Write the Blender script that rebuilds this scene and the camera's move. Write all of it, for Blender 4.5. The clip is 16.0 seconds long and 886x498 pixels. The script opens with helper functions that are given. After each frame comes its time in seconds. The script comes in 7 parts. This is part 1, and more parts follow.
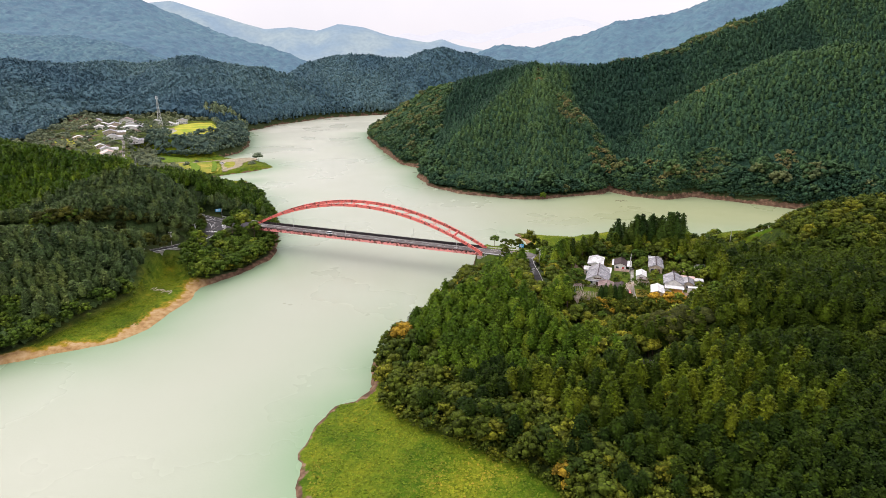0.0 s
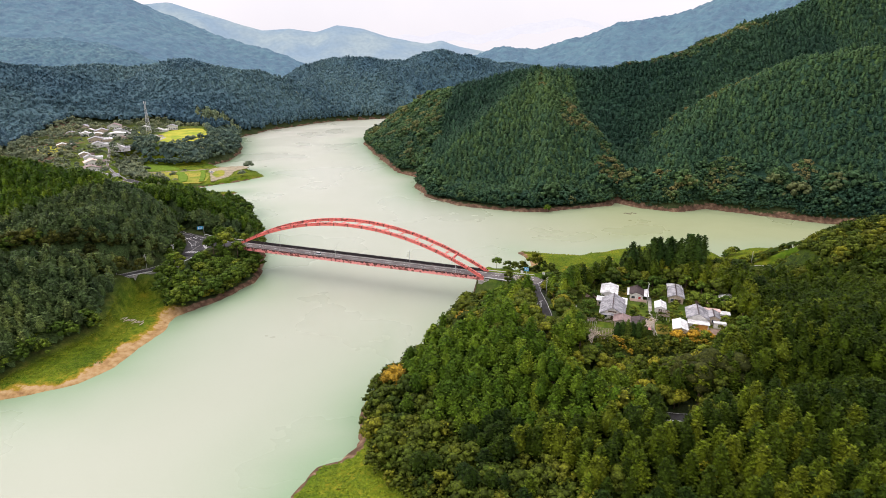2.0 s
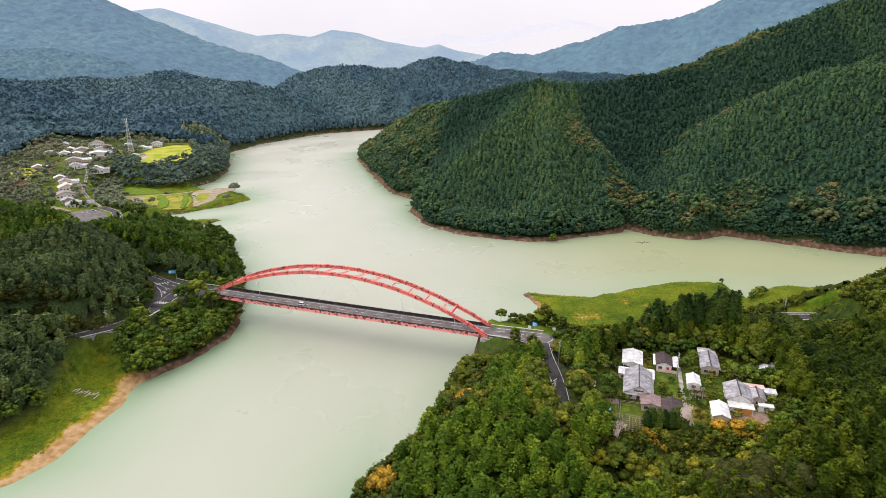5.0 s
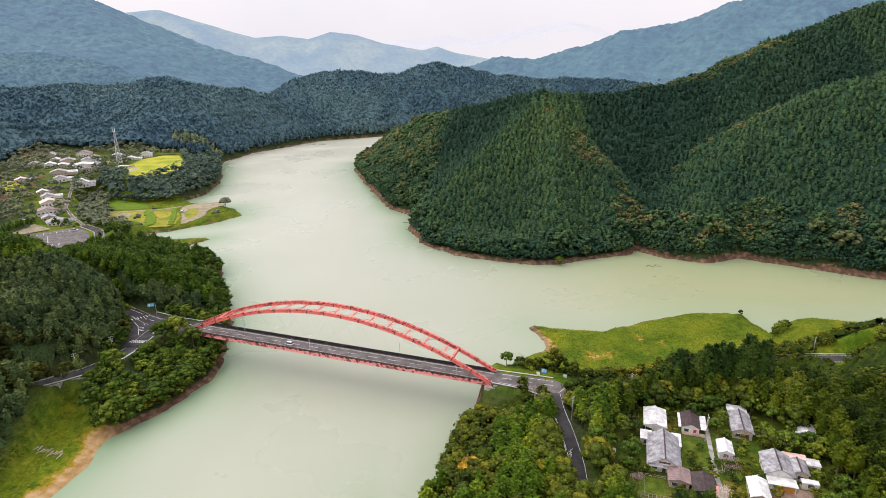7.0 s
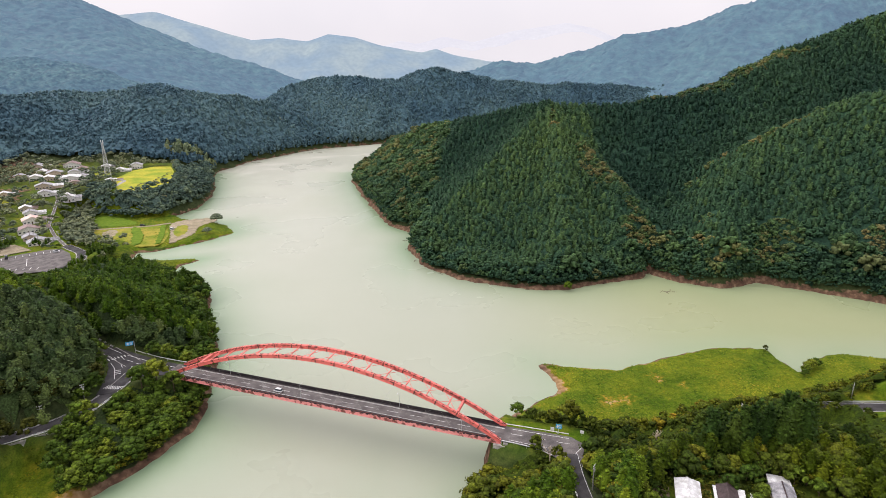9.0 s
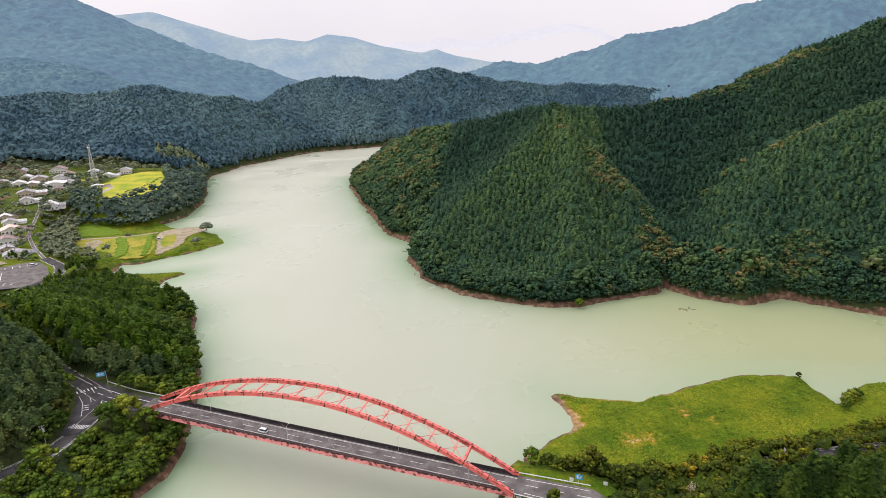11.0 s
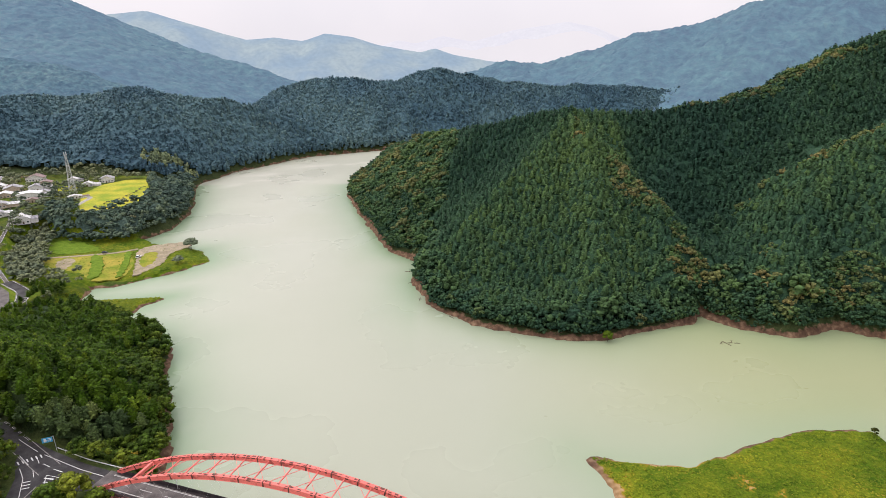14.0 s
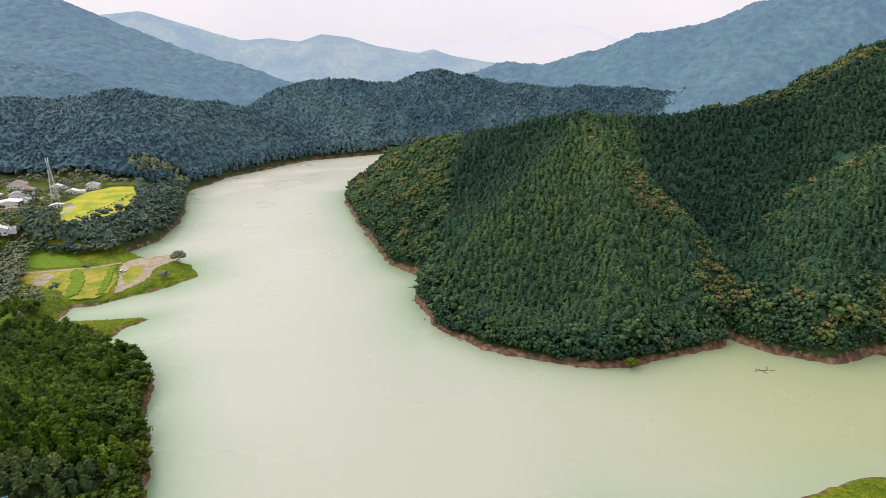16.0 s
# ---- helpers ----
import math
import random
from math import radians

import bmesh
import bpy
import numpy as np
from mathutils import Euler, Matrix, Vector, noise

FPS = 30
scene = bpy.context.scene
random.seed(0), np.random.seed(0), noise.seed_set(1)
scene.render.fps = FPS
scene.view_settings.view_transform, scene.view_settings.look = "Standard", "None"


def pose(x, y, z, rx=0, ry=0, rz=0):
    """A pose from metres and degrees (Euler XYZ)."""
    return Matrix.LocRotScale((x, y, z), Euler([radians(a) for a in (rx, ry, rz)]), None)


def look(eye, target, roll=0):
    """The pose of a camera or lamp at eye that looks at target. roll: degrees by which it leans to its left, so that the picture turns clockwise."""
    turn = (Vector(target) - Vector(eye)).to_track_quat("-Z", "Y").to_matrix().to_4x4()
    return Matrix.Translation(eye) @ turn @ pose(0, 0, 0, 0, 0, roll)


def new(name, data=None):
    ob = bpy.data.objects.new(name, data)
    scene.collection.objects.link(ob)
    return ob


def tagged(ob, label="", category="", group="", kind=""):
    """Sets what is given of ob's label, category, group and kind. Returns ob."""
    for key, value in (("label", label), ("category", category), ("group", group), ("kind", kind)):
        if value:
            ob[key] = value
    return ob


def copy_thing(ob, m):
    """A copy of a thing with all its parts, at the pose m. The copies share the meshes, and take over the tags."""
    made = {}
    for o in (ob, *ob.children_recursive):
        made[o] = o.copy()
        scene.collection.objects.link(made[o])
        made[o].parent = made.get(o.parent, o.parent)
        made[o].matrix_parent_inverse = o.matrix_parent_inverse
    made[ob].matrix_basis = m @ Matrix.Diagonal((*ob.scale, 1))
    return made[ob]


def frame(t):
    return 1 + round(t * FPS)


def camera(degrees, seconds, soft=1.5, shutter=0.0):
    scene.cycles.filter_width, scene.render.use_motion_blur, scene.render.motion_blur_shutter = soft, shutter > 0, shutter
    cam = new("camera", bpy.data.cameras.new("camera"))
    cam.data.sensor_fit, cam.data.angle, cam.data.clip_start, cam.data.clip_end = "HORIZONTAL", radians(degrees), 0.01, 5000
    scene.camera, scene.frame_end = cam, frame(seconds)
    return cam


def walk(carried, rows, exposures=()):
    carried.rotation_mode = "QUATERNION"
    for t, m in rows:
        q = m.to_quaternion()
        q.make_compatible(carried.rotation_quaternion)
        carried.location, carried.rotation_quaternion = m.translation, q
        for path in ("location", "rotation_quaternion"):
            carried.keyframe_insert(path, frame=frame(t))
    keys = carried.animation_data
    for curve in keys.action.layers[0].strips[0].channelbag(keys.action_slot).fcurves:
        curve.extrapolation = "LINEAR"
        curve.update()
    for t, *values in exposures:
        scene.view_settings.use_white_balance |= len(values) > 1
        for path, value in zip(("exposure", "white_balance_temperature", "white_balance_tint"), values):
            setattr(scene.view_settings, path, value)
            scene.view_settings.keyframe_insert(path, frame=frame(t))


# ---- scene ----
cam = camera(73.8, 16.0, soft=0.8)
PATH = [
    (0, (-0.378, 0.8, 126.649), (-0.378, 2.689, 125.992), 0.1),
    (0.5, (-0.417, 8.875, 126.585), (-0.417, 10.765, 125.93), 0.1),
    (1, (-0.301, 16.034, 127.003), (-0.299, 17.923, 126.347), -0.0),
    (1.5, (0.201, 23.447, 127.668), (0.202, 25.336, 127.013), -0.0),
    (2, (0.693, 30.65, 129.188), (0.693, 32.54, 128.533), 0.0),
    (2.5, (1.036, 37.981, 131.182), (1.036, 39.87, 130.527), -0.1),
    (3, (1.369, 45.073, 133.291), (1.369, 46.963, 132.636), -0.2),
    (3.5, (1.86, 51.816, 135.21), (1.859, 53.706, 134.556), -0.3),
    (4, (1.719, 58.375, 136.932), (1.72, 60.265, 136.279), -0.4),
    (6.5, (1.517, 92.719, 146.422), (1.522, 94.611, 145.773), -0.5),
    (7, (1.087, 99.692, 148.352), (1.095, 101.584, 147.703), -0.4),
    (7.5, (0.61, 106.987, 150.346), (0.618, 108.879, 149.697), -0.5),
    (8, (0.172, 113.952, 152.334), (0.182, 115.844, 151.685), -0.5),
    (8.5, (-0.16, 120.956, 154.243), (-0.15, 122.848, 153.594), -0.5),
    (9, (-0.701, 127.542, 155.919), (-0.689, 129.435, 155.272), -0.4),
    (11.5, (-2.673, 163.625, 155.586), (-2.66, 165.518, 154.94), -0.5),
    (12, (-3.607, 171.413, 154.996), (-3.591, 173.306, 154.351), -0.6),
    (12.5, (-4.172, 179.074, 155.294), (-4.157, 180.967, 154.648), -0.5),
    (13, (-5.27, 186.785, 155.277), (-5.253, 188.678, 154.63), -0.5),
    (13.5, (-6.666, 194.541, 155.526), (-6.648, 196.433, 154.879), -0.5),
    (14, (-8.028, 202.104, 155.644), (-8.01, 203.996, 154.996), -0.5),
    (14.5, (-10.182, 209.838, 156.053), (-10.162, 211.729, 155.404), -0.5),
    (15, (-11.433, 217.696, 155.862), (-11.413, 219.588, 155.213), -0.6),
    (15.5, (-12.532, 225.253, 155.823), (-12.508, 227.145, 155.174), -0.5),
    (16, (-13.274, 232.369, 155.209), (-13.246, 234.262, 154.563), -0.5),
]
walk(cam, [(t, look(eye, target, roll)) for t, eye, target, roll in PATH], [(0, 0.14, 6500, 15), (4, 0.12, 6500, 15), (10, 0.0, 6500, 15), (16, 0.0, 6500, 15)])

# ---- light ----
world = bpy.data.worlds.new("overcast_sky")
world.use_nodes = True
scene.world = world
wn, wl = world.node_tree.nodes, world.node_tree.links
wn.clear()
SUN_EL, SUN_AZ = radians(48), radians(-75)
sky = wn.new("ShaderNodeTexSky")
sky.sky_type = "NISHITA"
sky.sun_disc = False
sky.sun_elevation, sky.sun_rotation = SUN_EL, SUN_AZ
sky.air_density, sky.dust_density = 1.0, 4.0
sky_gain = wn.new("ShaderNodeMix")
sky_gain.data_type, sky_gain.blend_type = "RGBA", "MULTIPLY"
sky_gain.inputs[0].default_value = 1.0
sky_gain.inputs[7].default_value = (0.10, 0.10, 0.10, 1)
wl.new(sky.outputs[0], sky_gain.inputs[6])
coord = wn.new("ShaderNodeTexCoord")
cloud = wn.new("ShaderNodeTexNoise")
cloud.inputs["Scale"].default_value, cloud.inputs["Detail"].default_value = 2.2, 5
wl.new(coord.outputs["Generated"], cloud.inputs["Vector"])
cramp = wn.new("ShaderNodeValToRGB")
cramp.color_ramp.elements[0].position, cramp.color_ramp.elements[1].position = 0.3, 0.75
cramp.color_ramp.elements[0].color = (0.90, 0.90, 0.93, 1)
cramp.color_ramp.elements[1].color = (1.06, 1.03, 1.03, 1)
wl.new(cloud.outputs[0], cramp.inputs[0])
sep = wn.new("ShaderNodeSeparateXYZ")
wl.new(coord.outputs["Generated"], sep.inputs[0])
dome = wn.new("ShaderNodeValToRGB")
dome.color_ramp.elements[0].position, dome.color_ramp.elements[1].position = 0.02, 0.75
dome.color_ramp.elements[0].color = (0.99, 0.98, 0.995, 1)
dome.color_ramp.elements[1].color = (1.5, 1.5, 1.55, 1)
wl.new(sep.outputs["Z"], dome.inputs[0])
lit = wn.new("ShaderNodeMix")
lit.data_type, lit.blend_type = "RGBA", "MULTIPLY"
lit.inputs[0].default_value = 1.0
wl.new(cramp.outputs[0], lit.inputs[6])
wl.new(dome.outputs[0], lit.inputs[7])
cover = wn.new("ShaderNodeMix")
cover.data_type = "RGBA"
cover.inputs[0].default_value = 0.9
wl.new(sky_gain.outputs[2], cover.inputs[6])
wl.new(lit.outputs[2], cover.inputs[7])
bg = wn.new("ShaderNodeBackground")
bg.inputs[1].default_value = 1.0
wl.new(cover.outputs[2], bg.inputs[0])
wout = wn.new("ShaderNodeOutputWorld")
wl.new(bg.outputs[0], wout.inputs[0])

sun = new("sun", bpy.data.lights.new("sun", "SUN"))
sun.data.energy, sun.data.angle, sun.data.color = 2.35, radians(80), (1.0, 0.96, 0.90)
TO_SUN = Vector((math.sin(SUN_AZ) * math.cos(SUN_EL), math.cos(SUN_AZ) * math.cos(SUN_EL), math.sin(SUN_EL)))
sun.matrix_world = look(TO_SUN * 800, (0, 0, 0))

# ---- materials ----
def nodes_of(name, rough=0.8, spec=0.3):
    m = bpy.data.materials.new(name)
    m.use_nodes = True
    n, l = m.node_tree.nodes, m.node_tree.links
    b = n["Principled BSDF"]
    b.inputs["Roughness"].default_value = rough
    b.inputs["Specular IOR Level"].default_value = spec
    return m, n, l, b


def noise_node(n, l, scale, detail=4, coords="Object"):
    c = n.new("ShaderNodeTexCoord")
    t = n.new("ShaderNodeTexNoise")
    t.inputs["Scale"].default_value, t.inputs["Detail"].default_value = scale, detail
    l.new(c.outputs[coords], t.inputs["Vector"])
    return t


def ramp_node(n, l, src, stops):
    r = n.new("ShaderNodeValToRGB")
    e = r.color_ramp.elements
    while len(e) < len(stops):
        e.new(0.5)
    for el, (p, c) in zip(e, stops):
        el.position, el.color = p, (*c, 1)
    l.new(src, r.inputs[0])
    return r


def mix_node(n, l, kind, fac, a, b):
    m = n.new("ShaderNodeMix")
    m.data_type, m.blend_type = "RGBA", kind
    for sock, v in ((m.inputs[0], fac), (m.inputs[6], a), (m.inputs[7], b)):
        if isinstance(v, (int, float)):
            sock.default_value = v
        elif isinstance(v, tuple):
            sock.default_value = (*v, 1)
        else:
            l.new(v, sock)
    return m.outputs[2]


def bump_node(n, l, b, src, strength, dist):
    k = n.new("ShaderNodeBump")
    k.inputs["Strength"].default_value, k.inputs["Distance"].default_value = strength, dist
    l.new(src, k.inputs["Height"])
    l.new(k.outputs[0], b.inputs["Normal"])


def surface(name, a, c, scale=0.5, rough=0.8, spec=0.3, bump=0.3, dist=0.05, fine=8.0, metal=0.0, lo=0.35, hi=0.65):
    """A worn surface: two colours mixed by a coarse noise, grained by a fine one."""
    m, n, l, b = nodes_of(name, rough, spec)
    big, small = noise_node(n, l, scale), noise_node(n, l, fine, 3)
    col = ramp_node(n, l, big.outputs[0], [(lo, a), (hi, c)])
    grain = ramp_node(n, l, small.outputs[0], [(0.3, (0.78, 0.78, 0.78)), (0.7, (1.15, 1.15, 1.15))])
    l.new(mix_node(n, l, "MULTIPLY", 1.0, col.outputs[0], grain.outputs[0]), b.inputs["Base Color"])
    b.inputs["Metallic"].default_value = metal
    bump_node(n, l, b, small.outputs[0], bump, dist)
    return m


def foliage(name, dark, mid, light, warm, stand=0.02, island=0.45, air=None, leaf=2.0, depth=0.72):
    """Leaves: the tree's own tint, a slow change from stand to stand, each clump a little lighter or darker,
    and sprays of leaves of 1 / leaf metres, their hollows darkened by depth. air: haze painted as a glow, on the far
    mountains alone."""
    m, n, l, b = nodes_of(name, 0.7, 0.08)
    at = n.new("ShaderNodeAttribute")
    at.attribute_name = "tint"
    col = ramp_node(n, l, at.outputs["Fac"], [(0.0, dark), (0.45, mid), (0.84, light), (1.0, warm)])
    geo = n.new("ShaderNodeNewGeometry")
    def at_place(scale, detail):
        t = n.new("ShaderNodeTexNoise")
        t.inputs["Scale"].default_value, t.inputs["Detail"].default_value = scale, detail
        l.new(geo.outputs["Position"], t.inputs["Vector"])
        return t.outputs[0]
    slow = ramp_node(n, l, at_place(stand, 3), [(0.35, (0.72, 0.8, 0.85)), (0.65, (1.2, 1.15, 1.0))])
    c1 = mix_node(n, l, "MULTIPLY", 1.0, col.outputs[0], slow.outputs[0])
    isl = ramp_node(n, l, geo.outputs["Random Per Island"], [(0.0, (1 - island, 1 - island, 1 - island)), (1.0, (1 + island, 1 + island * 0.9, 1 + island * 0.4))])
    c2 = mix_node(n, l, "MULTIPLY", 1.0, c1, isl.outputs[0])
    spray = at_place(leaf, 3)
    lo, hi = 1 - depth, 1 + depth
    # painted depth: sprays darken in the same hollows that the bump sinks
    sp = ramp_node(n, l, spray, [(0.36, (lo, lo, lo)), (0.64, (hi, hi, hi * 0.92))])
    l.new(mix_node(n, l, "MULTIPLY", 1.0, c2, sp.outputs[0]), b.inputs["Base Color"])
    bump_node(n, l, b, spray, 0.8, 0.6 / leaf)
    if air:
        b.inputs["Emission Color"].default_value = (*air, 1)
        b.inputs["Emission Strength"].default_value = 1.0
    return m


CEDAR = foliage("cedar_leaves", (0.012, 0.026, 0.003), (0.035, 0.057, 0.003), (0.068, 0.096, 0.006), (0.20, 0.14, 0.015), leaf=1.4, depth=0.4)
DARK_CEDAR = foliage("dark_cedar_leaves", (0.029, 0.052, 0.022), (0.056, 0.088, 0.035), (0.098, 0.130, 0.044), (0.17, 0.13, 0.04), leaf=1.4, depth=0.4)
BRIGHT_CEDAR = foliage("bright_cedar_leaves", (0.024, 0.056, 0.004), (0.053, 0.098, 0.007), (0.106, 0.154, 0.012), (0.22, 0.16, 0.02), leaf=1.4, depth=0.4)
BROAD = foliage("broad_leaves", (0.030, 0.050, 0.007), (0.062, 0.082, 0.010), (0.132, 0.134, 0.013), (0.30, 0.17, 0.02), leaf=1.4, depth=0.45)
DEEP_CEDAR = foliage("deep_green_cedar_leaves", (0.014, 0.034, 0.007), (0.026, 0.054, 0.010), (0.050, 0.084, 0.014), (0.14, 0.11, 0.02), leaf=1.4, depth=0.4)
GARDEN_LEAF = foliage("garden_tree_leaves", (0.032, 0.062, 0.010), (0.062, 0.104, 0.014), (0.112, 0.148, 0.019), (0.24, 0.16, 0.02), leaf=1.4, depth=0.45)
OAK = foliage("dark_oak_leaves", (0.022, 0.028, 0.006), (0.040, 0.047, 0.010), (0.070, 0.074, 0.014), (0.16, 0.11, 0.03), leaf=1.4, depth=0.45)
# leaves of the point; their blue cast is partly painted haze
HILL = foliage("hill_wood_leaves", (0.021, 0.053, 0.037), (0.035, 0.079, 0.047), (0.062, 0.112, 0.045), (0.165, 0.140, 0.066), 0.008, 0.2, None, 0.8, 0.28)
# haze painted in: these three leaf colours are paled and blued for distance
FAR_WOOD = foliage("hazed_distant_leaves", (0.052, 0.102, 0.144), (0.074, 0.134, 0.174), (0.106, 0.174, 0.196), (0.16, 0.20, 0.17), 0.006, 0.10, None, 0.3, 0.2)
MID_WOOD = foliage("hazed_terrace_leaves", (0.058, 0.096, 0.092), (0.088, 0.134, 0.116), (0.134, 0.176, 0.128), (0.18, 0.18, 0.12), 0.01, 0.2, None, 0.5, 0.3)
VALLEY_LEAF = foliage("hazed_valley_leaves", (0.100, 0.128, 0.100), (0.150, 0.180, 0.126), (0.205, 0.228, 0.145), (0.21, 0.19, 0.11), 0.01, 0.2, None, 0.5, 0.35)
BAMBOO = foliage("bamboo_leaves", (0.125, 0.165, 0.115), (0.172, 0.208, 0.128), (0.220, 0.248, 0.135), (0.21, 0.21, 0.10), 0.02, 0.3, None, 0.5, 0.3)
# haze is painted on these two: a blue cast plus a steady glow
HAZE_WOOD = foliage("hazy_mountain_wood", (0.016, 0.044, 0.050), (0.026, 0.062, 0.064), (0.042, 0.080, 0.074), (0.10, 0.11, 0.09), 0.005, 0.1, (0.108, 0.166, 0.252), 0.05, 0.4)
FOOTHILL_HAZE = foliage("hazy_foothill_wood", (0.022, 0.048, 0.058), (0.034, 0.066, 0.074), (0.050, 0.084, 0.080), (0.10, 0.12, 0.09), 0.006, 0.15, (0.056, 0.100, 0.168), 0.14, 0.5)
BARK = surface("bark", (0.09, 0.06, 0.04), (0.16, 0.11, 0.08), 2.0, 0.9)
CONCRETE = surface("concrete", (0.22, 0.21, 0.19), (0.42, 0.40, 0.37), 0.6, 0.9)
ASPHALT = surface("asphalt", (0.032, 0.030, 0.032), (0.064, 0.060, 0.062), 0.25, 0.9, fine=3.0)
DECK_ASPHALT = surface("worn_asphalt", (0.085, 0.076, 0.074), (0.165, 0.148, 0.142), 0.25, 0.9, fine=3.0)
PAINT = surface("road_paint", (0.6, 0.6, 0.58), (0.8, 0.8, 0.78), 2.0, 0.7)
RED = surface("weathered_red_paint", (0.32, 0.06, 0.052), (0.74, 0.165, 0.138), 0.4, 0.55, 0.4, 0.1, 0.02, lo=0.30, hi=0.46)
DARK_RUST = surface("dark_rust", (0.07, 0.025, 0.022), (0.20, 0.075, 0.06), 0.9, 0.85)
RUST = surface("rusty_red_paint", (0.22, 0.07, 0.055), (0.78, 0.30, 0.28), 0.55, 0.75, 0.3, 0.2, 0.02, 4.0, lo=0.40, hi=0.50)
DARK_STEEL = surface("near_black_steel", (0.018, 0.015, 0.017), (0.05, 0.04, 0.042), 0.8, 0.8)
CABLE = surface("galvanised_cable", (0.45, 0.45, 0.42), (0.6, 0.6, 0.57), 1.0, 0.5, metal=0.3)
TILE = surface("grey_roof_tiles", (0.20, 0.195, 0.21), (0.44, 0.43, 0.445), 0.55, 0.6, 0.4, 0.6, 0.06, 3.0)
DARK_TILE = surface("dark_brown_roof", (0.035, 0.022, 0.022), (0.075, 0.05, 0.05), 0.8, 0.6, 0.4, 0.5, 0.06, 3.0)
BROWN_TIN = surface("faded_brown_tin", (0.20, 0.14, 0.13), (0.30, 0.21, 0.20), 0.7, 0.6, 0.4)
WHITE_TIN = surface("white_sheet_roof", (0.48, 0.47, 0.46), (0.82, 0.82, 0.82), 0.5, 0.45, 0.5)
PINK_TIN = surface("pink_sheet_roof", (0.62, 0.42, 0.36), (0.72, 0.52, 0.46), 0.7, 0.5, 0.5)
WALL_WHITE = surface("white_plaster", (0.62, 0.60, 0.57), (0.78, 0.76, 0.72), 1.0, 0.9)
WALL_BUFF = surface("buff_boarding", (0.38, 0.30, 0.22), (0.55, 0.46, 0.36), 1.5, 0.9)
WOOD_DARK = surface("dark_wood", (0.07, 0.045, 0.03), (0.14, 0.09, 0.06), 2.0, 0.8)
SOIL = surface("bare_brown_yard", (0.20, 0.13, 0.10), (0.32, 0.23, 0.18), 0.4, 0.95, fine=2.0)
DIRT = surface("pale_dirt_track", (0.24, 0.20, 0.13), (0.36, 0.30, 0.21), 0.2, 0.95, fine=1.0)
LAWN = surface("green_garden_grass", (0.05, 0.085, 0.008), (0.115, 0.15, 0.016), 0.4, 0.95, 0.1, 0.9, 0.2, 2.0)
DRY_LAWN = surface("straw_garden_grass", (0.12, 0.11, 0.016), (0.24, 0.18, 0.035), 0.4, 0.95, 0.1, 0.8, 0.15, 2.5)
RICE = surface("yellow_rice_field", (0.22, 0.29, 0.03), (0.46, 0.40, 0.05), 0.05, 0.95, 0.1, 0.6, 0.2, 0.8)
CROP = surface("ochre_field", (0.16, 0.21, 0.02), (0.34, 0.28, 0.05), 0.06, 0.95, 0.1, 0.6, 0.2, 0.8)
HEDGE = surface("green_crop_rows", (0.09, 0.16, 0.012), (0.14, 0.21, 0.02), 0.3, 0.95, 0.1, 0.9, 0.2, 1.5)
TARP = surface("blue_tarpaulin", (0.03, 0.35, 0.62), (0.10, 0.50, 0.75), 1.2, 0.4, 0.5, 0.8, 0.2, 1.5)
SIGN_BLUE = surface("blue_sign_face", (0.03, 0.30, 0.55), (0.05, 0.38, 0.64), 2.0, 0.4)
STEEL = surface("galvanised_steel", (0.45, 0.46, 0.46), (0.60, 0.61, 0.60), 1.0, 0.5, 0.5, metal=0.4)
WHITE_PAINT = surface("white_car_paint", (0.75, 0.75, 0.75), (0.82, 0.82, 0.82), 1.0, 0.25, 0.5, 0.0)
DARK_PAINT = surface("dark_car_paint", (0.03, 0.03, 0.035), (0.05, 0.05, 0.055), 1.0, 0.25, 0.5, 0.0)
TYRE = surface("tyre_rubber", (0.02, 0.02, 0.02), (0.03, 0.03, 0.03), 5.0, 0.8)
WINDOW = surface("dark_window_glass", (0.04, 0.05, 0.06), (0.07, 0.08, 0.09), 3.0, 0.1, 0.6, 0.0)
RED_DOOR = surface("red_door_paint", (0.35, 0.03, 0.03), (0.45, 0.06, 0.05), 2.0, 0.5)
ORANGE = surface("orange_shutter", (0.50, 0.22, 0.05), (0.60, 0.30, 0.08), 1.0, 0.6)
DEAD = surface("bleached_branches", (0.40, 0.33, 0.26), (0.55, 0.46, 0.38), 1.5, 0.9)

# ---- mesh helpers ----
def part(name, bm, mat, parent, label="", smooth=False):
    """Links a bmesh as one mesh object under a thing or a part."""
    me = bpy.data.meshes.new(name)
    bm.to_mesh(me)
    bm.free()
    return part_me(name, me, mat, parent, label, smooth)


def part_me(name, me, mat, parent, label="", smooth=False):
    if mat and not me.materials:
        me.materials.append(mat)
    ob = new(name, me)
    ob.parent = parent
    if label:
        ob["label"] = label
    return ob


def beam(bm, a, b, w, h, up=(0, 0, 1)):
    """A box from a to b, w wide and h high."""
    a, b = Vector(a), Vector(b)
    d = (b - a).normalized()
    s = d.cross(Vector(up))
    s = s.normalized() if s.length > 1e-4 else Vector((1, 0, 0))
    u = s.cross(d)
    v = [[bm.verts.new(p + s * (w / 2 * i) + u * (h / 2 * j)) for i, j in ((-1, -1), (1, -1), (1, 1), (-1, 1))] for p in (a, b)]
    bm.faces.new(v[0][::-1]), bm.faces.new(v[1])
    for k in range(4):
        bm.faces.new((v[0][k], v[0][(k + 1) % 4], v[1][(k + 1) % 4], v[1][k]))


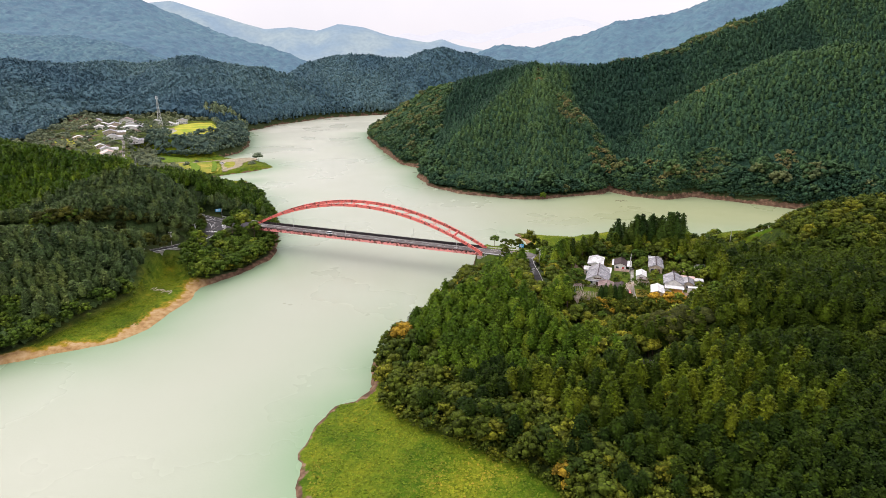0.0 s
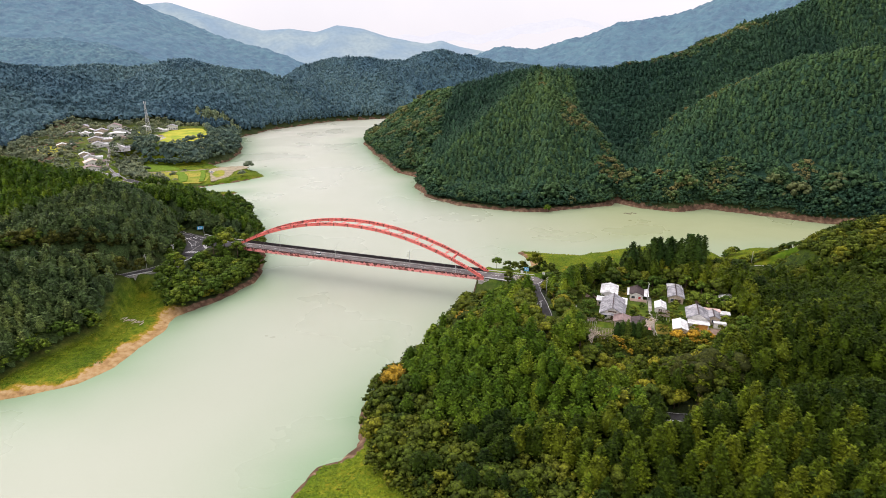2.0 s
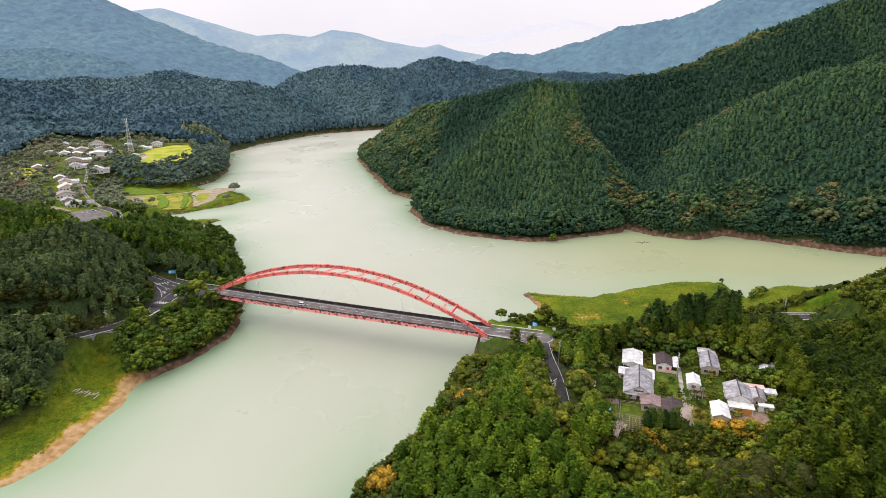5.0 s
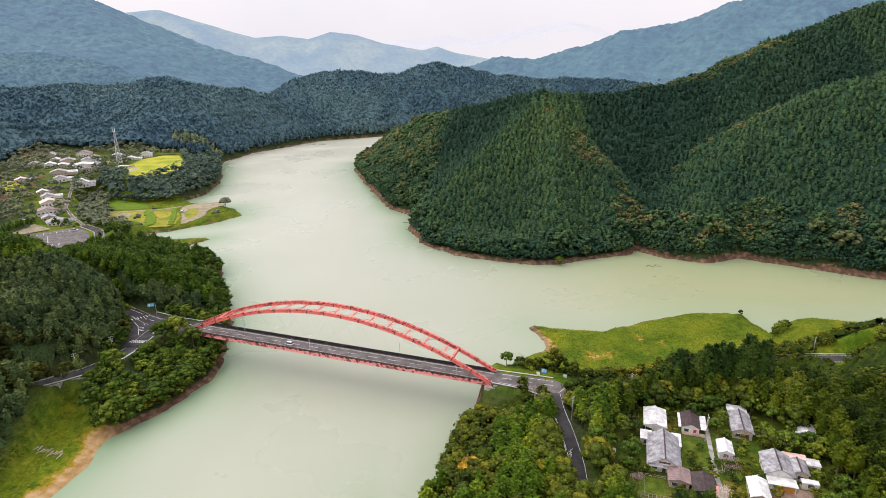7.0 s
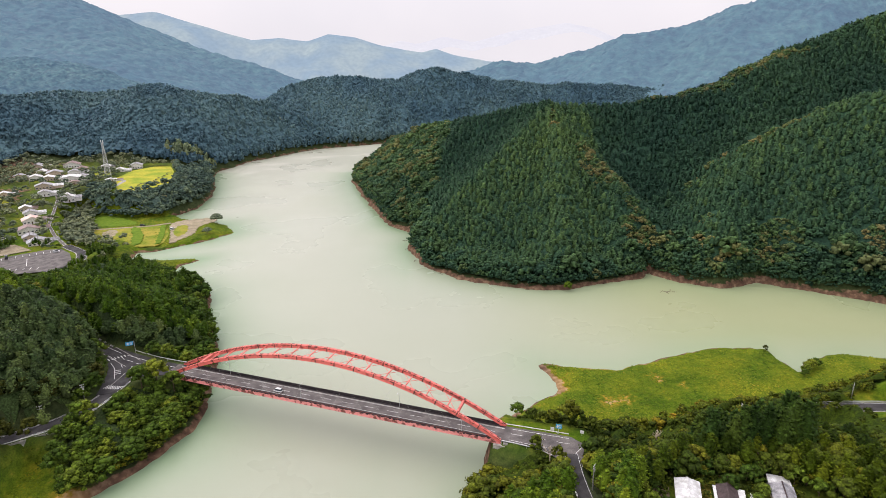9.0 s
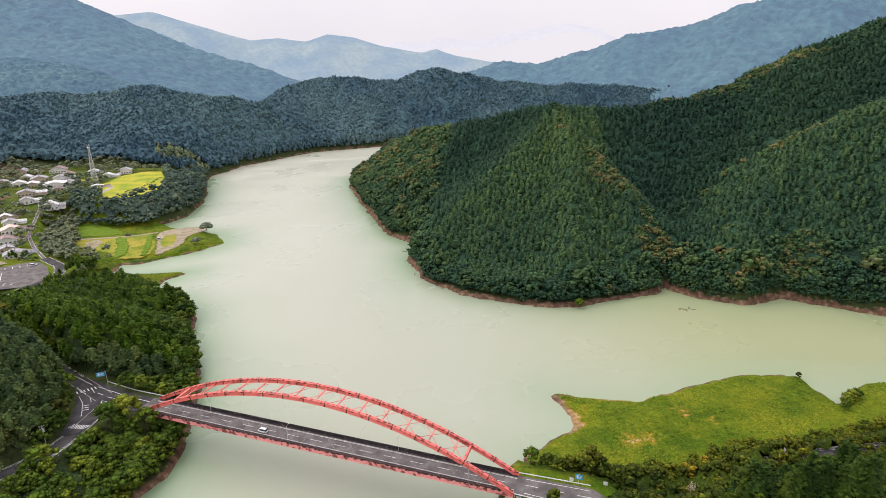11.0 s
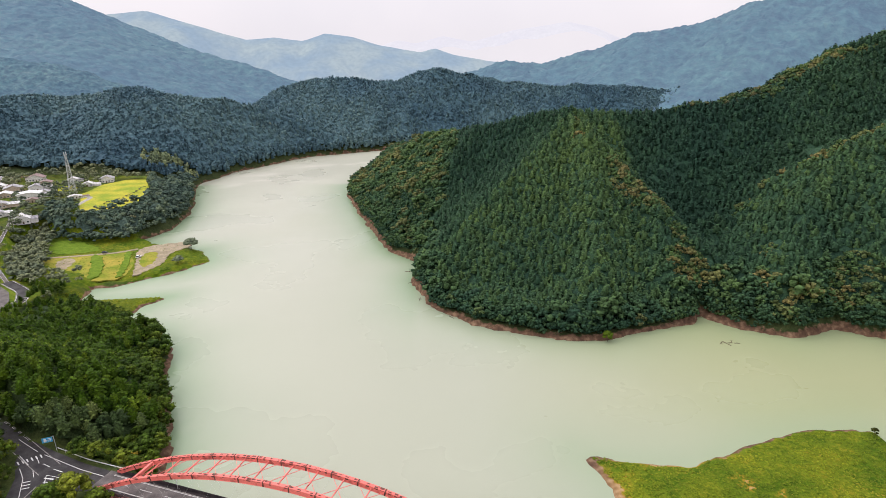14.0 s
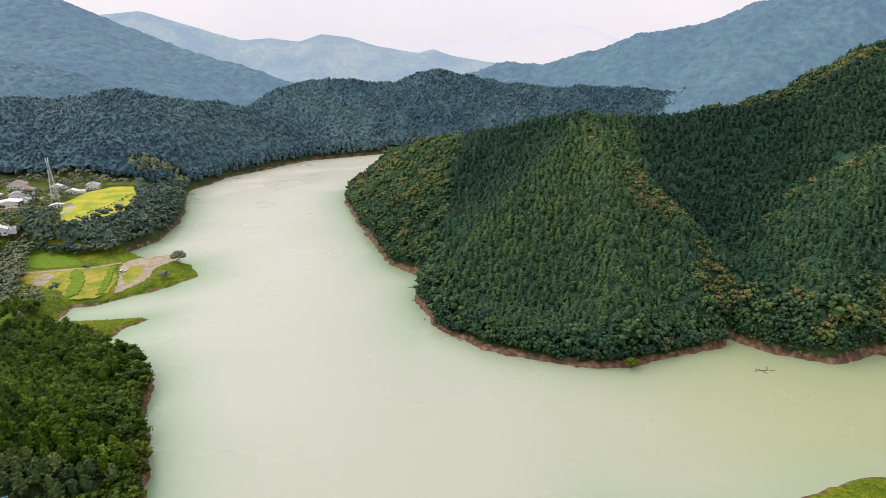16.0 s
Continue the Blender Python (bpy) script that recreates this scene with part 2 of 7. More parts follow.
def slab(bm, x0, x1, y0, y1, z0, z1):
    v = [bm.verts.new((x, y, z)) for z in (z0, z1) for x, y in ((x0, y0), (x1, y0), (x1, y1), (x0, y1))]
    for f in ((3, 2, 1, 0), (4, 5, 6, 7), (0, 1, 5, 4), (1, 2, 6, 5), (2, 3, 7, 6), (3, 0, 4, 7)):
        bm.faces.new([v[i] for i in f])


def rod(bm, a, b, r, seg=6):
    a, b = Vector(a), Vector(b)
    q = (b - a).to_track_quat("Z", "Y").to_matrix()
    p, o = [[bm.verts.new(c + q @ Vector((r * math.cos(2 * math.pi * s / seg), r * math.sin(2 * math.pi * s / seg), 0))) for s in range(seg)] for c in (a, b)]
    for s in range(seg):
        bm.faces.new((p[s], p[(s + 1) % seg], o[(s + 1) % seg], o[s]))
    bm.faces.new(p[::-1]), bm.faces.new(o)


def one(fn, *args, **kw):
    bm = bmesh.new()
    fn(bm, *args, **kw)
    return bm



# ---- land and water ----
LEFT_SHORE = [(-900, -600), (-600, 0), (-330, 80), (-260, 150), (-215, 205), (-176, 222), (-158, 230), (-146, 236), (-140, 246), (-138, 260), (-135, 274),
              (-134, 285), (-136, 297), (-133, 303), (-125, 312), (-112, 331), (-108, 346), (-110, 360), (-114, 385), (-120, 405), (-127, 425), (-143, 457),
              (-157, 494), (-171, 510), (-188, 520), (-204, 532), (-187, 563), (-215, 562), (-243, 560), (-246, 580), (-223, 590),
              (-202, 607), (-184, 633), (-198, 660), (-240, 672), (-262, 690), (-250, 720), (-257, 783), (-298, 902), (-278, 979), (-201, 1094),
              (-81, 1155), (50, 1190), (300, 1200), (3500, 1250), (3500, 4700), (-3500, 4700), (-3500, -600)]
POINT_SHORE = [(3500, 430), (600, 425), (420, 425), (340, 442), (292, 463), (249, 490), (223, 503), (200, 500), (189, 496), (166, 509),
               (151, 525), (143, 516), (101, 502), (83, 494), (53, 499), (11, 517), (-17, 549), (-26, 590), (-22, 626), (-47, 650),
               (-82, 756), (-106, 835), (-113, 890), (-100, 960), (-60, 1060), (40, 1110), (300, 1120), (3500, 1150)]
NEAR_SHORE = [(300, -600), (60, -120), (-20, 40), (-40, 100), (-44, 141), (-46, 162), (-42, 186), (-28, 201), (-27, 225), (-8, 252),
              (0, 275), (8, 300), (17, 326), (27, 342), (34, 352), (57, 371), (47, 400), (70, 393), (95, 391), (131, 409), (176, 413),
              (178, 387), (190, 398), (215, 405), (246, 396), (300, 402), (420, 388), (600, 385), (3500, 385), (3500, -600)]
# crest lines: slope of the flanks, rounding of the crest, then points with their heights
RIDGES = [
    # near bank
    (0.42, 6, [(0, 228, 10), (22, 240, 19), (45, 262, 21), (85, 268, 22), (125, 270, 22)]),
    (0.38, 8, [(70, 180, 15), (90, 190, 21), (140, 212, 28), (200, 230, 32), (300, 220, 45), (600, 200, 60)]),
    (0.38, 8, [(120, 150, 14), (200, 130, 28), (300, 80, 40)]),
    (0.50, 8, [(125, 290, 22), (165, 303, 13), (198, 316, 15), (213, 320, 25), (228, 322, 33), (320, 325, 46), (600, 320, 50)]),
    # west bank
    (0.60, 8, [(-255, 505, 7), (-236, 465, 14), (-214, 437, 24), (-178, 415, 28), (-160, 425, 20)]),
    (0.55, 8, [(-180, 335, 27), (-190, 348, 31), (-207, 305, 34), (-250, 270, 38), (-330, 250, 48), (-520, 260, 66), (-800, 300, 80)]),
    (0.72, 8, [(-168, 360, 18), (-183, 372, 32), (-226, 399, 43), (-264, 416, 44), (-330, 438, 47), (-430, 470, 48), (-520, 420, 50), (-560, 560, 45)]),
    (0.14, 30, [(-325, 750, 22), (-420, 780, 22), (-500, 850, 24)]),
    (0.14, 30, [(-320, 560, 11), (-350, 620, 14), (-400, 700, 18)]),
    # woods behind the village
    (0.46, 12, [(-1000, 800, 110), (-650, 960, 88), (-513, 1050, 88), (-422, 1045, 98), (-350, 1065, 80), (-275, 1090, 72)]),
    (0.60, 14, [(-275, 1300, 82), (-214, 1300, 100), (-126, 1300, 95), (-77, 1310, 92), (-8, 1320, 108), (50, 1320, 95), (120, 1330, 84), (309, 1340, 73), (600, 1340, 62)]),
    (0.42, 14, [(-1100, 1250, 150), (-817, 1400, 130), (-756, 1400, 124), (-697, 1400, 108), (-639, 1400, 82)]),
    (0.45, 20, [(-1700, 1600, 400), (-1113, 1900, 322), (-1025, 1900, 268), (-916, 1900, 233), (-870, 1900, 205), (-738, 1900, 162), (-638, 1900, 133), (-507, 1900, 96), (-419, 1900, 66)]),
    (0.45, 20, [(81, 1600, 94), (156, 1600, 114), (231, 1600, 111), (330, 1600, 132), (403, 1600, 151), (463, 1600, 174), (621, 1600, 204), (715, 1600, 235), (956, 1600, 300), (1500, 1500, 330)]),
    # the wooded point
    (0.68, 3, [(106, 703, 95), (90, 680, 87), (68, 652, 72), (42, 630, 54), (13, 604, 32), (-8, 582, 14), (-15, 570, 6)]),
    (0.78, 8, [(-70, 1000, 18), (-11, 820, 61), (36, 740, 83), (106, 703, 96), (174, 692, 93), (216, 690, 100), (275, 702, 117), (345, 735, 145), (450, 760, 175), (600, 800, 210), (900, 850, 240)]),
    (0.85, 3, [(106, 703, 97), (103, 644, 74), (98, 590, 52), (88, 540, 25), (84, 512, 8)]),
    (0.95, 3, [(106, 690, 94), (125, 630, 66), (147, 558, 37), (150, 532, 14)]),
    (0.86, 3, [(420, 640, 126), (368, 620, 112), (300, 606, 90), (250, 600, 71), (227, 606, 58), (205, 600, 40), (190, 575, 24)]),
    (0.80, 4, [(262, 590, 72), (240, 556, 50), (215, 530, 34), (192, 508, 12)]),
    (0.62, 8, [(600, 620, 150), (420, 560, 120), (330, 590, 112), (300, 500, 48)]),
]
# level ground: height, blend width, outline
PADS = [
    (22.0, 14, [(52, 230), (100, 228), (122, 238), (128, 272), (108, 290), (70, 288), (50, 262)]),
    (14.3, 6, [(20, 316), (44, 306), (60, 312), (56, 324), (22, 334)]),
    (14.3, 6, [(-122, 362), (-119, 378), (-152, 389), (-166, 392), (-160, 376), (-152, 354), (-140, 358)]),
    (11.0, 8, [(-345, 515), (-262, 510), (-255, 552), (-330, 565)]),
    (3.0, 10, [(-205, 640), (-200, 612), (-245, 596), (-330, 630), (-352, 668), (-352, 694), (-312, 682), (-272, 680), (-235, 674), (-215, 660)]),
    (22.0, 10, [(-292, 775), (-281, 740), (-294, 710), (-316, 697), (-345, 715), (-420, 700), (-500, 760), (-480, 870), (-330, 860)]),
]


# roads and lanes: half width, then the line with its heights
LANES = {
    "village_lane": (2.6, [(47, 308, 14.4), (46, 295, 15.5), (46, 278, 17.5), (45, 258, 19.8), (43, 244, 20.8), (37, 230, 20.0), (33, 216, 18.5), (42, 203, 16.5), (60, 196, 15.5), (78, 193, 15), (100, 192, 15), (125, 196, 16), (150, 190, 18)]),
    "east_road": (3.2, [(118, 334, 10.8), (130, 337, 10.3), (170, 343, 9.2), (215, 342, 9), (300, 336, 10)]),
    "south_road": (3.2, [(-143, 368, 14.4), (-144.5, 354, 14.3), (-148, 341, 14), (-156, 331, 13.5), (-170, 321.5, 13), (-192, 306, 12.5), (-228, 284, 12)]),
    "north_road": (3.4, [(-147, 377, 14.4), (-165, 390, 14.4), (-182, 402, 14.5), (-212, 418, 15), (-246, 440, 14), (-268, 475, 12), (-270, 508, 11), (-262, 535, 11), (-272, 552, 11), (-292, 566, 11.5)]),
    "hamlet_road": (1.4, [(-292, 566, 11.5), (-315, 590, 12.5), (-335, 615, 14), (-352, 650, 16), (-372, 690, 18), (-392, 720, 20), (-410, 742, 21)]),
}


def seg_near(px, py, a, b):
    """Distance from points to a stretch, and how far along it (0 to 1)."""
    dx, dy = b[0] - a[0], b[1] - a[1]
    u = np.clip(((px - a[0]) * dx + (py - a[1]) * dy) / (dx * dx + dy * dy + 1e-9), 0, 1)
    return np.hypot(px - a[0] - u * dx, py - a[1] - u * dy), u


def inside(px, py, poly):
    """Signed distance to an outline: positive within it."""
    best, into = np.full(px.shape, 1e9), np.zeros(px.shape, bool)
    for a, b in zip(poly, poly[1:] + poly[:1]):
        best = np.minimum(best, seg_near(px, py, a, b)[0])
        if a[1] != b[1]:
            cross = (a[1] > py) != (b[1] > py)
            into ^= cross & (px < a[0] + (py - a[1]) * (b[0] - a[0]) / (b[1] - a[1]))
    return np.where(into, best, -best)


def wobble(px, py, size, seed=0.0):
    """A smooth uneven field in about -1 to 1, from a few crossed waves."""
    s = 0
    for k, (ax, ay, ph, w) in enumerate(((1, 0.37, 0.3, 1), (-0.52, 1.1, 1.9, 1), (1.7, -1.3, 4.1, 0.55), (2.6, 2.1, 0.7, 0.4), (-3.9, 3.1, 2.2, 0.28))):
        s = s + w * np.sin((ax * px + ay * py) / size + ph + seed * (k + 1.3) + 1.1 * np.sin((ay * px - ax * py) / size * 0.7 + seed))
    return s / 2.2


def shore_dist(px, py):
    """Metres inland from the nearest water's edge (negative on the water)."""
    qx, qy = px + 2.0 * wobble(px, py, 9, 1.0) + 0.7 * wobble(px, py, 3, 4.0), py + 2.0 * wobble(px, py, 9, 2.0) + 0.7 * wobble(px, py, 3, 5.0)
    return np.maximum(np.maximum(inside(qx, qy, LEFT_SHORE), inside(qx, qy, POINT_SHORE)), inside(qx, qy, NEAR_SHORE))


BEACHES = [
    [(-50, 90), (-52, 165), (-46, 195), (-26, 203), (-14, 184), (-2, 168), (20, 160), (38, 140), (58, 122), (62, 104), (48, 84), (10, 70), (-30, 78)],
    [(-185, 215), (-150, 222), (-132, 250), (-128, 285), (-134, 300), (-144, 312), (-152, 320), (-163, 319), (-163, 304), (-159, 290), (-157, 272), (-172, 248)],
    [(24, 338), (31, 354), (52, 372), (44, 403), (95, 394), (131, 412), (180, 416), (200, 412), (215, 408), (255, 404), (255, 372), (190, 362), (130, 350), (80, 338), (44, 332)],
    [(-168, 640), (-186, 600), (-246, 584), (-335, 618), (-312, 672), (-215, 680)],
    [(-178, 568), (-200, 530), (-252, 542), (-252, 568)],
]


def near_pad(px, py, pad_list):
    d = np.full(px.shape, -1e9)
    for p in pad_list:
        d = np.maximum(d, inside(px, py, p))
    return d


def heights(px, py):
    sd = shore_dist(px, py)
    crest = np.zeros(px.shape)
    for slope, rnd, pts in RIDGES:
        here = np.full(px.shape, -1e9)
        for a, b in zip(pts, pts[1:]):
            d, u = seg_near(px, py, a, b)
            here = np.maximum(here, a[2] + (b[2] - a[2]) * u - slope * (np.sqrt(d * d + rnd * rnd) - rnd))
        k = 3.0
        crest = np.maximum(crest, here) + k * np.log1p(np.exp(-np.abs(crest - here) / k))
    crest = crest + np.clip(crest / 25, 0, 1) * (2.2 * wobble(px, py, 21, 3.0) + 1.0 * wobble(px, py, 8, 7.0)) + np.clip(crest / 120, 0, 1) * 5 * wobble(px, py, 60, 9.0)
    crest = np.maximum(crest, 2.5 + 0.6 * wobble(px, py, 14, 2.0))
    flat = np.clip(near_pad(px, py, BEACHES) / 6 + 0.5, 0, 1)
    steep = 2.8 * (1 - np.exp(-sd / 2.0)) + 0.85 * sd
    gentle = 0.8 * (1 - np.exp(-sd / 1.5)) + 0.12 * sd
    land = np.minimum(crest, steep * (1 - flat) + gentle * flat)
    for z, w, poly in PADS:
        f = np.clip(1 + inside(px, py, poly) / w, 0, 1)
        f = f * f * (3 - 2 * f)
        land = np.where(sd > 1.5, land + (z - land) * f, land)
    for half, pts in LANES.values():
        near, level = np.full(px.shape, 1e9), np.zeros(px.shape)
        for a, b in zip(pts, pts[1:]):
            d, u = seg_near(px, py, a, b)
            level = np.where(d < near, a[2] + (b[2] - a[2]) * u, level)
            near = np.minimum(near, d)
        f = np.clip(1 - (near - half - 2.6) / 2.6, 0, 1) if pts[0][0] == -143 else np.clip(1 - (near - half - 1.0) / 5.0, 0, 1)
        land = np.where(sd > 1.5, land + (level - 0.12 - land) * f * f * (3 - 2 * f), land)
    return np.where(sd > 0, land, np.maximum(0.6 * sd, -9)), sd


def crest_value(px, py, which):
    """The highest of the named crest lines' flanks, for telling whose slope a place lies on."""
    out = np.full(px.shape, -1e9)
    for k in which:
        slope, rnd, pts = RIDGES[k]
        for a, b in zip(pts, pts[1:]):
            d, u = seg_near(px, py, a, b)
            out = np.maximum(out, a[2] + (b[2] - a[2]) * u - slope * d)
    return out


def graded(stops):
    """Grid lines from (start, spacing) stops, the spacing changing evenly between them."""
    out = [stops[0][0]]
    while out[-1] < stops[-1][0]:
        s = np.interp(out[-1], [p for p, _ in stops], [w for _, w in stops])
        out.append(out[-1] + s)
    return np.array(out)


def grid_mesh(name, xs, ys, zs):
    nx, ny = len(xs), len(ys)
    gx, gy = np.meshgrid(xs, ys)
    co = np.stack([gx, gy, zs], -1).reshape(-1, 3).astype(np.float32)
    i = (np.arange(ny - 1)[:, None] * nx + np.arange(nx - 1)).ravel()
    quads = np.stack([i, i + 1, i + nx + 1, i + nx], -1)
    return raw_mesh(name, co, quads)


def raw_mesh(name, co, faces, tint=None, smooth=True):
    """A mesh straight from arrays of places and equal-sided faces, with an optional tint for each face."""
    me = bpy.data.meshes.new(name)
    n, k = faces.shape
    me.vertices.add(len(co))
    me.vertices.foreach_set("co", np.ascontiguousarray(co, np.float32).ravel())
    me.loops.add(n * k)
    me.loops.foreach_set("vertex_index", np.ascontiguousarray(faces, np.int32).ravel())
    me.polygons.add(n)
    me.polygons.foreach_set("loop_start", np.arange(0, n * k, k, dtype=np.int32))
    me.polygons.foreach_set("use_smooth", np.full(n, smooth))
    if tint is not None:
        me.attributes.new("tint", "FLOAT", "FACE").data.foreach_set("value", np.ascontiguousarray(tint, np.float32))
    me.update(calc_edges=True)
    me.validate()
    return me


GX = graded([(-4200, 180), (-1500, 50), (-600, 12), (-340, 4), (-200, 3.3), (240, 3.3), (360, 5), (700, 16), (1700, 50), (4200, 180)])
GY = graded([(-600, 40), (60, 8), (110, 3.3), (560, 3.3), (720, 4), (1000, 8), (1500, 16), (2200, 50), (4700, 150)])
gx, gy = np.meshgrid(GX, GY)
gz, gsd = heights(gx, gy)


def ground_z(x, y):
    return float(heights(np.array([x], float), np.array([y], float))[0][0])


def ground_material():
    m, n, l, b = nodes_of("ground_soil_and_grass", 0.95, 0.1)
    big, small, tiny = noise_node(n, l, 0.055), noise_node(n, l, 0.35, 5), noise_node(n, l, 1.6, 4)
    grass = ramp_node(n, l, small.outputs[0], [(0.28, (0.058, 0.092, 0.006)), (0.5, (0.108, 0.145, 0.009)), (0.64, (0.155, 0.172, 0.013)), (0.85, (0.21, 0.175, 0.03))])
    wood = ramp_node(n, l, small.outputs[0], [(0.3, (0.025, 0.04, 0.015)), (0.7, (0.06, 0.075, 0.03))])
    soil = ramp_node(n, l, small.outputs[0], [(0.25, (0.048, 0.030, 0.021)), (0.5, (0.120, 0.070, 0.045)), (0.75, (0.27, 0.18, 0.115))])
    at = n.new("ShaderNodeAttribute")
    at.attribute_name = "meadow"
    patchy = ramp_node(n, l, big.outputs[0], [(0.36, (0.50, 0.72, 0.55)), (0.52, (0.9, 0.98, 0.9)), (0.66, (1.18, 1.04, 1.0))])
    green = mix_node(n, l, "MULTIPLY", 1.0, grass.outputs[0], patchy.outputs[0])
    col = mix_node(n, l, "MIX", at.outputs["Fac"], wood.outputs[0], green)
    gr = ramp_node(n, l, tiny.outputs[0], [(0.3, (0.7, 0.72, 0.7)), (0.7, (1.25, 1.22, 1.1))])
    col = mix_node(n, l, "MULTIPLY", 1.0, col, gr.outputs[0])
    bare = n.new("ShaderNodeAttribute")
    bare.attribute_name = "bare"
    add = n.new("ShaderNodeMath")
    add.operation = "MULTIPLY_ADD"
    l.new(small.outputs[0], add.inputs[0])
    add.inputs[1].default_value = 0.9
    l.new(bare.outputs["Fac"], add.inputs[2])
    cut = ramp_node(n, l, add.outputs[0], [(0.88, (0, 0, 0)), (1.0, (1, 1, 1))])
    sand = ramp_node(n, l, small.outputs[0], [(0.3, (0.22, 0.12, 0.05)), (0.5, (0.35, 0.22, 0.095)), (0.7, (0.44, 0.31, 0.17))])
    dry = n.new("ShaderNodeAttribute")
    dry.attribute_name = "sand"
    fade = ramp_node(n, l, add.outputs[0], [(0.60, (0, 0, 0)), (0.92, (1, 1, 1))])
    straw = ramp_node(n, l, tiny.outputs[0], [(0.3, (0.20, 0.15, 0.012)), (0.7, (0.40, 0.24, 0.03))])
    withered = mix_node(n, l, "MULTIPLY", 1.0, fade.outputs[0], dry.outputs["Color"])
    col = mix_node(n, l, "MIX", withered, col, straw.outputs[0])
    earth = mix_node(n, l, "MIX", dry.outputs["Fac"], soil.outputs[0], sand.outputs[0])
    l.new(mix_node(n, l, "MIX", cut.outputs[0], col, earth), b.inputs["Base Color"])
    bump_node(n, l, b, tiny.outputs[0], 0.45, 0.4)
    return m


GROUND = ground_material()
SHADED_GROUND_W = [(-137, 366), (-150, 346), (-180, 318), (-215, 288), (-230, 296), (-180, 336), (-158, 352)]
MEADOWS = BEACHES + [p for _, _, p in PADS] + [[(172, 328), (200, 334), (232, 342), (232, 362), (172, 354)]] + [[(-350, 560), (-260, 555), (-235, 590), (-238, 684), (-262, 690), (-312, 696), (-365, 704), (-430, 690)]]
meadow = np.clip(near_pad(gx, gy, MEADOWS) / 8 + 0.6, 0, 1)
meadow *= 1 - 0.7 * np.clip(near_pad(gx, gy, [PADS[0][2], [(-540, 560), (-362, 560), (-350, 640), (-375, 705), (-345, 722), (-330, 880), (-540, 880)]]) / 8 + 0.5, 0, 1) * (0.6 + 0.4 * wobble(gx, gy, 13, 2.0))
shore_wide = np.where(((gx < -225) & (gy > 560)) | (gy > 880), 0.8, np.where((gy > 430) & (gx > -60), 4.4, 4.6))
for poly, wide in zip(BEACHES, (3.0, 11.0, 1.6, 0.7, 4.0)):
    f = np.clip(inside(gx, gy, poly) / 6 + 0.8, 0, 1)
    shore_wide = shore_wide + (wide - shore_wide) * f
shore_wide = np.where((gx > 20) & (gx < 62) & (gy > 335) & (gy < 410), 4.2, shore_wide)
bare = np.clip(1.0 - gsd / shore_wide + 0.25 * wobble(gx, gy, 11, 2.0) * (gsd < 1.6 * shore_wide), 0, 1)
for x, y, r in ((76.7, 359.4, 5.0), (84.0, 361.5, 4.0), (105.6, 378.0, 3.4), (103.6, 382.0, 2.6), (116.1, 372.9, 2.4)):
    bare = np.maximum(bare, 0.6 * np.exp(-((gx - x) ** 2 + (gy - y) ** 2) / r ** 2))
# dark wood floor replaces grass by the west road; tree shade painted in
meadow *= 1 - 0.85 * np.clip(near_pad(gx, gy, [PADS[2][2], SHADED_GROUND_W]) / 4 + 1, 0, 1)
HAMLET = [(-540, 570), (-376, 570), (-374, 640), (-388, 695), (-400, 700), (-430, 870), (-540, 880)]
worn = np.clip(inside(gx, gy, HAMLET) / 10, 0, 1) * (0.4 + 0.35 * wobble(gx, gy, 15, 6.0))
bare = np.maximum(bare, np.clip(worn, 0, 0.6))
ground_me = grid_mesh("ground", GX, GY, gz)
sandy = np.clip(near_pad(gx, gy, [BEACHES[1], [(60, 350), (124, 350), (124, 390), (60, 390)]]) / 8 + 1, 0, 1)
for key, field in (("meadow", meadow), ("bare", bare), ("sand", sandy)):
    ground_me.attributes.new(key, "FLOAT", "POINT").data.foreach_set("value", field.ravel().astype(np.float32))
ground_me.materials.append(GROUND)
ground = tagged(new("ground", ground_me), "wooded hills with grassy banks and bare soil at the waterline", "ground", kind="structure")


def water_material():
    m, n, l, b = nodes_of("milky_green_water", 0.3, 0.5)
    b.inputs["IOR"].default_value = 1.33
    big = noise_node(n, l, 0.006, 4)
    col = ramp_node(n, l, big.outputs[0], [(0.3, (0.330, 0.350, 0.270)), (0.7, (0.360, 0.376, 0.298))])
    c = col.outputs[0]
    # tints in the base colour; sky and bank reflections are painted here too
    for key, tone in (("olive_tone", (0.292, 0.312, 0.170)), ("sky_sheen", (0.56, 0.55, 0.48)), ("bank_reflection", (0.175, 0.280, 0.150))):
        at = n.new("ShaderNodeAttribute")
        at.attribute_name = key
        c = mix_node(n, l, "MIX", at.outputs["Fac"], c, tone)
    l.new(c, b.inputs["Base Color"])
    wind = noise_node(n, l, 0.011, 5)
    calm = ramp_node(n, l, wind.outputs[0], [(0.42, (0.26, 0.26, 0.26)), (0.62, (0.42, 0.42, 0.42))])
    l.new(calm.outputs[0], b.inputs["Roughness"])
    rip = noise_node(n, l, 0.9, 4)
    bump_node(n, l, b, rip.outputs[0], 0.22, 0.15)
    return m


wx = graded([(-4200, 400), (-700, 120), (-340, 7), (240, 7), (450, 20), (900, 200), (4200, 400)])
wy = graded([(-600, 60), (80, 8), (650, 8), (1250, 12), (1500, 200), (4700, 400)])
fx, fy = np.meshgrid(wx, wy)
water_me = grid_mesh("water", wx, wy, np.zeros(fx.shape))
off = np.maximum(-shore_dist(fx, fy), 0)
# painted sky reflection: a broad pale body along the west side, thinning eastward, with streaks in the upper arm
sky_sheen = 0.42 * np.clip((-10 - fx) / 240, 0, 1) * np.clip((fy - 330) / 150, 0, 1) * np.clip(off / 30, 0, 1)
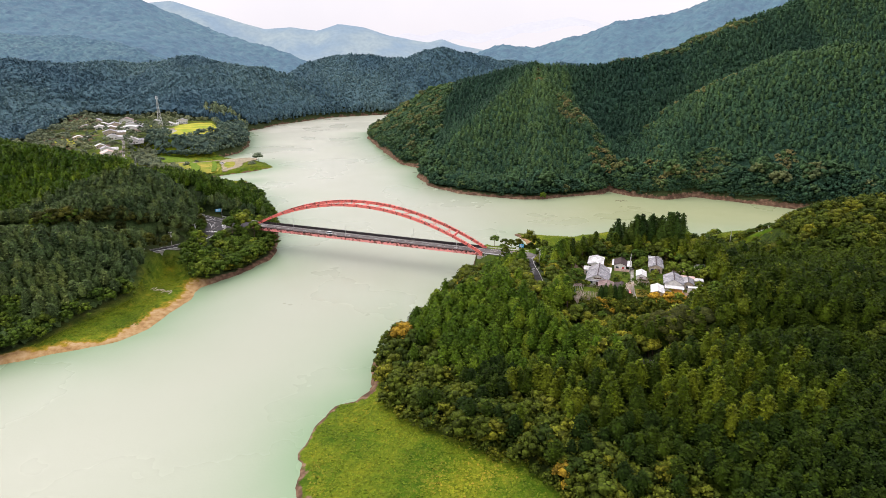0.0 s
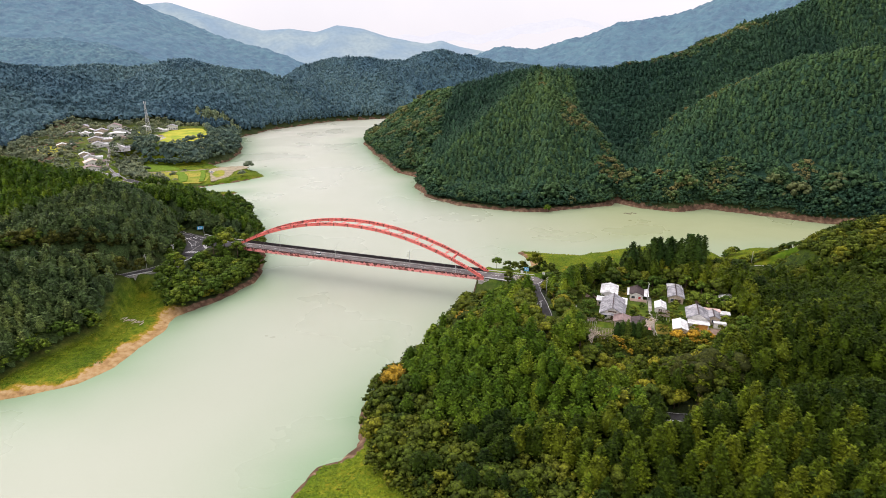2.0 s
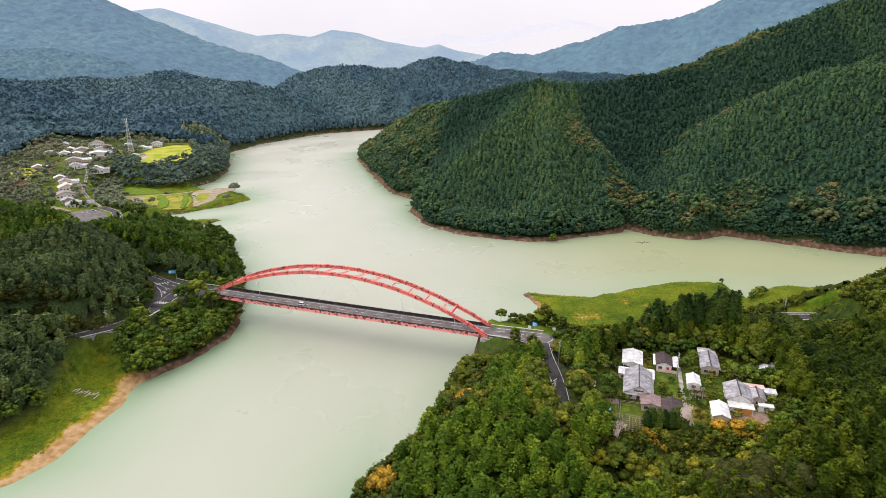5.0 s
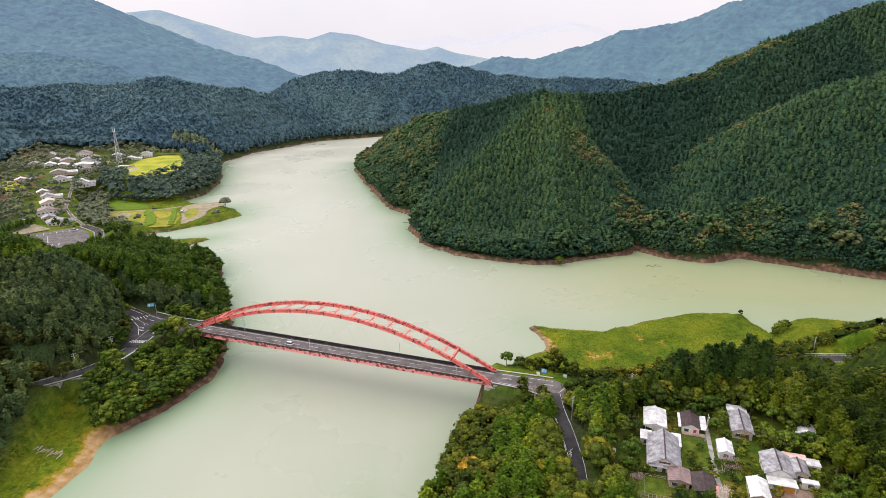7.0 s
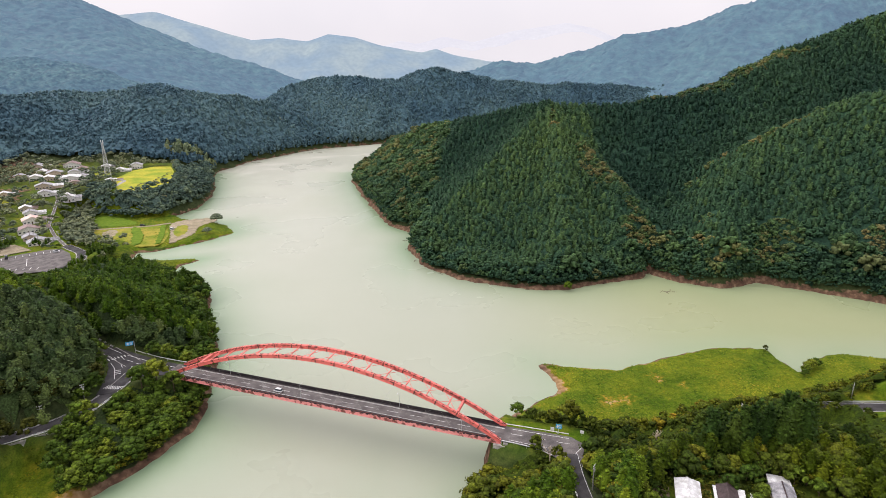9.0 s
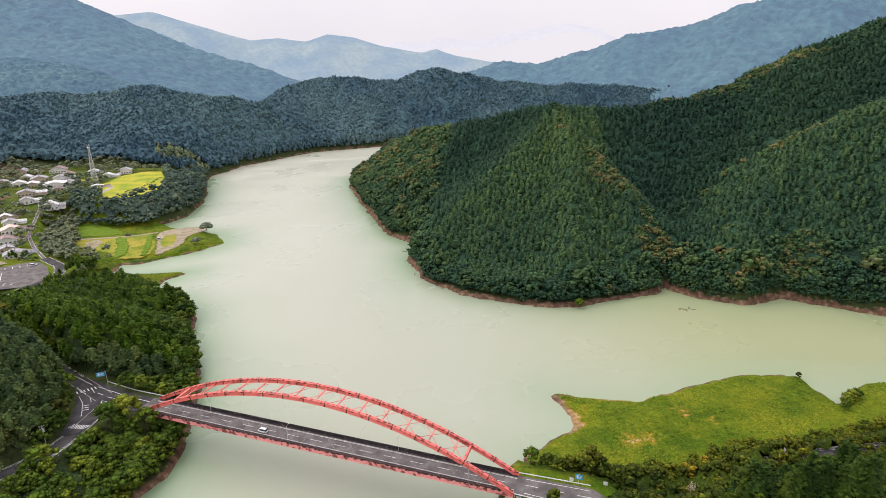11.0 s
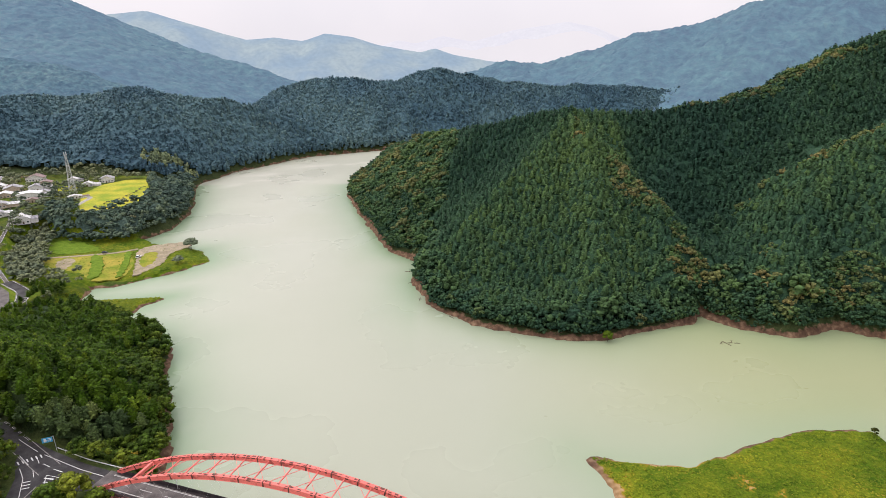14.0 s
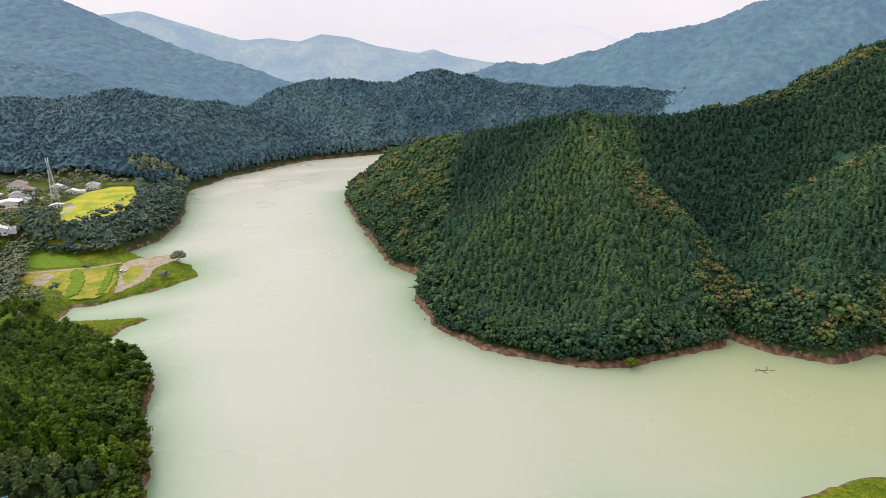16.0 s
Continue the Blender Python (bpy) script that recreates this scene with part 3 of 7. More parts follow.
for x, y, lx, ly in ((-236, 962, 34, 11), (-176, 1020, 40, 10), (-226, 930, 22, 8), (-255, 900, 26, 16), (-120, 1035, 26, 7)):
    along = (fx - x) + 6 * wobble(fx, fy, 17, 2.0)
    sky_sheen = np.maximum(sky_sheen, 0.85 * np.exp(-(along / lx) ** 2 - ((fy - y - 0.35 * along) / ly) ** 2))
# olive tint, growing to the east and north
olive_tone = np.clip((fx - 10) / 130, 0, 1) * np.clip((fy - 370) / 60, 0, 1)
# green reflections of the banks are painted along the shore
for key, field in (("olive_tone", 0.95 * olive_tone), ("sky_sheen", sky_sheen), ("bank_reflection", 0.85 * np.exp(-off / 20.0) * (fy < 900) * np.where(fx < -20, 1.0, 0.5))):
    water_me.attributes.new(key, "FLOAT", "POINT").data.foreach_set("value", field.ravel().astype(np.float32))
water_me.materials.append(water_material())
tagged(new("water", water_me), "calm milky green water of a wide reservoir", "water", kind="structure")

# ---- far mountains, their haze painted on ----
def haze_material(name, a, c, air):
    # painted haze: a glow in the haze colour over a dim base
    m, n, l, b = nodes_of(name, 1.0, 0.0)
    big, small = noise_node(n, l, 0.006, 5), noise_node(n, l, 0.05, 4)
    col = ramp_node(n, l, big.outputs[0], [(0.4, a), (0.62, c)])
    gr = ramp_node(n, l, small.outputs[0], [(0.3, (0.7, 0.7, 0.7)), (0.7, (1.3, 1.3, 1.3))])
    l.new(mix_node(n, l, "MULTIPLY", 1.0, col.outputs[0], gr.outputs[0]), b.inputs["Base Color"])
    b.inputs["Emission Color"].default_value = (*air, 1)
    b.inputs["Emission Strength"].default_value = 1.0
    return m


def far_range(crest, depth, step, mat, label):
    """A long mountain crest with folded flanks; mat carries its haze as colour and glow."""
    xs = np.arange(crest[0][0] - 500, crest[-1][0] + 500, step)
    ys = np.linspace(-depth, depth * 0.5, 24)
    fx, fy = np.meshgrid(xs, ys)
    top = np.interp(fx, [c[0] for c in crest], [c[2] for c in crest])
    fold = 1 + 0.25 * wobble(fx + fy * 0.6, fy * 0.4, 90, 1.0)
    fz = top - np.abs(fy) * 0.5 * fold + 5 * wobble(fx, fy, 45, 6.0) * np.clip(np.abs(fy) / 60, 0.25, 1)
    me = grid_mesh("backdrop", xs, ys + crest[0][1], np.maximum(fz, -20))
    me.materials.append(mat)
    return tagged(new("backdrop", me), label, "mountains", kind="structure")


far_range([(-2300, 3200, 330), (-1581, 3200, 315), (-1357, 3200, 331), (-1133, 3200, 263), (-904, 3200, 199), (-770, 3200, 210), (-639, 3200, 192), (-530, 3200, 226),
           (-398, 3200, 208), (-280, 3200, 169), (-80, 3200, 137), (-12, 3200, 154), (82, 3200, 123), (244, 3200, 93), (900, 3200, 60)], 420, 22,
          haze_material("blue_haze_mountain", (0.05, 0.07, 0.08), (0.11, 0.12, 0.09), (0.27, 0.36, 0.46)), "far wooded mountains with pale blue haze painted on")
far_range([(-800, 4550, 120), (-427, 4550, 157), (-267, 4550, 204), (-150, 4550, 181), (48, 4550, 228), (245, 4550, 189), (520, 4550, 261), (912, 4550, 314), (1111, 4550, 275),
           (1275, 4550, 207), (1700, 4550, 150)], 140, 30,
          haze_material("white_haze_mountain", (0.04, 0.04, 0.05), (0.06, 0.06, 0.06), (0.74, 0.745, 0.80)), "faint far mountain chain with white haze painted on")

# ---- trees ----
rng = np.random.default_rng(7)


def ball(seg, rows):
    """A closed low ball of unit radius: places and triangles."""
    co, tri = [(0, 0, -1)], []
    for r in range(1, rows):
        a = math.pi * r / rows
        co += [(math.sin(a) * math.cos(2 * math.pi * (s + 0.5 * (r % 2)) / seg), math.sin(a) * math.sin(2 * math.pi * (s + 0.5 * (r % 2)) / seg), -math.cos(a)) for s in range(seg)]
    co.append((0, 0, 1))
    for s in range(seg):
        t = (s + 1) % seg
        tri.append((0, 1 + t, 1 + s))
        for r in range(rows - 2):
            p, q = 1 + r * seg, 1 + (r + 1) * seg
            tri += [(p + s, p + t, q + s), (p + t, q + t, q + s)]
        tri.append((1 + (rows - 2) * seg + s, 1 + (rows - 2) * seg + t, len(co) - 1))
    return np.array(co, float), np.array(tri)


def join(parts):
    co, tri, n = [], [], 0
    for c, t in parts:
        co.append(c), tri.append(t + n)
        n += len(c)
    return np.concatenate(co), np.concatenate(tri)


def leaf_tufts(p, out, size, loose=0.5):
    """A folded diamond of leaves at each place p, lying across the way out."""
    n = len(p)
    out = out + rng.normal(0, loose, (n, 3))
    out /= np.linalg.norm(out, axis=1)[:, None]
    side = np.cross(out, rng.normal(0, 1, (n, 3)))
    side /= np.linalg.norm(side, axis=1)[:, None] + 1e-9
    along = np.cross(out, side)
    s = (size * rng.uniform(0.65, 1.35, n))[:, None]
    c = np.stack([p - side * s - 0.3 * s * out, p - along * s * 0.8 + 0.1 * s * out, p + side * s - 0.3 * s * out, p + along * s * 0.8 + 0.1 * s * out], 1)
    i = np.arange(n)[:, None] * 4
    tri = np.concatenate([i + np.array([[0, 1, 3]]), i + np.array([[1, 2, 3]])])
    return c.reshape(-1, 3), tri


def fronds(p, out, size):
    """A drooping folded bough at each place p, reaching the way out."""
    n = len(p)
    along = out * (1, 1, 0.45) + rng.normal(0, 0.33, (n, 3)) - (0, 0, 0.22)
    along /= np.linalg.norm(along, axis=1)[:, None]
    up = np.array((0.0, 0.0, 1.0)) + 0.45 * out + rng.normal(0, 0.25, (n, 3))
    side = np.cross(along, up)
    side /= np.linalg.norm(side, axis=1)[:, None] + 1e-9
    nrm = np.cross(side, along)
    s = (size * rng.uniform(0.6, 1.4, n))[:, None]
    c = np.stack([p - along * s * 0.6, p + side * s * 0.72 - nrm * s * 0.3, p + along * s * 1.1 - nrm * s * 0.12, p - side * s * 0.72 - nrm * s * 0.3], 1)
    i = np.arange(n)[:, None] * 4
    return c.reshape(-1, 3), np.concatenate([i + np.array([[0, 1, 2]]), i + np.array([[0, 2, 3]])])


def cedar_crown(tufts, size, wide=0.2, low=0.5, seg=8, rows=6, blunt=1.7):
    """A plantation conifer's crown, 1 high, from low upward: a lumpy dome clad in drooping boughs.
    blunt: near 1 for a pointed top, 2 for a round one."""
    def girth(h):
        return wide * (1 - h ** blunt) ** 0.8 * (0.72 + 0.28 * np.minimum(h * 3, 1))
    core, tri = ball(seg, rows)
    h = (core[:, 2] + 1) / 2
    a = np.arctan2(core[:, 1], core[:, 0]) + rng.uniform(0, 6.28)
    slim = 0.84 if tufts > 30 else 0.97
    prof = slim * girth(np.clip(h, 0, 1)) * rng.uniform(0.78, 1.16, len(core))
    top = low + (0.96 - low) * h + rng.uniform(-0.025, 0.025, len(core)) * (h < 0.98)
    core = np.stack([np.cos(a) * prof, np.sin(a) * prof, top], -1)
    h = rng.uniform(0.12, 1, tufts) ** 0.75
    a = rng.uniform(0, 2 * math.pi, tufts)
    r = girth(h) * rng.uniform(0.8, 1.1, tufts)
    p = np.stack([np.cos(a) * r, np.sin(a) * r, low + (1 - low) * h], -1)
    out = np.stack([np.cos(a), np.sin(a), 0.3 + 1.1 * h ** 2], -1)
    return join([(core, tri), fronds(p, out, size)])


def broad_crown(lobes, tufts, size, seg=6, rows=4, lump=(0.15, 0.22)):
    """A spreading crown, 1 high: lobes at several heights, each with its own clumps of leaves."""
    parts = []
    for k in range(lobes):
        a = k * 2.4 + rng.uniform(-0.4, 0.4)
        r = 0.30 * math.sqrt((k + 0.3) / lobes) * rng.uniform(0.8, 1.15)
        c = np.array([math.cos(a) * r, math.sin(a) * r, 0.78 - 1.3 * r * r / 0.3 * rng.uniform(0.6, 1.4)])
        c[2] = max(c[2], 0.36)
        s = np.array([1, 1, 0.78]) * rng.uniform(*lump)
        core, tri = ball(seg, rows)
        parts.append((core * s * rng.uniform(0.8, 1.05, (len(core), 1)) * 0.92 + c, tri))
        n = tufts // lobes
        if n:
            d = rng.normal(0, 1, (n, 3))
            d[:, 2] = np.abs(d[:, 2]) - 0.35
            d /= np.linalg.norm(d, axis=1)[:, None]
            parts.append(leaf_tufts(c + d * s * rng.uniform(0.92, 1.12, (n, 1)), d + (0, 0, 0.25), size))
    return join(parts)


def trunk_mesh(name, limbs=0):
    """A tapered trunk, 1 high, with a few limbs."""
    bm = bmesh.new()
    def stick(a, b, r0, r1, seg=6):
        a, b = Vector(a), Vector(b)
        q = (b - a).to_track_quat("Z", "Y").to_matrix()
        rings = []
        for c, r in ((a, r0), ((a + b) / 2 + Vector((rng.uniform(-0.01, 0.01), rng.uniform(-0.01, 0.01), 0)), (r0 + r1) / 2), (b, r1)):
            rings.append([bm.verts.new(c + q @ Vector((r * math.cos(2 * math.pi * s / seg), r * math.sin(2 * math.pi * s / seg), 0))) for s in range(seg)])
        for p, o in zip(rings, rings[1:]):
            for s in range(seg):
                bm.faces.new((p[s], p[(s + 1) % seg], o[(s + 1) % seg], o[s]))
    stick((0, 0, -0.06), (0, 0, 0.8), 0.022, 0.006)
    for k in range(limbs):
        a, z = k * 2.4, 0.3 + 0.4 * k / max(1, limbs)
        stick((0, 0, z), (0.22 * math.cos(a), 0.22 * math.sin(a), z + 0.2), 0.010, 0.004, 4)
    me = bpy.data.meshes.new(name)
    bm.to_mesh(me)
    bm.free()
    me.materials.append(BARK)
    return me


def scatter(x0, x1, y0, y1, step, keep):
    """A jittered lattice of places; keep(x, y, z, sd) says which stay."""
    xs, ys = np.meshgrid(np.arange(x0, x1, step), np.arange(y0, y1, step * 0.87))
    xs = xs + (np.arange(xs.shape[0])[:, None] % 2) * step / 2
    xs, ys = (xs + rng.uniform(-0.48, 0.48, xs.shape) * step).ravel(), (ys + rng.uniform(-0.48, 0.48, ys.shape) * step).ravel()
    z, sd = heights(xs, ys)
    ok = keep(xs, ys, z, sd)
    return np.stack([xs[ok], ys[ok], z[ok]], -1)


def wood(name, places, kinds, high, mat, label, tint, squat=1.0):
    """One mesh of many trees. kinds: crowns; high, tint: one number a tree."""
    parts, tints = [], []
    pick, turn = rng.integers(0, len(kinds), len(places)), rng.uniform(0, 2 * math.pi, len(places))
    wide = high * rng.uniform(0.85, 1.2, len(places)) * squat
    for k, (co, tri) in enumerate(kinds):
        sel = np.flatnonzero(pick == k)
        if not len(sel):
            continue
        c, s = np.cos(turn[sel])[:, None], np.sin(turn[sel])[:, None]
        x = (co[None, :, 0] * c - co[None, :, 1] * s) * wide[sel, None] + places[sel, 0, None]
        y = (co[None, :, 0] * s + co[None, :, 1] * c) * wide[sel, None] + places[sel, 1, None]
        z = co[None, :, 2] * high[sel, None] + places[sel, 2, None]
        parts.append((np.stack([x, y, z], -1).reshape(-1, 3), (tri[None] + (np.arange(len(sel)) * len(co))[:, None, None]).reshape(-1, 3)))
        tints.append(np.repeat(tint[sel], len(tri)))
    co, tri = join(parts)
    me = raw_mesh(name, co, tri, np.concatenate(tints))
    me.materials.append(mat)
    return tagged(new(name, me), label, "woodland", kind="stuff")


BELOW_ROAD = [(-172, 316), (-153, 327), (-147, 319), (-150, 304), (-164, 299)]
CLEARINGS = [[(52, 230), (62, 220), (98, 218), (119, 228), (127, 268), (108, 287), (72, 286), (52, 266)], PADS[1][2], PADS[2][2], PADS[3][2], PADS[4][2], PADS[5][2], [(-345, 502), (-330, 478), (-262, 476), (-250, 500), (-260, 514), (-340, 517)], [(-159, 324), (-170, 318), (-166, 308), (-156, 305), (-148, 315), (-149, 322)], [(178, 331), (200, 338), (228, 346), (228, 358), (178, 350)], [(66, 178), (81, 177), (84, 196), (64, 197)], [(-158, 384), (-146, 383), (-145, 391), (-157, 393)]]


def lane_gap(px, py):
    """Metres from the edge of the nearest road; the shaded road between the west hills and the lane under the cedars are overgrown."""
    d = np.full(px.shape, 1e9)
    for key, (half, pts) in LANES.items():
        for a, b in zip(pts, pts[1:]):
            d = np.minimum(d, seg_near(px, py, a, b)[0] - half + (2.5 if key == "north_road" and b[0] < -175 and b[1] < 500 else 4.5 if key == "village_lane" and b[1] < 240 else 4.0 if key == "east_road" and b[0] > 90 else 0))
    for end in ((24, 320), (-124, 371)):
        d = np.minimum(d, np.hypot(px - end[0], py - end[1]) - 8)
    return d


def free_ground(px, py, margin=2.5):
    open_land = np.maximum(near_pad(px, py, BEACHES), near_pad(px, py, CLEARINGS))
    return (open_land < -margin + 3.5) & (lane_gap(px, py) > margin)


def tints(n, mean, spread):
    return np.clip(rng.normal(mean, spread, n), 0, 0.84) + (rng.uniform(0, 1, n) < 0.02) * 0.16


def canopy(x0, x1, y0, y1, step, lift, mat, label, keep=None, rough=1.0, tone=0.36, ramp=4.0):
    """The closed leaf layer of a wood between its tree tops: one uneven sheet that comes down to the ground at the
    wood's edge. tone: its tint, low to paint the dark between crowns.
    """
    xs, ys = np.arange(x0, x1, step), np.arange(y0, y1, step)
    fx, fy = np.meshgrid(xs, ys)
    fx, fy = fx + rng.uniform(-0.4, 0.4, fx.shape) * step, fy + rng.uniform(-0.4, 0.4, fy.shape) * step
    z, sd = heights(fx, fy)
    depth = np.minimum(np.minimum(sd - 2.6, lane_gap(fx, fy) - 1.5), -np.maximum(near_pad(fx, fy, BEACHES), near_pad(fx, fy, CLEARINGS)) - 0.5)
    depth = depth - 1.0
    if keep is not None:
        depth = np.where(keep(fx, fy, z), depth, -9)
    up = lift * np.clip(depth / ramp, 0, 1) ** 0.6 * (1 + 0.12 * wobble(fx, fy, 11, 3.0)) + rng.uniform(-rough, rough, fx.shape) * np.clip(depth / 4, 0, 1)
    nx = len(xs)
    i = (np.arange(len(ys) - 1)[:, None] * nx + np.arange(nx - 1)).ravel()
    quad = np.stack([i, i + 1, i + nx + 1, i + nx], -1)
    quad = quad[(depth.ravel()[quad] > 0).all(1)]
    used, inv = np.unique(quad, return_inverse=True)
    co = np.stack([fx, fy, z + np.where(depth > 0, up, -0.3)], -1).reshape(-1, 3)[used]
    quad = inv.reshape(-1, 4)
    tri = np.concatenate([quad[:, [0, 1, 2]], quad[:, [0, 2, 3]]])
    me = raw_mesh("wood_canopy", co, tri, np.clip(rng.normal(tone, 0.12, len(tri)), 0, 0.8))
    me.materials.append(mat)
    return tagged(new("wood_canopy", me), label, "woodland", kind="stuff")


cedar_near = [cedar_crown(118, 0.041, 0.235, 0.42, 6, 4, 1.6 + 0.12 * k) for k in range(8)]
cedar_west = [cedar_crown(62, 0.052, 0.235, 0.42, 6, 4, 1.5 + 0.12 * k) for k in range(7)]
tall_cedar = [cedar_crown(210, 0.034, 0.20, 0.16, 8, 8, 1.3 + 0.12 * k) for k in range(4)]
broad_near = [broad_crown(11, 110, 0.036, 4, 3, (0.12, 0.19)) for _ in range(7)]
cedar_mid = [cedar_crown(13, 0.077, 0.245, 0.40, 5, 3, 1.3 + 0.1 * k) for k in range(6)]
broad_mid = [broad_crown(8, 32, 0.062, 4, 3, (0.12, 0.19)) for _ in range(6)]
broad_far = [broad_crown(6, 24, 0.062, 4, 3, (0.14, 0.21)) for _ in range(6)]
far_kinds = [cedar_crown(7, 0.115, 0.31, 0.25, 4, 3, 1.2 + 0.15 * k) for k in range(8)]


# banks: cedars inland, broad-leaved trees along the edges
def bank_trees(x0, x1, y0, y1, step):
    return scatter(x0, x1, y0, y1, step, lambda x, y, z, sd: (sd > 1.4) & (z > 1.2) & free_ground(x, y))


def split_wood(spots, bias, size):
    """Which places carry broad-leaved trees: near the water, along lanes and in loose patches."""
    px, py = spots[:, 0], spots[:, 1]
    edge = 1.3 * np.clip(1 - heights(px, py)[1] / 30, 0, 1)
    lane = np.clip(1 - lane_gap(px, py) / 14, 0, 1)
    ends = np.minimum(np.hypot(px - 24, py - 320), np.hypot(px + 124, py - 371)) < 28
    return ends * 2.0 + wobble(px, py, size, 5.0) * 0.8 + edge * 1.1 + lane * 1.0 + rng.normal(0, 0.2, len(spots)) > bias


def thin(spots, keep):
    return spots[rng.uniform(0, 1, len(spots)) < keep]


canopy(-40, 275, 95, 400, 2.0, 5.0, CEDAR, "leafy understorey of the woods on the near bank")
canopy(-40, 275, -60, 98, 4.0, 9.0, CEDAR, "leafy canopy of the woods behind the near meadow")
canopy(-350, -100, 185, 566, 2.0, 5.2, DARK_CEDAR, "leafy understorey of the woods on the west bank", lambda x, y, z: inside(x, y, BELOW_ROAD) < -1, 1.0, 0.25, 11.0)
canopy(-125, 640, 400, 1000, 2.6, 6.4, HILL, "closed leaf layer of the woods on the steep point", lambda x, y, z: inside(x, y, POINT_SHORE) > 2.5, 1.0, 0.05, 26.0)
STAND = [(28, 198), (128, 196), (140, 290), (60, 304), (30, 300)]
east = bank_trees(-40, 255, 100, 400, 4.0)
soft = split_wood(east, 0.75, 19)
soft |= (east[:, 1] > 283) & (rng.uniform(0, 1, len(east)) < np.where(east[:, 1] > 306, 1.0, 0.6))
soft |= seg_near(east[:, 0], east[:, 1], (50, 217), (88, 217))[0] < 8
soft |= (inside(east[:, 0], east[:, 1], BEACHES[0]) > -20 + 6 * wobble(east[:, 0], east[:, 1], 10, 2.0)) & (rng.uniform(0, 1, len(east)) < 0.85)
grove = ((~soft) & (seg_near(east[:, 0], east[:, 1], (104, 210), (140, 226))[0] < 6)) | (~soft) & (seg_near(east[:, 0], east[:, 1], (38, 172), (110, 168))[0] < 16 + 5 * wobble(east[:, 0], east[:, 1], 12, 1.0)) | (seg_near(east[:, 0], east[:, 1], (94, 300), (122, 298))[0] < 7.5)
soft &= ~(seg_near(east[:, 0], east[:, 1], (94, 300), (122, 298))[0] < 7.5)
high_grove = grove & (rng.uniform(0, 1, len(east)) < 0.8)
c, g, b = east[(~soft) & (~grove)], east[high_grove], thin(east[soft], 0.82)
def tree_models(kinds, mat, name, label, wide):
    """Single trees with a trunk and a crown, to be copied; each 1 high."""
    out = []
    for k, (co, tri) in enumerate(kinds):
        root = tagged(new(name), label, "tree", "trees round the hillside hamlet")
        part_me("trunk", trunk_mesh("trunk", 5 if wide > 1.05 else 0), BARK, root)
        me = raw_mesh("crown", co * (wide, wide, 1), tri, np.full(len(tri), 0.15 + 0.7 * k / max(1, len(kinds) - 1)))
        part_me("crown", me, mat, root)
        out.append(root)
    return out


def plant(spots, models, lo, hi):
    used = set()
    for x, y, z in spots:
        k = int(rng.integers(0, len(models)))
        h = float(rng.uniform(lo, hi))
        m = Matrix.Translation((x, y, z - 0.1)) @ Matrix.Rotation(float(rng.uniform(0, 6.28)), 4, "Z")
        if k in used:
            ob = copy_thing(models[k], m)
        else:
            ob, _ = models[k], used.add(k)
            ob.matrix_basis = m
        ob.scale = (h, h, h)
    for k, root in enumerate(models):
        if k not in used:
            for o in (*root.children, root):
                bpy.data.objects.remove(o)


def in_stand(spots):
    return inside(spots[:, 0], spots[:, 1], STAND) > 0


own_c, own_b = np.flatnonzero(in_stand(c))[:290], np.flatnonzero(in_stand(b))[:290]
young_stand = c[own_c][:, 0] < 62
plant(c[own_c][young_stand], tree_models([cedar_crown(130, 0.044, 0.235, 0.36, 7, 5, 1.6 + 0.1 * k) for k in range(6)], BRIGHT_CEDAR, "cedar_tree", "bright green cedar with a thick rounded crown", 1.0), 11.5, 14.5)
plant(c[own_c][~young_stand], tree_models([cedar_crown(130, 0.044, 0.225, 0.34, 7, 5, 1.4 + 0.1 * k) for k in range(8)], CEDAR, "cedar_tree", "green cedar with a thick rounded crown on the hillside", 1.0), 11.5, 14.5)
plant(b[own_b], tree_models([broad_crown(14, 196, 0.032, 6, 4, (0.11, 0.18)) for _ in range(8)], BROAD, "broadleaf_tree", "leafy broadleaf tree with a lumpy green crown", 1.12), 8, 12.5)
c, b = np.delete(c, own_c, 0), np.delete(b, own_b, 0)
c = c[heights(c[:, 0], c[:, 1])[1] > 5]
# dark stand by the meadow, with part of its shade tinted in
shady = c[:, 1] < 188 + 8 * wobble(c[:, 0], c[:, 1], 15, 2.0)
young = ~shady & (c[:, 0] < 66 + 8 * wobble(c[:, 0], c[:, 1], 15, 4.0))
for sel, mat, label in ((young, BRIGHT_CEDAR, "dense bright green cedar plantation on the near bank"), (~shady & ~young, CEDAR, "dense bright cedar plantation behind the hamlet"), (shady, CEDAR, "dark cedar plantation above the near meadow, shade tinted in")):
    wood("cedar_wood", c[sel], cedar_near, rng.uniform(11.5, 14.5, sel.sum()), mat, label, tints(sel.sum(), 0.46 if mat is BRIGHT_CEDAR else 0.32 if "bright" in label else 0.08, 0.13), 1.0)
back = g[:, 1] > 270
plant(g[back][:290], tree_models(tall_cedar, DEEP_CEDAR, "tall_cedar_tree", "tall dark cedar with a narrow pointed crown", 1.0), 17, 24)
plant(g[~back][:290], tree_models([cedar_crown(150, 0.040, 0.21, 0.3, 7, 6, 1.3 + 0.1 * k) for k in range(6)], CEDAR, "old_cedar_tree", "old green cedar with a heavy tapering crown", 1.0), 14, 18)
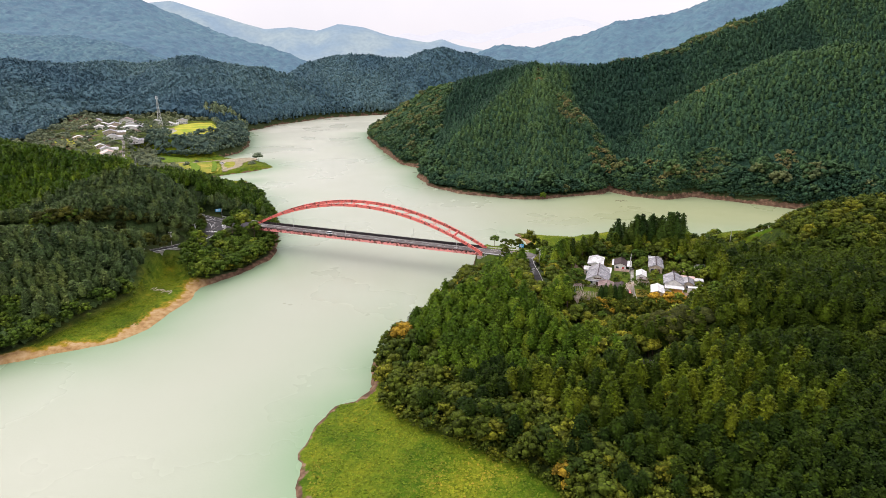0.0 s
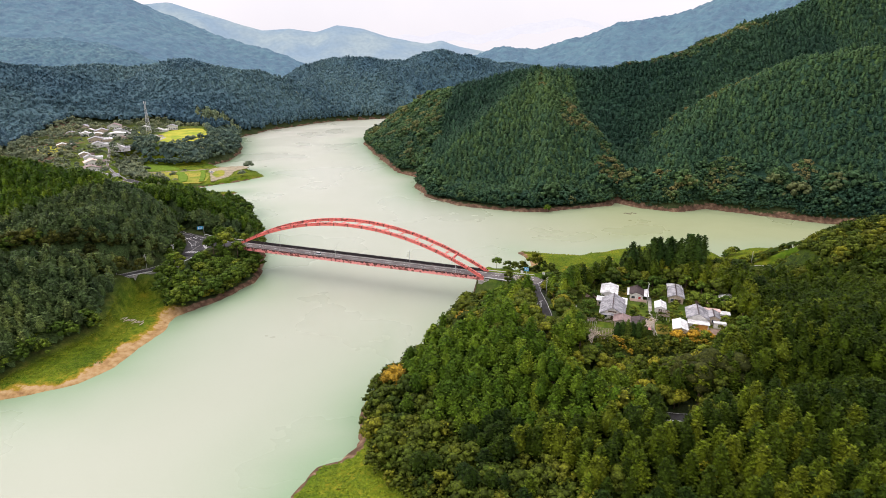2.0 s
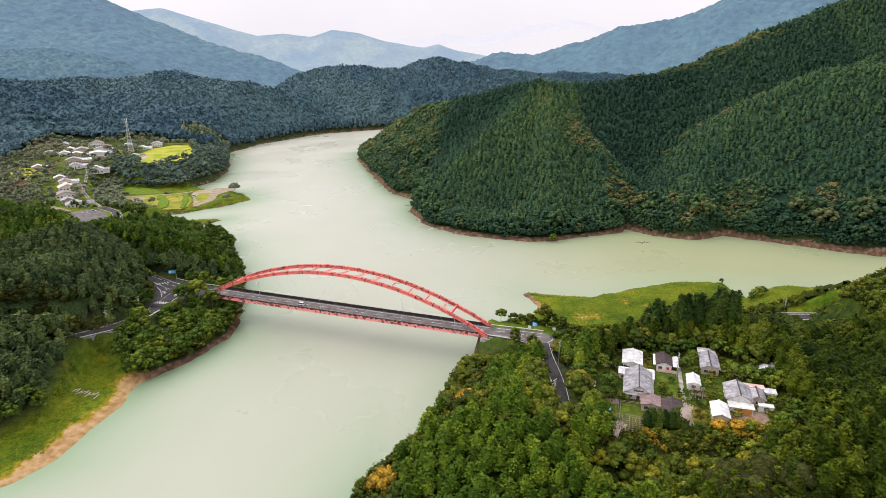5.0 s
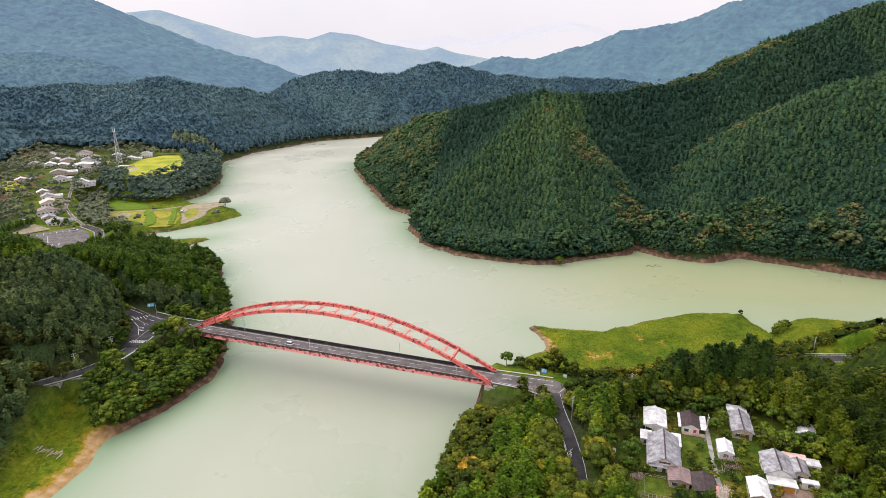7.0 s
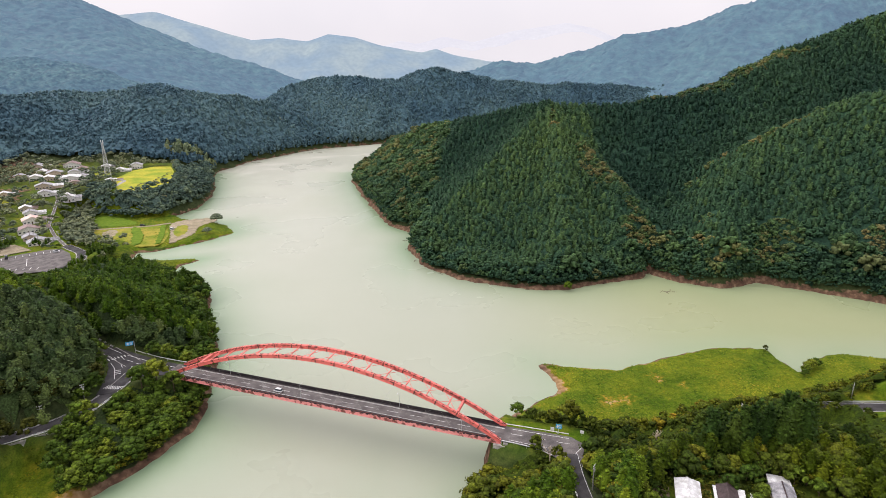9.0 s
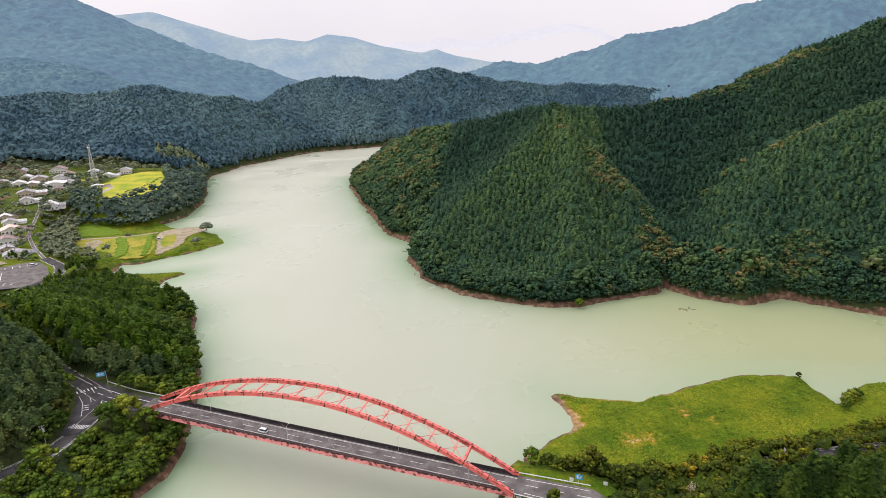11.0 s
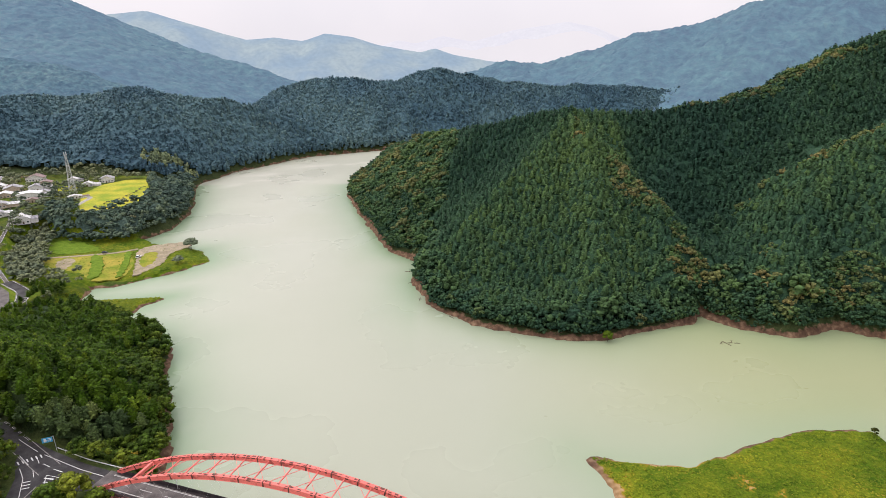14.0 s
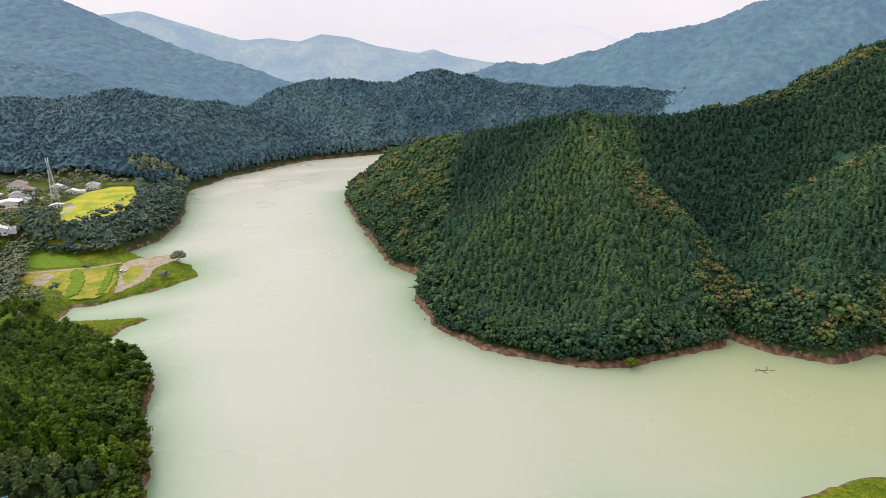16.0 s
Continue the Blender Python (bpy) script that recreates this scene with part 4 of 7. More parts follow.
low = np.clip(0.45 + heights(b[:, 0], b[:, 1])[1] / 14, 0, 1) * np.where((b[:, 1] > 312) & (b[:, 0] > 50) & (b[:, 0] < 196), np.where(b[:, 0] > 132, 0.5, 0.72), np.where((b[:, 0] > 184) & (b[:, 1] > 346), 0.32, np.where((b[:, 0] > 196) & (b[:, 1] > 290), 1.2, 1.0))) * np.where(np.minimum(np.hypot(b[:, 0] - 24, b[:, 1] - 320), 40) < 26, 0.6, 1.0)
wood("broadleaf_wood", b, broad_near, low * rng.uniform(8.5, 13, len(b)), BROAD, "mixed green and yellowing broadleaf trees on the near bank", np.clip(tints(len(b), 0.36, 0.22) + 0.35 * (seg_near(b[:, 0], b[:, 1], (50, 217), (88, 217))[0] < 8), 0, 0.95), 1.1)

west = bank_trees(-346, -100, 205, 565, 4.0)
soft = split_wood(west, 0.85, 19)
soft |= (west[:, 0] > -154) & (west[:, 1] < 366)
c, b = west[~soft], thin(west[soft], 0.8)
squat_b = np.where(inside(b[:, 0], b[:, 1], BELOW_ROAD) > 0, 0.45, 1.0)
low_c, low_b = (np.where((w[:, 0] < -232) & (w[:, 1] > 486), 0.62, 1.0) for w in (c, b))
north = c[:, 1] > 396 + 0.25 * (c[:, 0] + 180)
# lighter cedar tone north, darker south: each hill's brightness put into the leaves
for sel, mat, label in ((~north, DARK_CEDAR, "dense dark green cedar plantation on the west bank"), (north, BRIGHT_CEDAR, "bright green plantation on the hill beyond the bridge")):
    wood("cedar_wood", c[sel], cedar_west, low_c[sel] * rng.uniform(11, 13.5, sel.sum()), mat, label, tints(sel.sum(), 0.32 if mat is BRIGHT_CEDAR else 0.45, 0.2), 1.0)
wood("broadleaf_wood", b, broad_near, squat_b * low_b * rng.uniform(7.5, 11.5, len(b)), GARDEN_LEAF, "mixed broadleaf trees along the west bank and road", tints(len(b), 0.34, 0.25), 1.1)

spots = scatter(-216, -140, 300, 372, 3.2, lambda x, y, z, sd: (lane_gap(x, y) > 1.2) & (lane_gap(x, y) < 8) & (z > 14.3) & (near_pad(x, y, [BEACHES[1], PADS[2][2]]) < 0) & (seg_near(x, y, (-145, 352), (-192, 306))[0] > 4))
wood("roadside_wood", spots, broad_near, rng.uniform(7, 13, len(spots)), OAK, "leafy trees on the cut slope above the west road", tints(len(spots), 0.3, 0.2), 1.1)

# the wooded point over the water
NOSE, BROWN, CREST, SPUR, SHOULDER = RIDGES[-5][2], RIDGES[-4][2], RIDGES[-6][2], RIDGES[-3][2], RIDGES[-7][2]
point = scatter(-125, 560, 420, 1000, 4.1, lambda x, y, z, sd: (sd > 2.0) & ((y < 790) | (x < 60)) & (heights(x, y - 14)[0] < z + 3.5) & ((y < 720) | (z > 60) | (x < 60)) & (inside(x, y, POINT_SHORE) > 0))
px, py = point[:, 0], point[:, 1]
inland = heights(px, py)[1]
edge = inland < 17 + 7 * wobble(px, py, 15, 2.0) + 10 * np.clip((px - 170) / 60, 0, 1)
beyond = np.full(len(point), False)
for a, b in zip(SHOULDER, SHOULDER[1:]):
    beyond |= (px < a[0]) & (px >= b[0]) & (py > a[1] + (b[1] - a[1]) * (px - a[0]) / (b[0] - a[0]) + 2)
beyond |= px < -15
west_face = beyond & (px < -10 + 0.22 * (py - 640) + 9 * wobble(px, py, 25, 6.0))
dry = np.zeros(len(point), bool)
for line, gap, stretch in ((BROWN, 13, (535, 640)), (CREST, 9, (680, 735)), (NOSE, 3.5, (660, 705)), (SPUR, 4, (594, 608))):
    for a, b in zip(line, line[1:]):
        dry |= (seg_near(px, py, a, b)[0] < gap * (0.8 + 0.5 * wobble(px, py, 14, 3.0))) & (py > stretch[0]) & (py < stretch[1]) & ((line is not CREST) | (px > 185))
for x, y, r in ((197, 546, 5), (185, 525, 7), (191, 507, 7), (235, 518, 15), (290, 500, 9)):
    dry |= np.hypot(px - x, py - y) < r
soft = edge | dry | west_face
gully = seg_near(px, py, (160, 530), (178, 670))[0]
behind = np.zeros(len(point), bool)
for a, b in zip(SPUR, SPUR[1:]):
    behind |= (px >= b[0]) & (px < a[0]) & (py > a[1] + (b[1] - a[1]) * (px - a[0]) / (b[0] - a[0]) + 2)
# slope shade painted into the tints: gully, spur back and far flank darker
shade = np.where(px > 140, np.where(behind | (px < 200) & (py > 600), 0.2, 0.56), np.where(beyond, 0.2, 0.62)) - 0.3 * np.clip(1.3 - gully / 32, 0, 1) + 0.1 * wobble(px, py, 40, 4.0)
c = ~soft
wood("cedar_wood", point[c], cedar_mid, rng.uniform(10.5, 12.6, c.sum()), HILL, "dense cedar plantation over the steep point, slope shade in its tints", np.clip(rng.normal(0, 0.13, c.sum()) + shade[c], 0, 0.84), 1.05)
loose = rng.uniform(0, 1, len(point))
# west face lighter: haze painted into its tint
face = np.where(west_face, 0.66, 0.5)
b = (edge | west_face) & ~dry & (loose < np.where(inland < 6, 0.9, 0.78))
old = (rng.uniform(0, 1, b.sum()) < np.where(px[b] > 140, 0.13, 0.05)) & (inland[b] > 6)
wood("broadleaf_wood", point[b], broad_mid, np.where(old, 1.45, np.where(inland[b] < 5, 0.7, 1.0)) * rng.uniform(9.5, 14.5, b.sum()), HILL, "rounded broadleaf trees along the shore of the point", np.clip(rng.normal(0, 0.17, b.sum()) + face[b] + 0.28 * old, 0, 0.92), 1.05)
b = dry & (loose < 0.9)
wood("dry_crest_wood", point[b], broad_mid, rng.uniform(8.5, 12, b.sum()), HILL, "tan and yellow-brown trees along the crests", np.clip(rng.normal(0.88, 0.07, b.sum()), 0.66, 0.98), 1.05)

# bushes overhanging the bare banks
for label, x0, x1, y0, y1, shore, mat in (("leafy bushes along the foot of the point", -125, 420, 420, 800, POINT_SHORE, HILL), ("leafy bushes along the west shore", -200, -95, 285, 545, LEFT_SHORE, BROAD),
                                          ("leafy bushes along the near shore", -40, 40, 195, 330, NEAR_SHORE, BROAD)):
    spots = scatter(x0, x1, y0, y1, 2.7, lambda x, y, z, sd: (sd > (1.3 if shore is POINT_SHORE else 1.7) + 1.6 * wobble(x, y, 9, 3.0)) & (z > 0.5) & (sd < 8) & (inside(x, y, shore) > 0) & (near_pad(x, y, BEACHES) < 0) & (lane_gap(x, y) > 2))
    wood("shore_bushes", spots, broad_far, rng.uniform(3.5, 7.5, len(spots)), mat, label, tints(len(spots), 0.45, 0.2), 1.25)

# woods farther off
TERRACE_WOOD = [(-356, 722), (-352, 700), (-326, 682), (-300, 673), (-270, 672), (-250, 690), (-256, 786), (-285, 870), (-300, 908), (-326, 850), (-292, 775), (-279, 740), (-294, 708), (-316, 693), (-338, 724)]
FIELD = [(-356, 770), (-358, 812), (-345, 836), (-325, 838), (-296, 785), (-284, 752), (-284, 738), (-297, 713), (-318, 699), (-335, 730)]


def hazy(x, y):
    """Whether a place lies on the mountains painted hazy rather than on the hills in front of them."""
    return crest_value(x, y, (11, 12, 13)) > crest_value(x, y, (9, 10, 14))


def far_keep(x, y, z):
    hamlet = (x > -520) & (x < -230) & (y < 880) & (z < 34)
    ok = ((y > 800) | (x < -200) | (x > 560)) & ~((inside(x, y, POINT_SHORE) > 0) & (y < np.where(x < 60, 1000, 790)) & (x < 560))
    return ok & ~hazy(x, y) & (~hamlet | (inside(x, y, TERRACE_WOOD) > 0)) & (inside(x, y, FIELD) < -2) & ~((x > -345) & (x < -100) & (y < 565))


# low tone: the shade between far crowns is painted on the sheet
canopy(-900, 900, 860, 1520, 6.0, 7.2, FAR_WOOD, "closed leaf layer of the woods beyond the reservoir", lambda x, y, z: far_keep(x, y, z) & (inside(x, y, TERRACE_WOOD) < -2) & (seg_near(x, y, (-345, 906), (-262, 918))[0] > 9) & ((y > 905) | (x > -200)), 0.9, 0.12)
far = scatter(-900, 620, 560, 1380, 5.3, lambda x, y, z, sd: (sd > 2) & (heights(x, y - 20)[0] < z + 5) & far_keep(x, y, z) & (lane_gap(x, y) > 3) & (near_pad(x, y, BEACHES) < 0))
stand = seg_near(far[:, 0], far[:, 1], (-345, 906), (-262, 918))[0] < 9 + 4 * wobble(far[:, 0], far[:, 1], 20, 2.0)
mid = (far[:, 1] < 900) & (far[:, 0] < -345) & ~stand & (inside(far[:, 0], far[:, 1], TERRACE_WOOD) < -2)
mine = far[~stand & ~mid & (inside(far[:, 0], far[:, 1], TERRACE_WOOD) < 0)]
wood("distant_wood", mine, far_kinds, rng.uniform(9.8, 12, len(mine)), FAR_WOOD, "woodland on the hills beyond the reservoir, tinted blue-green with haze", np.clip(tints(len(mine), 0.45, 0.16) - 0.45 * np.clip((-280 - mine[:, 0]) / 60, 0, 1) * np.clip((1010 - mine[:, 1]) / 60, 0, 1), 0, 1), 1.12)
wood("terrace_wood", far[mid], far_kinds, rng.uniform(8, 12, mid.sum()), FAR_WOOD, "round trees on the hill behind the hamlet, tinted blue with haze", tints(mid.sum(), 0.15, 0.22), 1.2)
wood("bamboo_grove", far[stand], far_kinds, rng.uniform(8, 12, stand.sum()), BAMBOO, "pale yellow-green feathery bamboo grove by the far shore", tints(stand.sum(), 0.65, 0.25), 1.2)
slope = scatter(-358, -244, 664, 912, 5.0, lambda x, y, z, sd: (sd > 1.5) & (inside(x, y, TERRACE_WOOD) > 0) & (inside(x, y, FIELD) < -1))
wood("terrace_wood", slope, broad_far, rng.uniform(7, 11, len(slope)), MID_WOOD, "round trees on the slope below the rice field, greyed with haze", tints(len(slope), 0.45, 0.22), 1.2)
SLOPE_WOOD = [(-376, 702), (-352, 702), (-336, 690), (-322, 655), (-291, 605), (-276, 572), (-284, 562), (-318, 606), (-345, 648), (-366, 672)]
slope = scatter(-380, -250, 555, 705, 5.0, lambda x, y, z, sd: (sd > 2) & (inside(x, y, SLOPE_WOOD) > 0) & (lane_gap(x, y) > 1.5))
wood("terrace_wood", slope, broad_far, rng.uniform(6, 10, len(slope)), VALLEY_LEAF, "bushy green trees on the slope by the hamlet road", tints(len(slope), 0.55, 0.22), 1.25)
def foothill(x, y):
    return crest_value(x, y, (11,)) > crest_value(x, y, (12, 13))


canopy(-1900, 1500, 1100, 1990, 7.0, 9.0, HAZE_WOOD, "distant mountain woodland with pale haze painted on", lambda x, y, z: (hazy(x, y) | (crest_value(x, y, (11, 12, 13)) > crest_value(x, y, (9, 10, 14)) - 9)) & ~foothill(x, y), 3.0)
canopy(-1150, -560, 1100, 1500, 6.0, 9.0, FOOTHILL_HAZE, "foothill woodland with blue-green haze painted on", lambda x, y, z: foothill(x, y) & (crest_value(x, y, (11,)) > crest_value(x, y, (9, 10, 14)) - 9), 3.0)
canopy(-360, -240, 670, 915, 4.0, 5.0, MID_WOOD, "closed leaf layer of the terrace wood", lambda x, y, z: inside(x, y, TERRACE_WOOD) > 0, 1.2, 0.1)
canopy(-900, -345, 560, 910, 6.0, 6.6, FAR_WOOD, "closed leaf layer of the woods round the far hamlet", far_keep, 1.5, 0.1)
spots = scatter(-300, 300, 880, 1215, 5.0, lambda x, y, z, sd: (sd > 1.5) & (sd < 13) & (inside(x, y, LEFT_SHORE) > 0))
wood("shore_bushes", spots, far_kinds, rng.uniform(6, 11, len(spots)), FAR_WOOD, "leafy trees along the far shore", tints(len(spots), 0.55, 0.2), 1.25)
# dark evergreen oaks below the houses
oaks = np.array([(85, 210), (79, 206), (92, 207), (98, 203), (86, 202)], float)
plant(np.column_stack([oaks, heights(oaks[:, 0], oaks[:, 1])[0]]), tree_models([broad_crown(12, 220, 0.026, 7, 5) for _ in range(5)], OAK, "oak_tree", "dark evergreen oak with a broad heavy crown", 1.12), 13, 16)

# ---- the bridge ----
DECK = 14.5
SPAN, HALF, RISE, PANELS = 155.0, 4.8, 21.0, 18
bridge = tagged(new("arch_bridge"), "weathered red steel tied-arch road bridge over the green reservoir", "bridge")
bridge.matrix_world = pose(-50.0, 345.6, DECK, 0, 0, math.degrees(math.atan2(-50.5, 146.6)))


def arch_at(u):
    """Along the span (0 to 1): place on the axis and height of the rib."""
    return (u - 0.5) * SPAN, RISE * 4 * u * (1 - u)


for side in (-1, 1):
    y = side * HALF
    for k in range(PANELS):
        (x0, z0), (x1, z1) = arch_at(k / PANELS), arch_at((k + 1) / PANELS)
        bm = bmesh.new()
        beam(bm, (x0, y, z0), (x1, y, z1), 0.95, 1.45)
        beam(bm, (x0, y, z0 - 0.76), (x1, y, z1 - 0.76), 1.15, 0.10)
        beam(bm, (x0, y, z0 + 0.76), (x1, y, z1 + 0.76), 1.15, 0.10)
        part("rib_segment", bm, RED, bridge)
        for j in range(4):
            a = (j + 0.2 + 0.25 * math.sin(k * 2.1 + j * 1.3 + side)) / 4
            b = a + 0.07 + 0.09 * math.sin(k * 1.3 + j * 2.9 + side) ** 2
            pa, pb = (Vector((x0, y, z0)).lerp(Vector((x1, y, z1)), v) for v in (a, b))
            off = 0.18 * math.sin(k + 3 * j)
            part("rust_patch", one(beam, pa + Vector((0, off, 0.82)), pb + Vector((0, off, 0.82)), 0.5 + 0.25 * math.sin(j + k), 0.03), DARK_RUST, bridge, "dark rust patch on the arch rib")
            if side > 0 or j % 2:
                drop = 0.25 + 0.3 * math.sin(k * 0.9 + j) ** 2
                part("rust_patch", one(beam, pa + Vector((0, -0.485, 0.7 - drop / 2)), pb + Vector((0, -0.485, 0.7 - drop / 2)), 0.02, drop), DARK_RUST, bridge, "dark rust patch on the arch rib")
        if k:
            d = Vector((x1 - x0, 0, z1 - z0)).normalized() * 0.22
            part("splice_plate", one(beam, (x0 - d.x, y, z0 - d.z), (x0 + d.x, y, z0 + d.z), 1.2, 1.66), DARK_RUST, bridge, "rust-stained splice plate")
    for k in range(PANELS):
        xa, xb = (k / PANELS - 0.5) * SPAN, ((k + 1) / PANELS - 0.5) * SPAN
        bm = bmesh.new()
        beam(bm, (xa, y, -0.35), (xb, y, -0.35), 0.5, 1.8)
        beam(bm, (xa, y, -1.28), (xb, y, -1.28), 0.8, 0.08)
        for j in range(4):
            xs = xa + (j + 0.5) * (xb - xa) / 4
            beam(bm, (xs, y, -1.24), (xs, y, 0.54), 0.7, 0.06, (1, 0, 0))
        part("edge_girder", bm, RUST, bridge, "rust-streaked edge girder")
        bm = bmesh.new()
        beam(bm, (xa, y, 0.59), (xb, y, 0.59), 0.84, 0.10)
        for j in range(5):
            xs = xa + (j + 0.5) * (xb - xa) / 5 + 0.5 * math.sin(k * 2.7 + j * 1.9)
            drop = 0.35 + 0.3 * math.sin(k * 1.7 + j * 2.3) ** 2
            beam(bm, (xs - 0.5, y + side * 0.262, 0.54 - drop / 2), (xs + 0.5, y + side * 0.262, 0.54 - drop / 2), 0.02, drop)
        part("top_flange", bm, DARK_STEEL, bridge, "blackened top flange with flaking rust")
        inner = y - side * 0.262
        # near-black sheet over the girder's inner face
        part("girder_lining", one(beam, (xa, inner - side * 0.01, 0.22), (xb, inner - side * 0.01, 0.22), 0.02, 0.8), DARK_STEEL, bridge)
    for k in range(1, PANELS):
        u = k / PANELS
        x, z = arch_at(u)
        for s in (-1, 1):
            foot = x + s * (z * 0.52 + 1.0)
            if abs(foot) < SPAN / 2 - 3:
                part("hanger", one(rod, (x, y, z - 0.7), (foot, y, 0.55), 0.013, 5), CABLE, bridge)
for k in range(2, PANELS - 2):
    (x0, z0), (x1, z1) = arch_at(k / PANELS), arch_at((k + 1) / PANELS)
    xm, zm = arch_at((k + 0.5) / PANELS)
    part("strut", one(beam, (xm, -HALF, zm), (xm, HALF, zm), 0.3, 0.36), RED, bridge)
    part("brace", one(beam, (x0, -HALF, z0), (x1, HALF, z1), 0.14, 0.14), RED, bridge)
    part("brace", one(beam, (x0, HALF, z0), (x1, -HALF, z1), 0.14, 0.14), RED, bridge)
for k in (2, PANELS - 2):
    x, z = arch_at(k / PANELS)
    part("portal_beam", one(beam, (x, -HALF, z), (x, HALF, z), 0.8, 1.2), RED, bridge)
part("deck", one(slab, -SPAN / 2 - 3, SPAN / 2 + 3, -HALF + 0.25, HALF - 0.25, -0.55, 0.0), DECK_ASPHALT, bridge, "worn grey asphalt roadway")
for side in (-1, 1):
    part("kerb", one(slab, -SPAN / 2, SPAN / 2, side * 3.15 - 0.1, side * 3.15 + 0.1, 0.0, 0.16), CONCRETE, bridge)
    part("walkway", one(slab, -SPAN / 2, SPAN / 2, min(side * 3.25, side * 4.5), max(side * 3.25, side * 4.5), 0.0, 0.1), DARK_STEEL, bridge, "near-black service strip")
    part("parapet", one(slab, -SPAN / 2, SPAN / 2, side * 4.42 - 0.03, side * 4.42 + 0.03, 0.1, 1.5), DARK_STEEL, bridge, "near-black parapet") if side > 0 else part("parapet", one(slab, -SPAN / 2, SPAN / 2, -4.95, -4.85, 0.3, 0.85), DARK_RUST, bridge, "low rusty edge rail")
    part("edge_line", one(slab, -SPAN / 2, SPAN / 2, side * 2.85 - 0.08, side * 2.85 + 0.08, 0.0, 0.006), PAINT, bridge)
for k in range(15):
    x = -SPAN / 2 + 4 + k * 10.2
    part("lane_dash", one(slab, x, x + 5, -0.08, 0.08, 0.0, 0.006), PAINT, bridge)
for k in range(PANELS + 1):
    x = (k / PANELS - 0.5) * SPAN
    part("cross_beam", one(beam, (x, -HALF, -1.1), (x, HALF, -1.1), 0.35, 1.0), RUST, bridge)
for x in (-SPAN / 2, SPAN / 2):
    bm = bmesh.new()
    slab(bm, x - 2.5, x + 2.5, -6.2, 6.2, -15, -1.4)
    slab(bm, x + (1.2 if x > 0 else -2.9), x + (2.9 if x > 0 else -1.2), -5.4, 5.4, -1.95, -0.6)
    part("abutment", bm, CONCRETE, bridge, "stained grey concrete abutment")

# ---- roads ----
def ribbon(pts, half, lift, thick=0.0, shift=0.0):
    """A strip along a line (x, y, z), half wide to each side, shifted sideways; with thick it is a solid."""
    p = [Vector(q) for q in pts]
    fine = []
    for a, b in zip(p, p[1:]):
        n = max(1, int((b - a).length / 3))
        fine += [a.lerp(b, k / n) for k in range(n)]
    fine.append(p[-1])
    for _ in range(2):
        fine = [fine[0]] + [(fine[i - 1] + fine[i] * 2 + fine[i + 1]) / 4 for i in range(1, len(fine) - 1)] + [fine[-1]]
    bm = bmesh.new()
    rows = []
    for i, c in enumerate(fine):
        d = fine[min(i + 1, len(fine) - 1)] - fine[max(i - 1, 0)]
        s = Vector((d.y, -d.x, 0)).normalized()
        c = c + s * shift + Vector((0, 0, lift))
        row = [bm.verts.new(c - s * half), bm.verts.new(c + s * half)]
        if thick:
            row += [bm.verts.new(c + s * half - Vector((0, 0, thick))), bm.verts.new(c - s * half - Vector((0, 0, thick)))]
        rows.append(row)
    for a, b in zip(rows, rows[1:]):
        bm.faces.new((a[0], a[1], b[1], b[0]))
        if thick:
            for i, j in ((1, 2), (2, 3), (3, 0)):
                bm.faces.new((a[i], a[j], b[j], b[i]))
    if thick:
        bm.faces.new(rows[0][::-1]), bm.faces.new(rows[-1])
    return bm


def sheet(poly, z, thick=0.3):
    """A level slab with the given outline."""
    bm = bmesh.new()
    top, low = [bm.verts.new((x, y, z)) for x, y in poly], [bm.verts.new((x, y, z - thick)) for x, y in poly]
    bm.faces.new(top), bm.faces.new(low[::-1])
    for i in range(len(poly)):
        j = (i + 1) % len(poly)
        bm.faces.new((top[j], top[i], low[i], low[j]))
    bmesh.ops.recalc_face_normals(bm, faces=bm.faces)
    return bm


def structure(name, bm, mat, label, category):
    me = bpy.data.meshes.new(name)
    bm.to_mesh(me)
    bm.free()
    me.materials.append(mat)
    return tagged(new(name, me), label, category, kind="structure")


for key, (half, pts) in LANES.items():
    road = structure("road", ribbon(pts, half, 0.05, 0.4), DECK_ASPHALT if key == "hamlet_road" else ASPHALT, "narrow worn asphalt road through the woods", "road")
    for side in (-1, 1):
        part("edge_line", ribbon(pts, 0.07, 0.056, 0, side * (half - 0.35)), PAINT, road)
    if key in ("south_road", "north_road", "east_road"):
        for side in (-1, 1):
            part("kerb", ribbon(pts, 0.1, 0.2, 0.4, side * (half + 0.12)), CONCRETE, road)

west_junction = structure("road", sheet([(-124, 366.2), (-121.3, 374.6), (-136, 380), (-153, 388), (-166, 395), (-172, 391), (-162, 381), (-156.5, 373), (-152, 360), (-150, 350), (-143.5, 352), (-142, 362), (-136, 366)], 14.47), ASPHALT, "worn asphalt road junction at the bridge end", "road")
east_junction = structure("road", sheet([(22.0, 315.8), (24.6, 324.8), (40, 320.5), (49, 317.5), (53, 313), (51, 306), (49.5, 300), (43, 300), (41, 306), (36, 310.6)], 14.47), DECK_ASPHALT, "grey asphalt road junction beside the woods", "road")


def painted(parent, a, b, wide, z=14.478, name="road_marking"):
    return part(name, one(beam, (a[0], a[1], z), (b[0], b[1], z), wide, 0.008), PAINT, parent)


